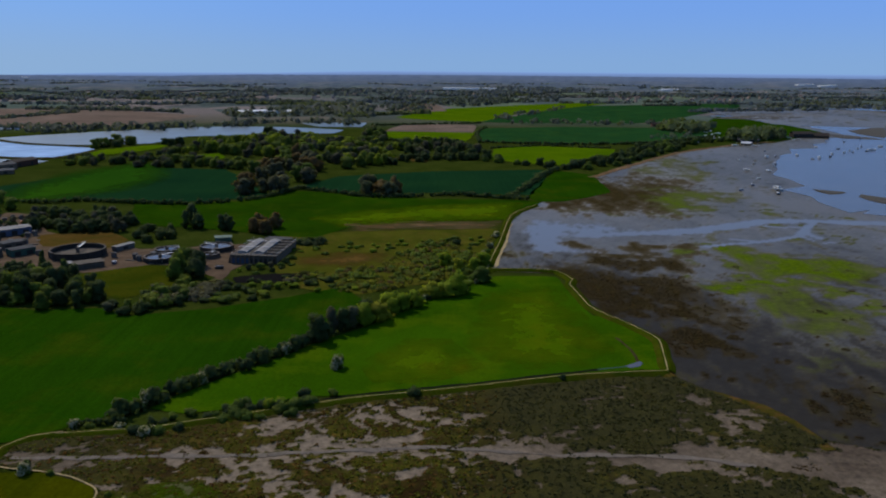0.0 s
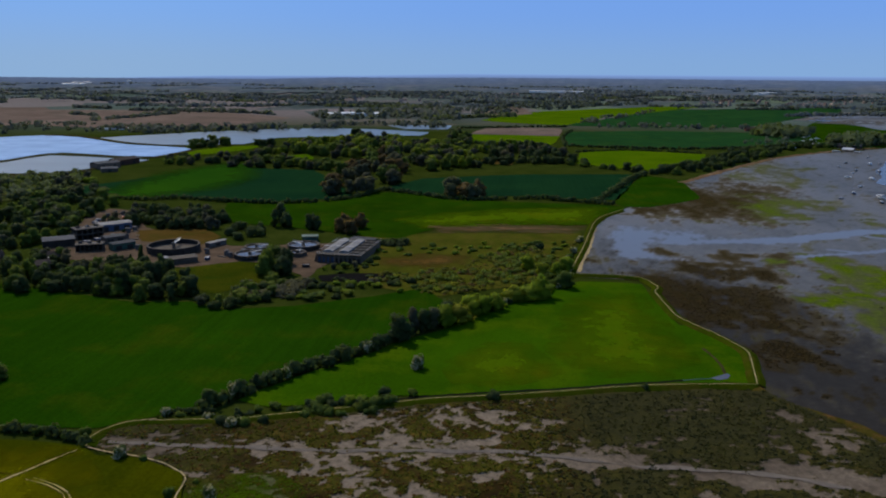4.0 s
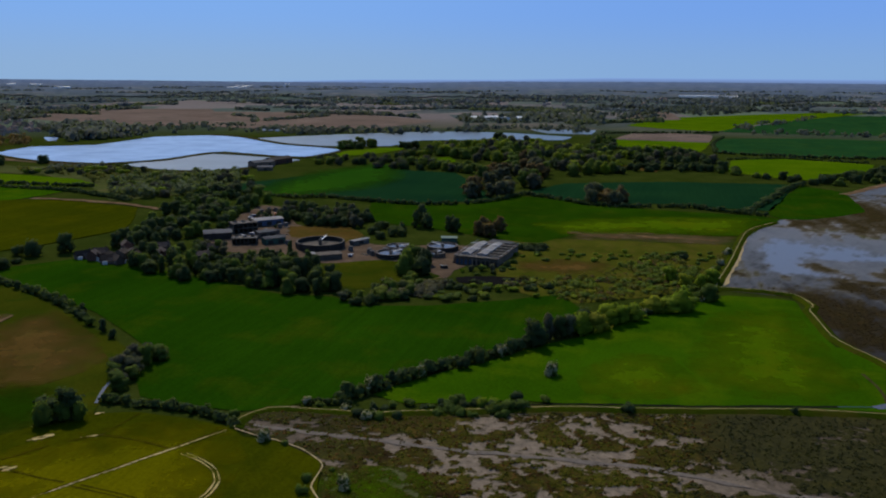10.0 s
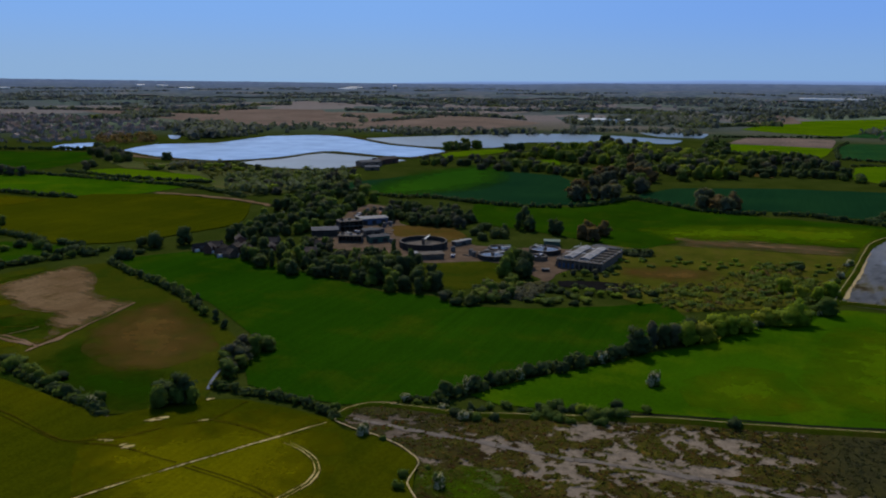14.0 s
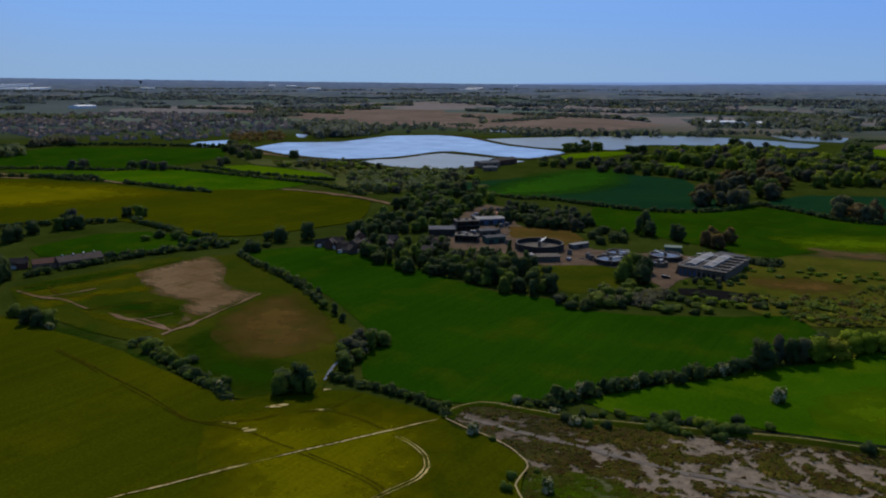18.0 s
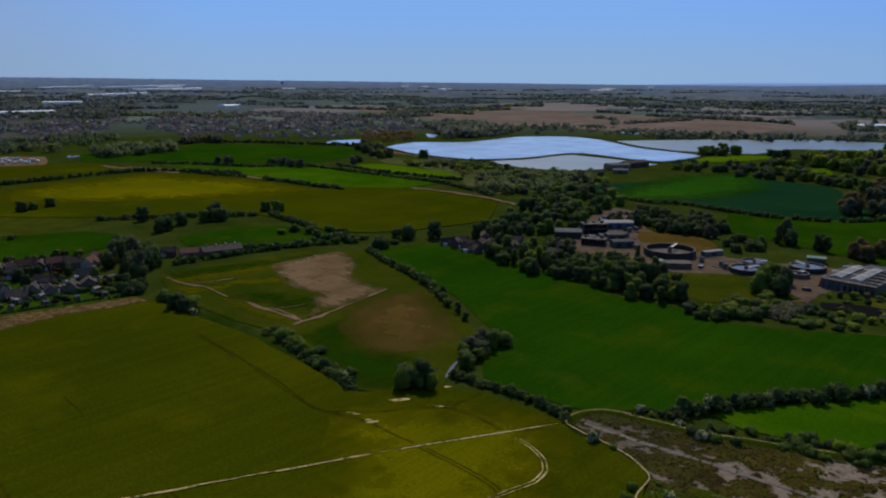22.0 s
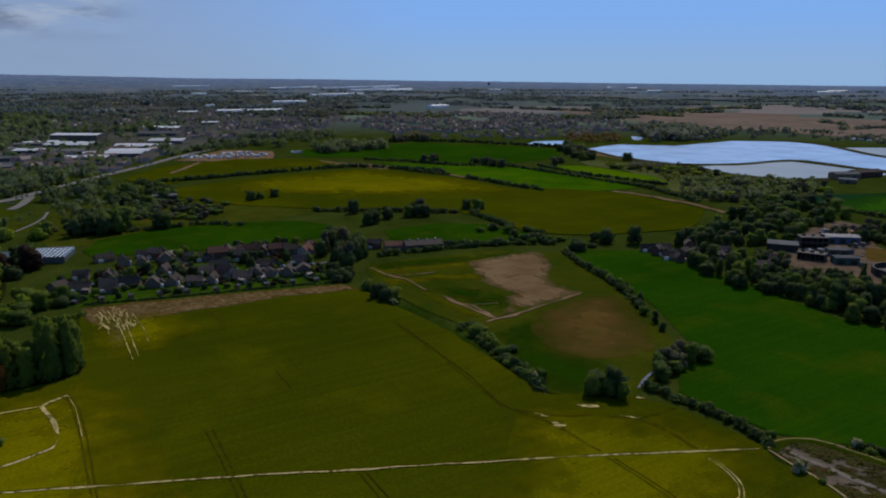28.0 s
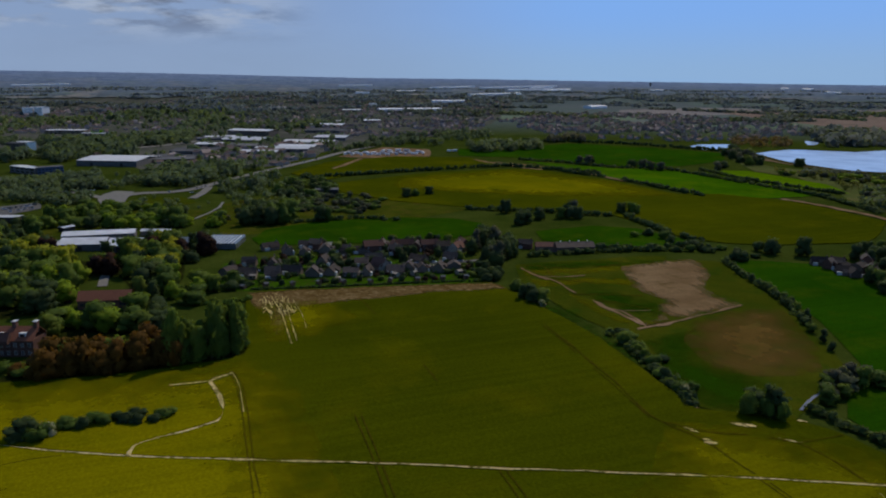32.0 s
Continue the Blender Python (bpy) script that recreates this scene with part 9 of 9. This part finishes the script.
far_wood([(-1168, 434), (-1254, 518), (-1131, 545), (-1144, 635), (-1073, 595), (-1052, 489)], 120, 12, F_mid_haze, "trees round the caravan field")
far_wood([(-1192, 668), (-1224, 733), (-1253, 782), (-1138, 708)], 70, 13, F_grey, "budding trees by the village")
far_wood([(-761, 724), (-714, 792), (-661, 822), (-678, 751)], 60, 5, F_far_haze, "bushes on the lake bank")
far_wood([(-838, -110), (-818, -24), (-884, -20), (-905, -55), (-925, -100), (-935, -128)], 90, 8, F_mid_haze, "trees round the car park")
far_wood([(-722, -6), (-752, 2), (-775, 26), (-772, 52), (-716, 66), (-660, 48), (-648, 12)], 60, 5, F_mid_haze, "scrub inside the road loop")
far_wood([(-668, 66), (-745, 76), (-858, 92), (-850, 140), (-800, 190), (-742, 190), (-660, 150), (-630, 110)], 130, 5.5, F_mid_haze, "scrub beside the dual carriageway")
far_wood([(-868, 8), (-940, 12), (-1000, 40), (-1010, 66), (-930, 84), (-868, 62)], 110, 9, F_mid_haze, "trees below the industrial estate")
far_wood([(-944, 1054), (-935, 1188), (-899, 1321), (-766, 1367), (-894, 1592), (-1069, 1568), (-1103, 1400), (-1065, 1172)], 150, 8, F_far_haze, "trees along the far lake shore")
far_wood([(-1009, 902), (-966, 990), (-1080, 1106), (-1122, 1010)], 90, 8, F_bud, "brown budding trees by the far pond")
far_wood([(-556, 669), (-532, 741), (-480, 790), (-398, 675), (-435, 607), (-494, 595)], 150, 8, F_mid_haze, "olive trees below the lake bank")
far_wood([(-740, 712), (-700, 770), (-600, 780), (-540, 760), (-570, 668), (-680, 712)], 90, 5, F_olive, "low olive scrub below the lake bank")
far_wood([(-744, 1329), (-604, 1415), (-466, 1469), (-510, 1605), (-652, 1523), (-788, 1406)], 70, 6, F_far_haze, "trees along the far lake shore")
far_wood([(345, 1396), (437, 1469), (480, 1351), (378, 1267)], 20, 8, F_far_haze, "trees at the boatyard")

# tiles and bricks of the far towns, lightened to imitate haze
M_roofs = plain("hazed_roof_tiles", (0.125, 0.088, 0.075), 0.9, 0.1, 0, 0.3, 0.05)
M_walls = plain("hazed_brick_walls", (0.32, 0.25, 0.21), 0.9, 0.1, 0, 0.3, 0.05)


def town(poly, n, label, size=(8, 6, 3.8), pale=0.12):
    """Far houses, too many to count, as one mass: each a body with a ridged roof."""
    V, F, I = [], [], []
    for x, y in scatter(poly, n):
        X, Y, Z, s = lift(x, y)
        w, l, h = (k * s * fg.uniform(0.7, 1.5) for k in size)
        u = fg.choice([0.3, 1.87]) + fg.normal() * 0.15
        c, t = math.cos(u), math.sin(u)
        o = len(V)
        r = h * fg.uniform(0.45, 0.8)
        for px, py, pz in ((-w, -l, 0), (w, -l, 0), (w, l, 0), (-w, l, 0), (-w, -l, h), (w, -l, h), (w, l, h), (-w, l, h), (-w, 0, h + r), (w, 0, h + r)):
            V.append((X + (px * c - py * t) / 2, Y + (px * t + py * c) / 2, Z + pz))
        F += [[o, o + 1, o + 5, o + 4], [o + 1, o + 2, o + 6, o + 9, o + 5], [o + 2, o + 3, o + 7, o + 6], [o + 3, o, o + 4, o + 8, o + 7], [o + 4, o + 5, o + 9, o + 8], [o + 6, o + 7, o + 8, o + 9]]
        I += [0, 0, 0, 0] + ([1, 1] if fg.random() > pale else [0, 0])
    tagged(mesh_ob("far_houses", V, F, [M_walls, M_roofs], idx=I), label, "houses", kind="stuff")


town([(-1910, 1009), (-2055, 1239), (-2022, 1484), (-1709, 1528), (-1447, 1481), (-1202, 1300), (-1103, 1096), (-1122, 911), (-1201, 821), (-1313, 737)], 430, "far village of brick houses with brown roofs")
town([(-2823, -368), (-2970, -42), (-5085, 651), (-4253, 1412), (-3364, 1677), (-2405, 1200), (-2064, 465), (-2434, 325), (-2534, -37)], 900, "far town of close-set houses", pale=0.2)
town([(-2643, -432), (-2871, -41), (-2862, 383), (-2504, 831), (-2626, 1310), (-2068, 996), (-1455, 651), (-1360, 473), (-1586, 403), (-1714, 227), (-2478, 166), (-2253, -370)], 900, "crowded streets of brick houses in town", pale=0.22)
town([(-1108, 13), (-1281, 95), (-1244, 207), (-1392, 375), (-1275, 343), (-1038, 217), (-980, 162), (-986, 72)], 70, "small workshops among the industrial units", (12, 9, 4), 0.3)
town([(-1807, 870), (-2171, 1281), (-1929, 1484), (-1529, 1380), (-1400, 1109), (-1311, 851), (-1417, 772)], 420, "far village of brick houses with brown roofs")
town([(-1478, 332), (-1840, 760), (-1455, 651), (-1360, 473)], 120, "houses at the edge of the far town")
town([(-1718, 2997), (-1206, 3491), (-260, 4251), (315, 3902), (-186, 3043), (-1417, 2531)], 120, "scattered far farmsteads", (14, 9, 5), 0.4)
town([(538, 3542), (1543, 4233), (3087, 5574), (2186, 3940), (1109, 3034), (657, 2944)], 170, "far village by the water", (12, 9, 5), 0.3)
town([(-2192, -336), (-2193, -164), (-2329, -35), (-2002, 133), (-1609, 116), (-1593, -27), (-1700, -169), (-1699, -263)], 160, "houses along leafy streets", pale=0.25)
town([(-1288, -100), (-1308, 17), (-1162, 14), (-1173, -65)], 24, "houses among the trees below the town", pale=0.25)
M_white = plain("white_sheeting", (0.62, 0.64, 0.66), 0.5, 0.4, 0, 0.1, 0.05)


def glasshouses(spots):
    """Long low white glasshouses far off, each one a ridged shed."""
    for (xa, ya), (xb, yb) in spots:
        A, B = lift(xa, ya), lift(xb, yb)
        a, b = Vector(A[:3]), Vector(B[:3])
        d = (b - a)
        nrm = Vector((-d.y, d.x, 0)).normalized() * 22 * A[3]
        h = 8 * A[3]
        V = [tuple(p + q + Vector((0, 0, z))) for p in (a, b) for q, z in ((-nrm, -1), (-nrm, h), (Vector((0, 0, 0)), h * 1.3), (nrm, h), (nrm, -1))]
        F = [[k, k + 5, k + 6, k + 1] for k in range(4)] + [[0, 1, 2, 3, 4], [9, 8, 7, 6, 5]]
        ob = mesh_ob("glasshouse", V, F, M_white)
        if a.length > 3000:
            ahead(ob)
        tagged(ob, "long low white glasshouse on the far plain", "glasshouse", "far glasshouses")


glasshouses([[(-515, 1951), (-450, 2003)], [(-424, 1968), (-382, 2001)], [(-3383, 5469), (-3283, 5595)], [(-5238, 3860), (-5177, 3941)], [(-6506, 3469), (-6661, 3791)], [(-5360, 2970), (-5419, 3238)], [(-2445, 1546), (-2446, 1608)], [(-5821, 5775), (-5781, 5838)], [(-8448, -984), (-9343, -529)]])
glasshouses([[(-8061, 2062), (-8500, 2560)], [(-4824, 1342), (-4810, 1429)], [(-5282, 1754), (-5263, 1894)], [(-6638, 2522), (-7261, 3240)], [(-6606, 3005), (-7615, 4376)], [(-5573, 2777), (-5741, 3434)], [(-3151, 1210), (-3120, 1346)], [(-2417, 1518), (-2445, 1602)], [(-4178, 1830), (-4377, 2259)]])
glasshouses([[(-2399, 740), (-2385, 946)], [(-4, 4709), (311, 4677)], [(3202, 7256), (3553, 7684)], [(3170, 6749), (3494, 7118)], [(-4001, 7576), (-3954, 7610)], [(-4310, 4690), (-4289, 4830)], [(-5510, 5716), (-5497, 5839)], [(1285, 4724), (1437, 4902)], [(-3658, 6051), (-3588, 6212)]])


def hazy_glow_land():
    """Far plain along the skyline: glowing bands of wood and pale fields, haze painted in by height."""
    m, nt, b = nodes_of("glowing_haze", 1.0, 0.0)
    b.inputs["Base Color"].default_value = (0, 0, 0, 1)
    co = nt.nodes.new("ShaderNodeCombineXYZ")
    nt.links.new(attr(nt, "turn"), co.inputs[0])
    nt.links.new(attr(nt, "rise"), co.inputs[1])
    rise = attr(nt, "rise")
    # bluer and lighter towards the crest: painted haze, given off as glow
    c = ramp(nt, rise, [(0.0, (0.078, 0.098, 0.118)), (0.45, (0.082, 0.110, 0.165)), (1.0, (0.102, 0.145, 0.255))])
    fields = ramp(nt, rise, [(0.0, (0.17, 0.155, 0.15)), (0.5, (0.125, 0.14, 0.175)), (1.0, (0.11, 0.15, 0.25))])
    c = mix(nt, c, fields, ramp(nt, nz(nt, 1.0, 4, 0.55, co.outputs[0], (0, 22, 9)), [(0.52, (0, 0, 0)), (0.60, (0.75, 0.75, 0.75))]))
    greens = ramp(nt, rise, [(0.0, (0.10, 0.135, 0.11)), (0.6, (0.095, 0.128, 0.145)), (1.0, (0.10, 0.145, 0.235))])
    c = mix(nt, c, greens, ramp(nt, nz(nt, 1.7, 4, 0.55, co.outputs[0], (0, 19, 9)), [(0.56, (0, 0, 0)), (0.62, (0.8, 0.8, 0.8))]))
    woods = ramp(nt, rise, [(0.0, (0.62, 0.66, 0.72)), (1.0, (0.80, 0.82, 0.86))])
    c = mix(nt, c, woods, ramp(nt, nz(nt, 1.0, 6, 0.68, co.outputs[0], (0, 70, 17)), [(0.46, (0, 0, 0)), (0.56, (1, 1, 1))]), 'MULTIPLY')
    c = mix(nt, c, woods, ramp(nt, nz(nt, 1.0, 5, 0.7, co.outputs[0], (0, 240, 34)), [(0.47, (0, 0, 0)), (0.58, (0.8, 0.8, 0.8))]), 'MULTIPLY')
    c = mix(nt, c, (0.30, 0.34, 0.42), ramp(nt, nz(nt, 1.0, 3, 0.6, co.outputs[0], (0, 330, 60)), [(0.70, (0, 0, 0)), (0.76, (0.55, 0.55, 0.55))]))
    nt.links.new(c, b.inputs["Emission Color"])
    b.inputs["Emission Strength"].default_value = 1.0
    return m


# height of the skyline, in degrees, against the turn to the left
CREST = ([-60, -29, -14, -3, 3, 9, 14, 19, 24, 31, 38, 45, 52, 58, 66, 74, 80, 85, 91, 97, 120, 200, 300], [-0.3, -0.34, -0.36, -0.36, -0.37, -0.42, -0.44, -0.56, -0.56, -0.54, -0.49, -0.45, -0.38, -0.34, -0.24, -0.20, -0.08, 0.02, 0.12, 0.18, 0.2, -0.2, -0.3])


def skyline(low, mat, label):
    """Glowing backdrop for the last of the plain, from where single trees blur together up to the low ridges of the
    skyline.
    """
    V, T, R = [], [], []
    azs = np.radians(np.arange(-60, 300.1, 0.25))
    k_n = 7
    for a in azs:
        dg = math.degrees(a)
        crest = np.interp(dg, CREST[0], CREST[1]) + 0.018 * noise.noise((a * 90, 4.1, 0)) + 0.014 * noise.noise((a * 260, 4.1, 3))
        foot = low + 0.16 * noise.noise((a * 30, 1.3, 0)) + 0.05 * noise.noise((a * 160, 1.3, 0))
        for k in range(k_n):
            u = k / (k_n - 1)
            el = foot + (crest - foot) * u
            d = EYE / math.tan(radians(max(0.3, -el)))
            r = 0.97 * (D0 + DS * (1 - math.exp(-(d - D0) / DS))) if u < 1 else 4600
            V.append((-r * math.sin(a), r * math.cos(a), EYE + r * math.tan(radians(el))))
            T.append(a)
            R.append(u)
    n = len(azs)
    F = [[k_n * i + k, k_n * (i + 1) + k, k_n * (i + 1) + k + 1, k_n * i + k + 1] for i in range(n - 1) for k in range(k_n - 1)]
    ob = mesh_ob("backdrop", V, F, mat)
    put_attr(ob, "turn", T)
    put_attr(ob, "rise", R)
    tagged(ob, label, "distance", kind="structure")


skyline(-1.5, hazy_glow_land(), "glowing backdrop of hazy blue farmland and woods")


def far_sea_glow():
    """The open sea behind the land, a thin blue strip that glows under the sky to the south."""
    m, nt, b = nodes_of("far_sea_glow", 1.0, 0.0)
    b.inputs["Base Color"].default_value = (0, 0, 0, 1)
    # sea colour is pure glow, brighter towards its top edge
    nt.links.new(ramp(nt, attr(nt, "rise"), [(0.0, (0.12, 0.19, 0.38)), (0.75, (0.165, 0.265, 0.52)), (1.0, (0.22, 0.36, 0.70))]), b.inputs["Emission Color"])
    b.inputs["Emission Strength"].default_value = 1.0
    V, R = [], []
    azs = np.radians(np.arange(-60, 40, 0.5))
    for a in azs:
        top = np.interp(math.degrees(a), [-60, -30, 5, 12, 22, 32], [-0.08, -0.08, -0.13, -0.3, -0.36, -0.62])
        for k in range(4):
            el = -0.75 + (top + 0.75) * k / 3
            V.append((-4700 * math.sin(a), 4700 * math.cos(a), EYE + 4700 * math.tan(radians(el))))
            R.append(k / 3)
    F = [[4 * i + k, 4 * (i + 1) + k, 4 * (i + 1) + k + 1, 4 * i + k + 1] for i in range(len(azs) - 1) for k in range(3)]
    ob = mesh_ob("backdrop", V, F, m)
    put_attr(ob, "rise", R)
    tagged(ob, "thin glowing blue strip for the sea on the horizon", "distance", kind="structure")


far_sea_glow()

# a squat tower breaks the skyline
(tx, ty), = [(-9072, 6684)]
X, Y, Z, s_ = lift(tx, ty)
root = new("water_tower")
root.matrix_basis = pose(X, Y, Z, 0, 0, math.degrees(math.atan2(-X, Y)))
part("shaft", boxbm([(-5, 5, -4, 4, -6, 6)]), M_concrete, root)
part("tank", boxbm([(-9, 9, -6, 6, 6, 10)]), M_concrete, root, "broad dark head")
ahead(root)
root.location = Vector((X, Y, Z)) * NEARER + Vector((0, 0, EYE * (1 - NEARER)))
root.scale = (NEARER,) * 3
tagged(root, "dark water tower on the far skyline", "tower")

flush_trees()
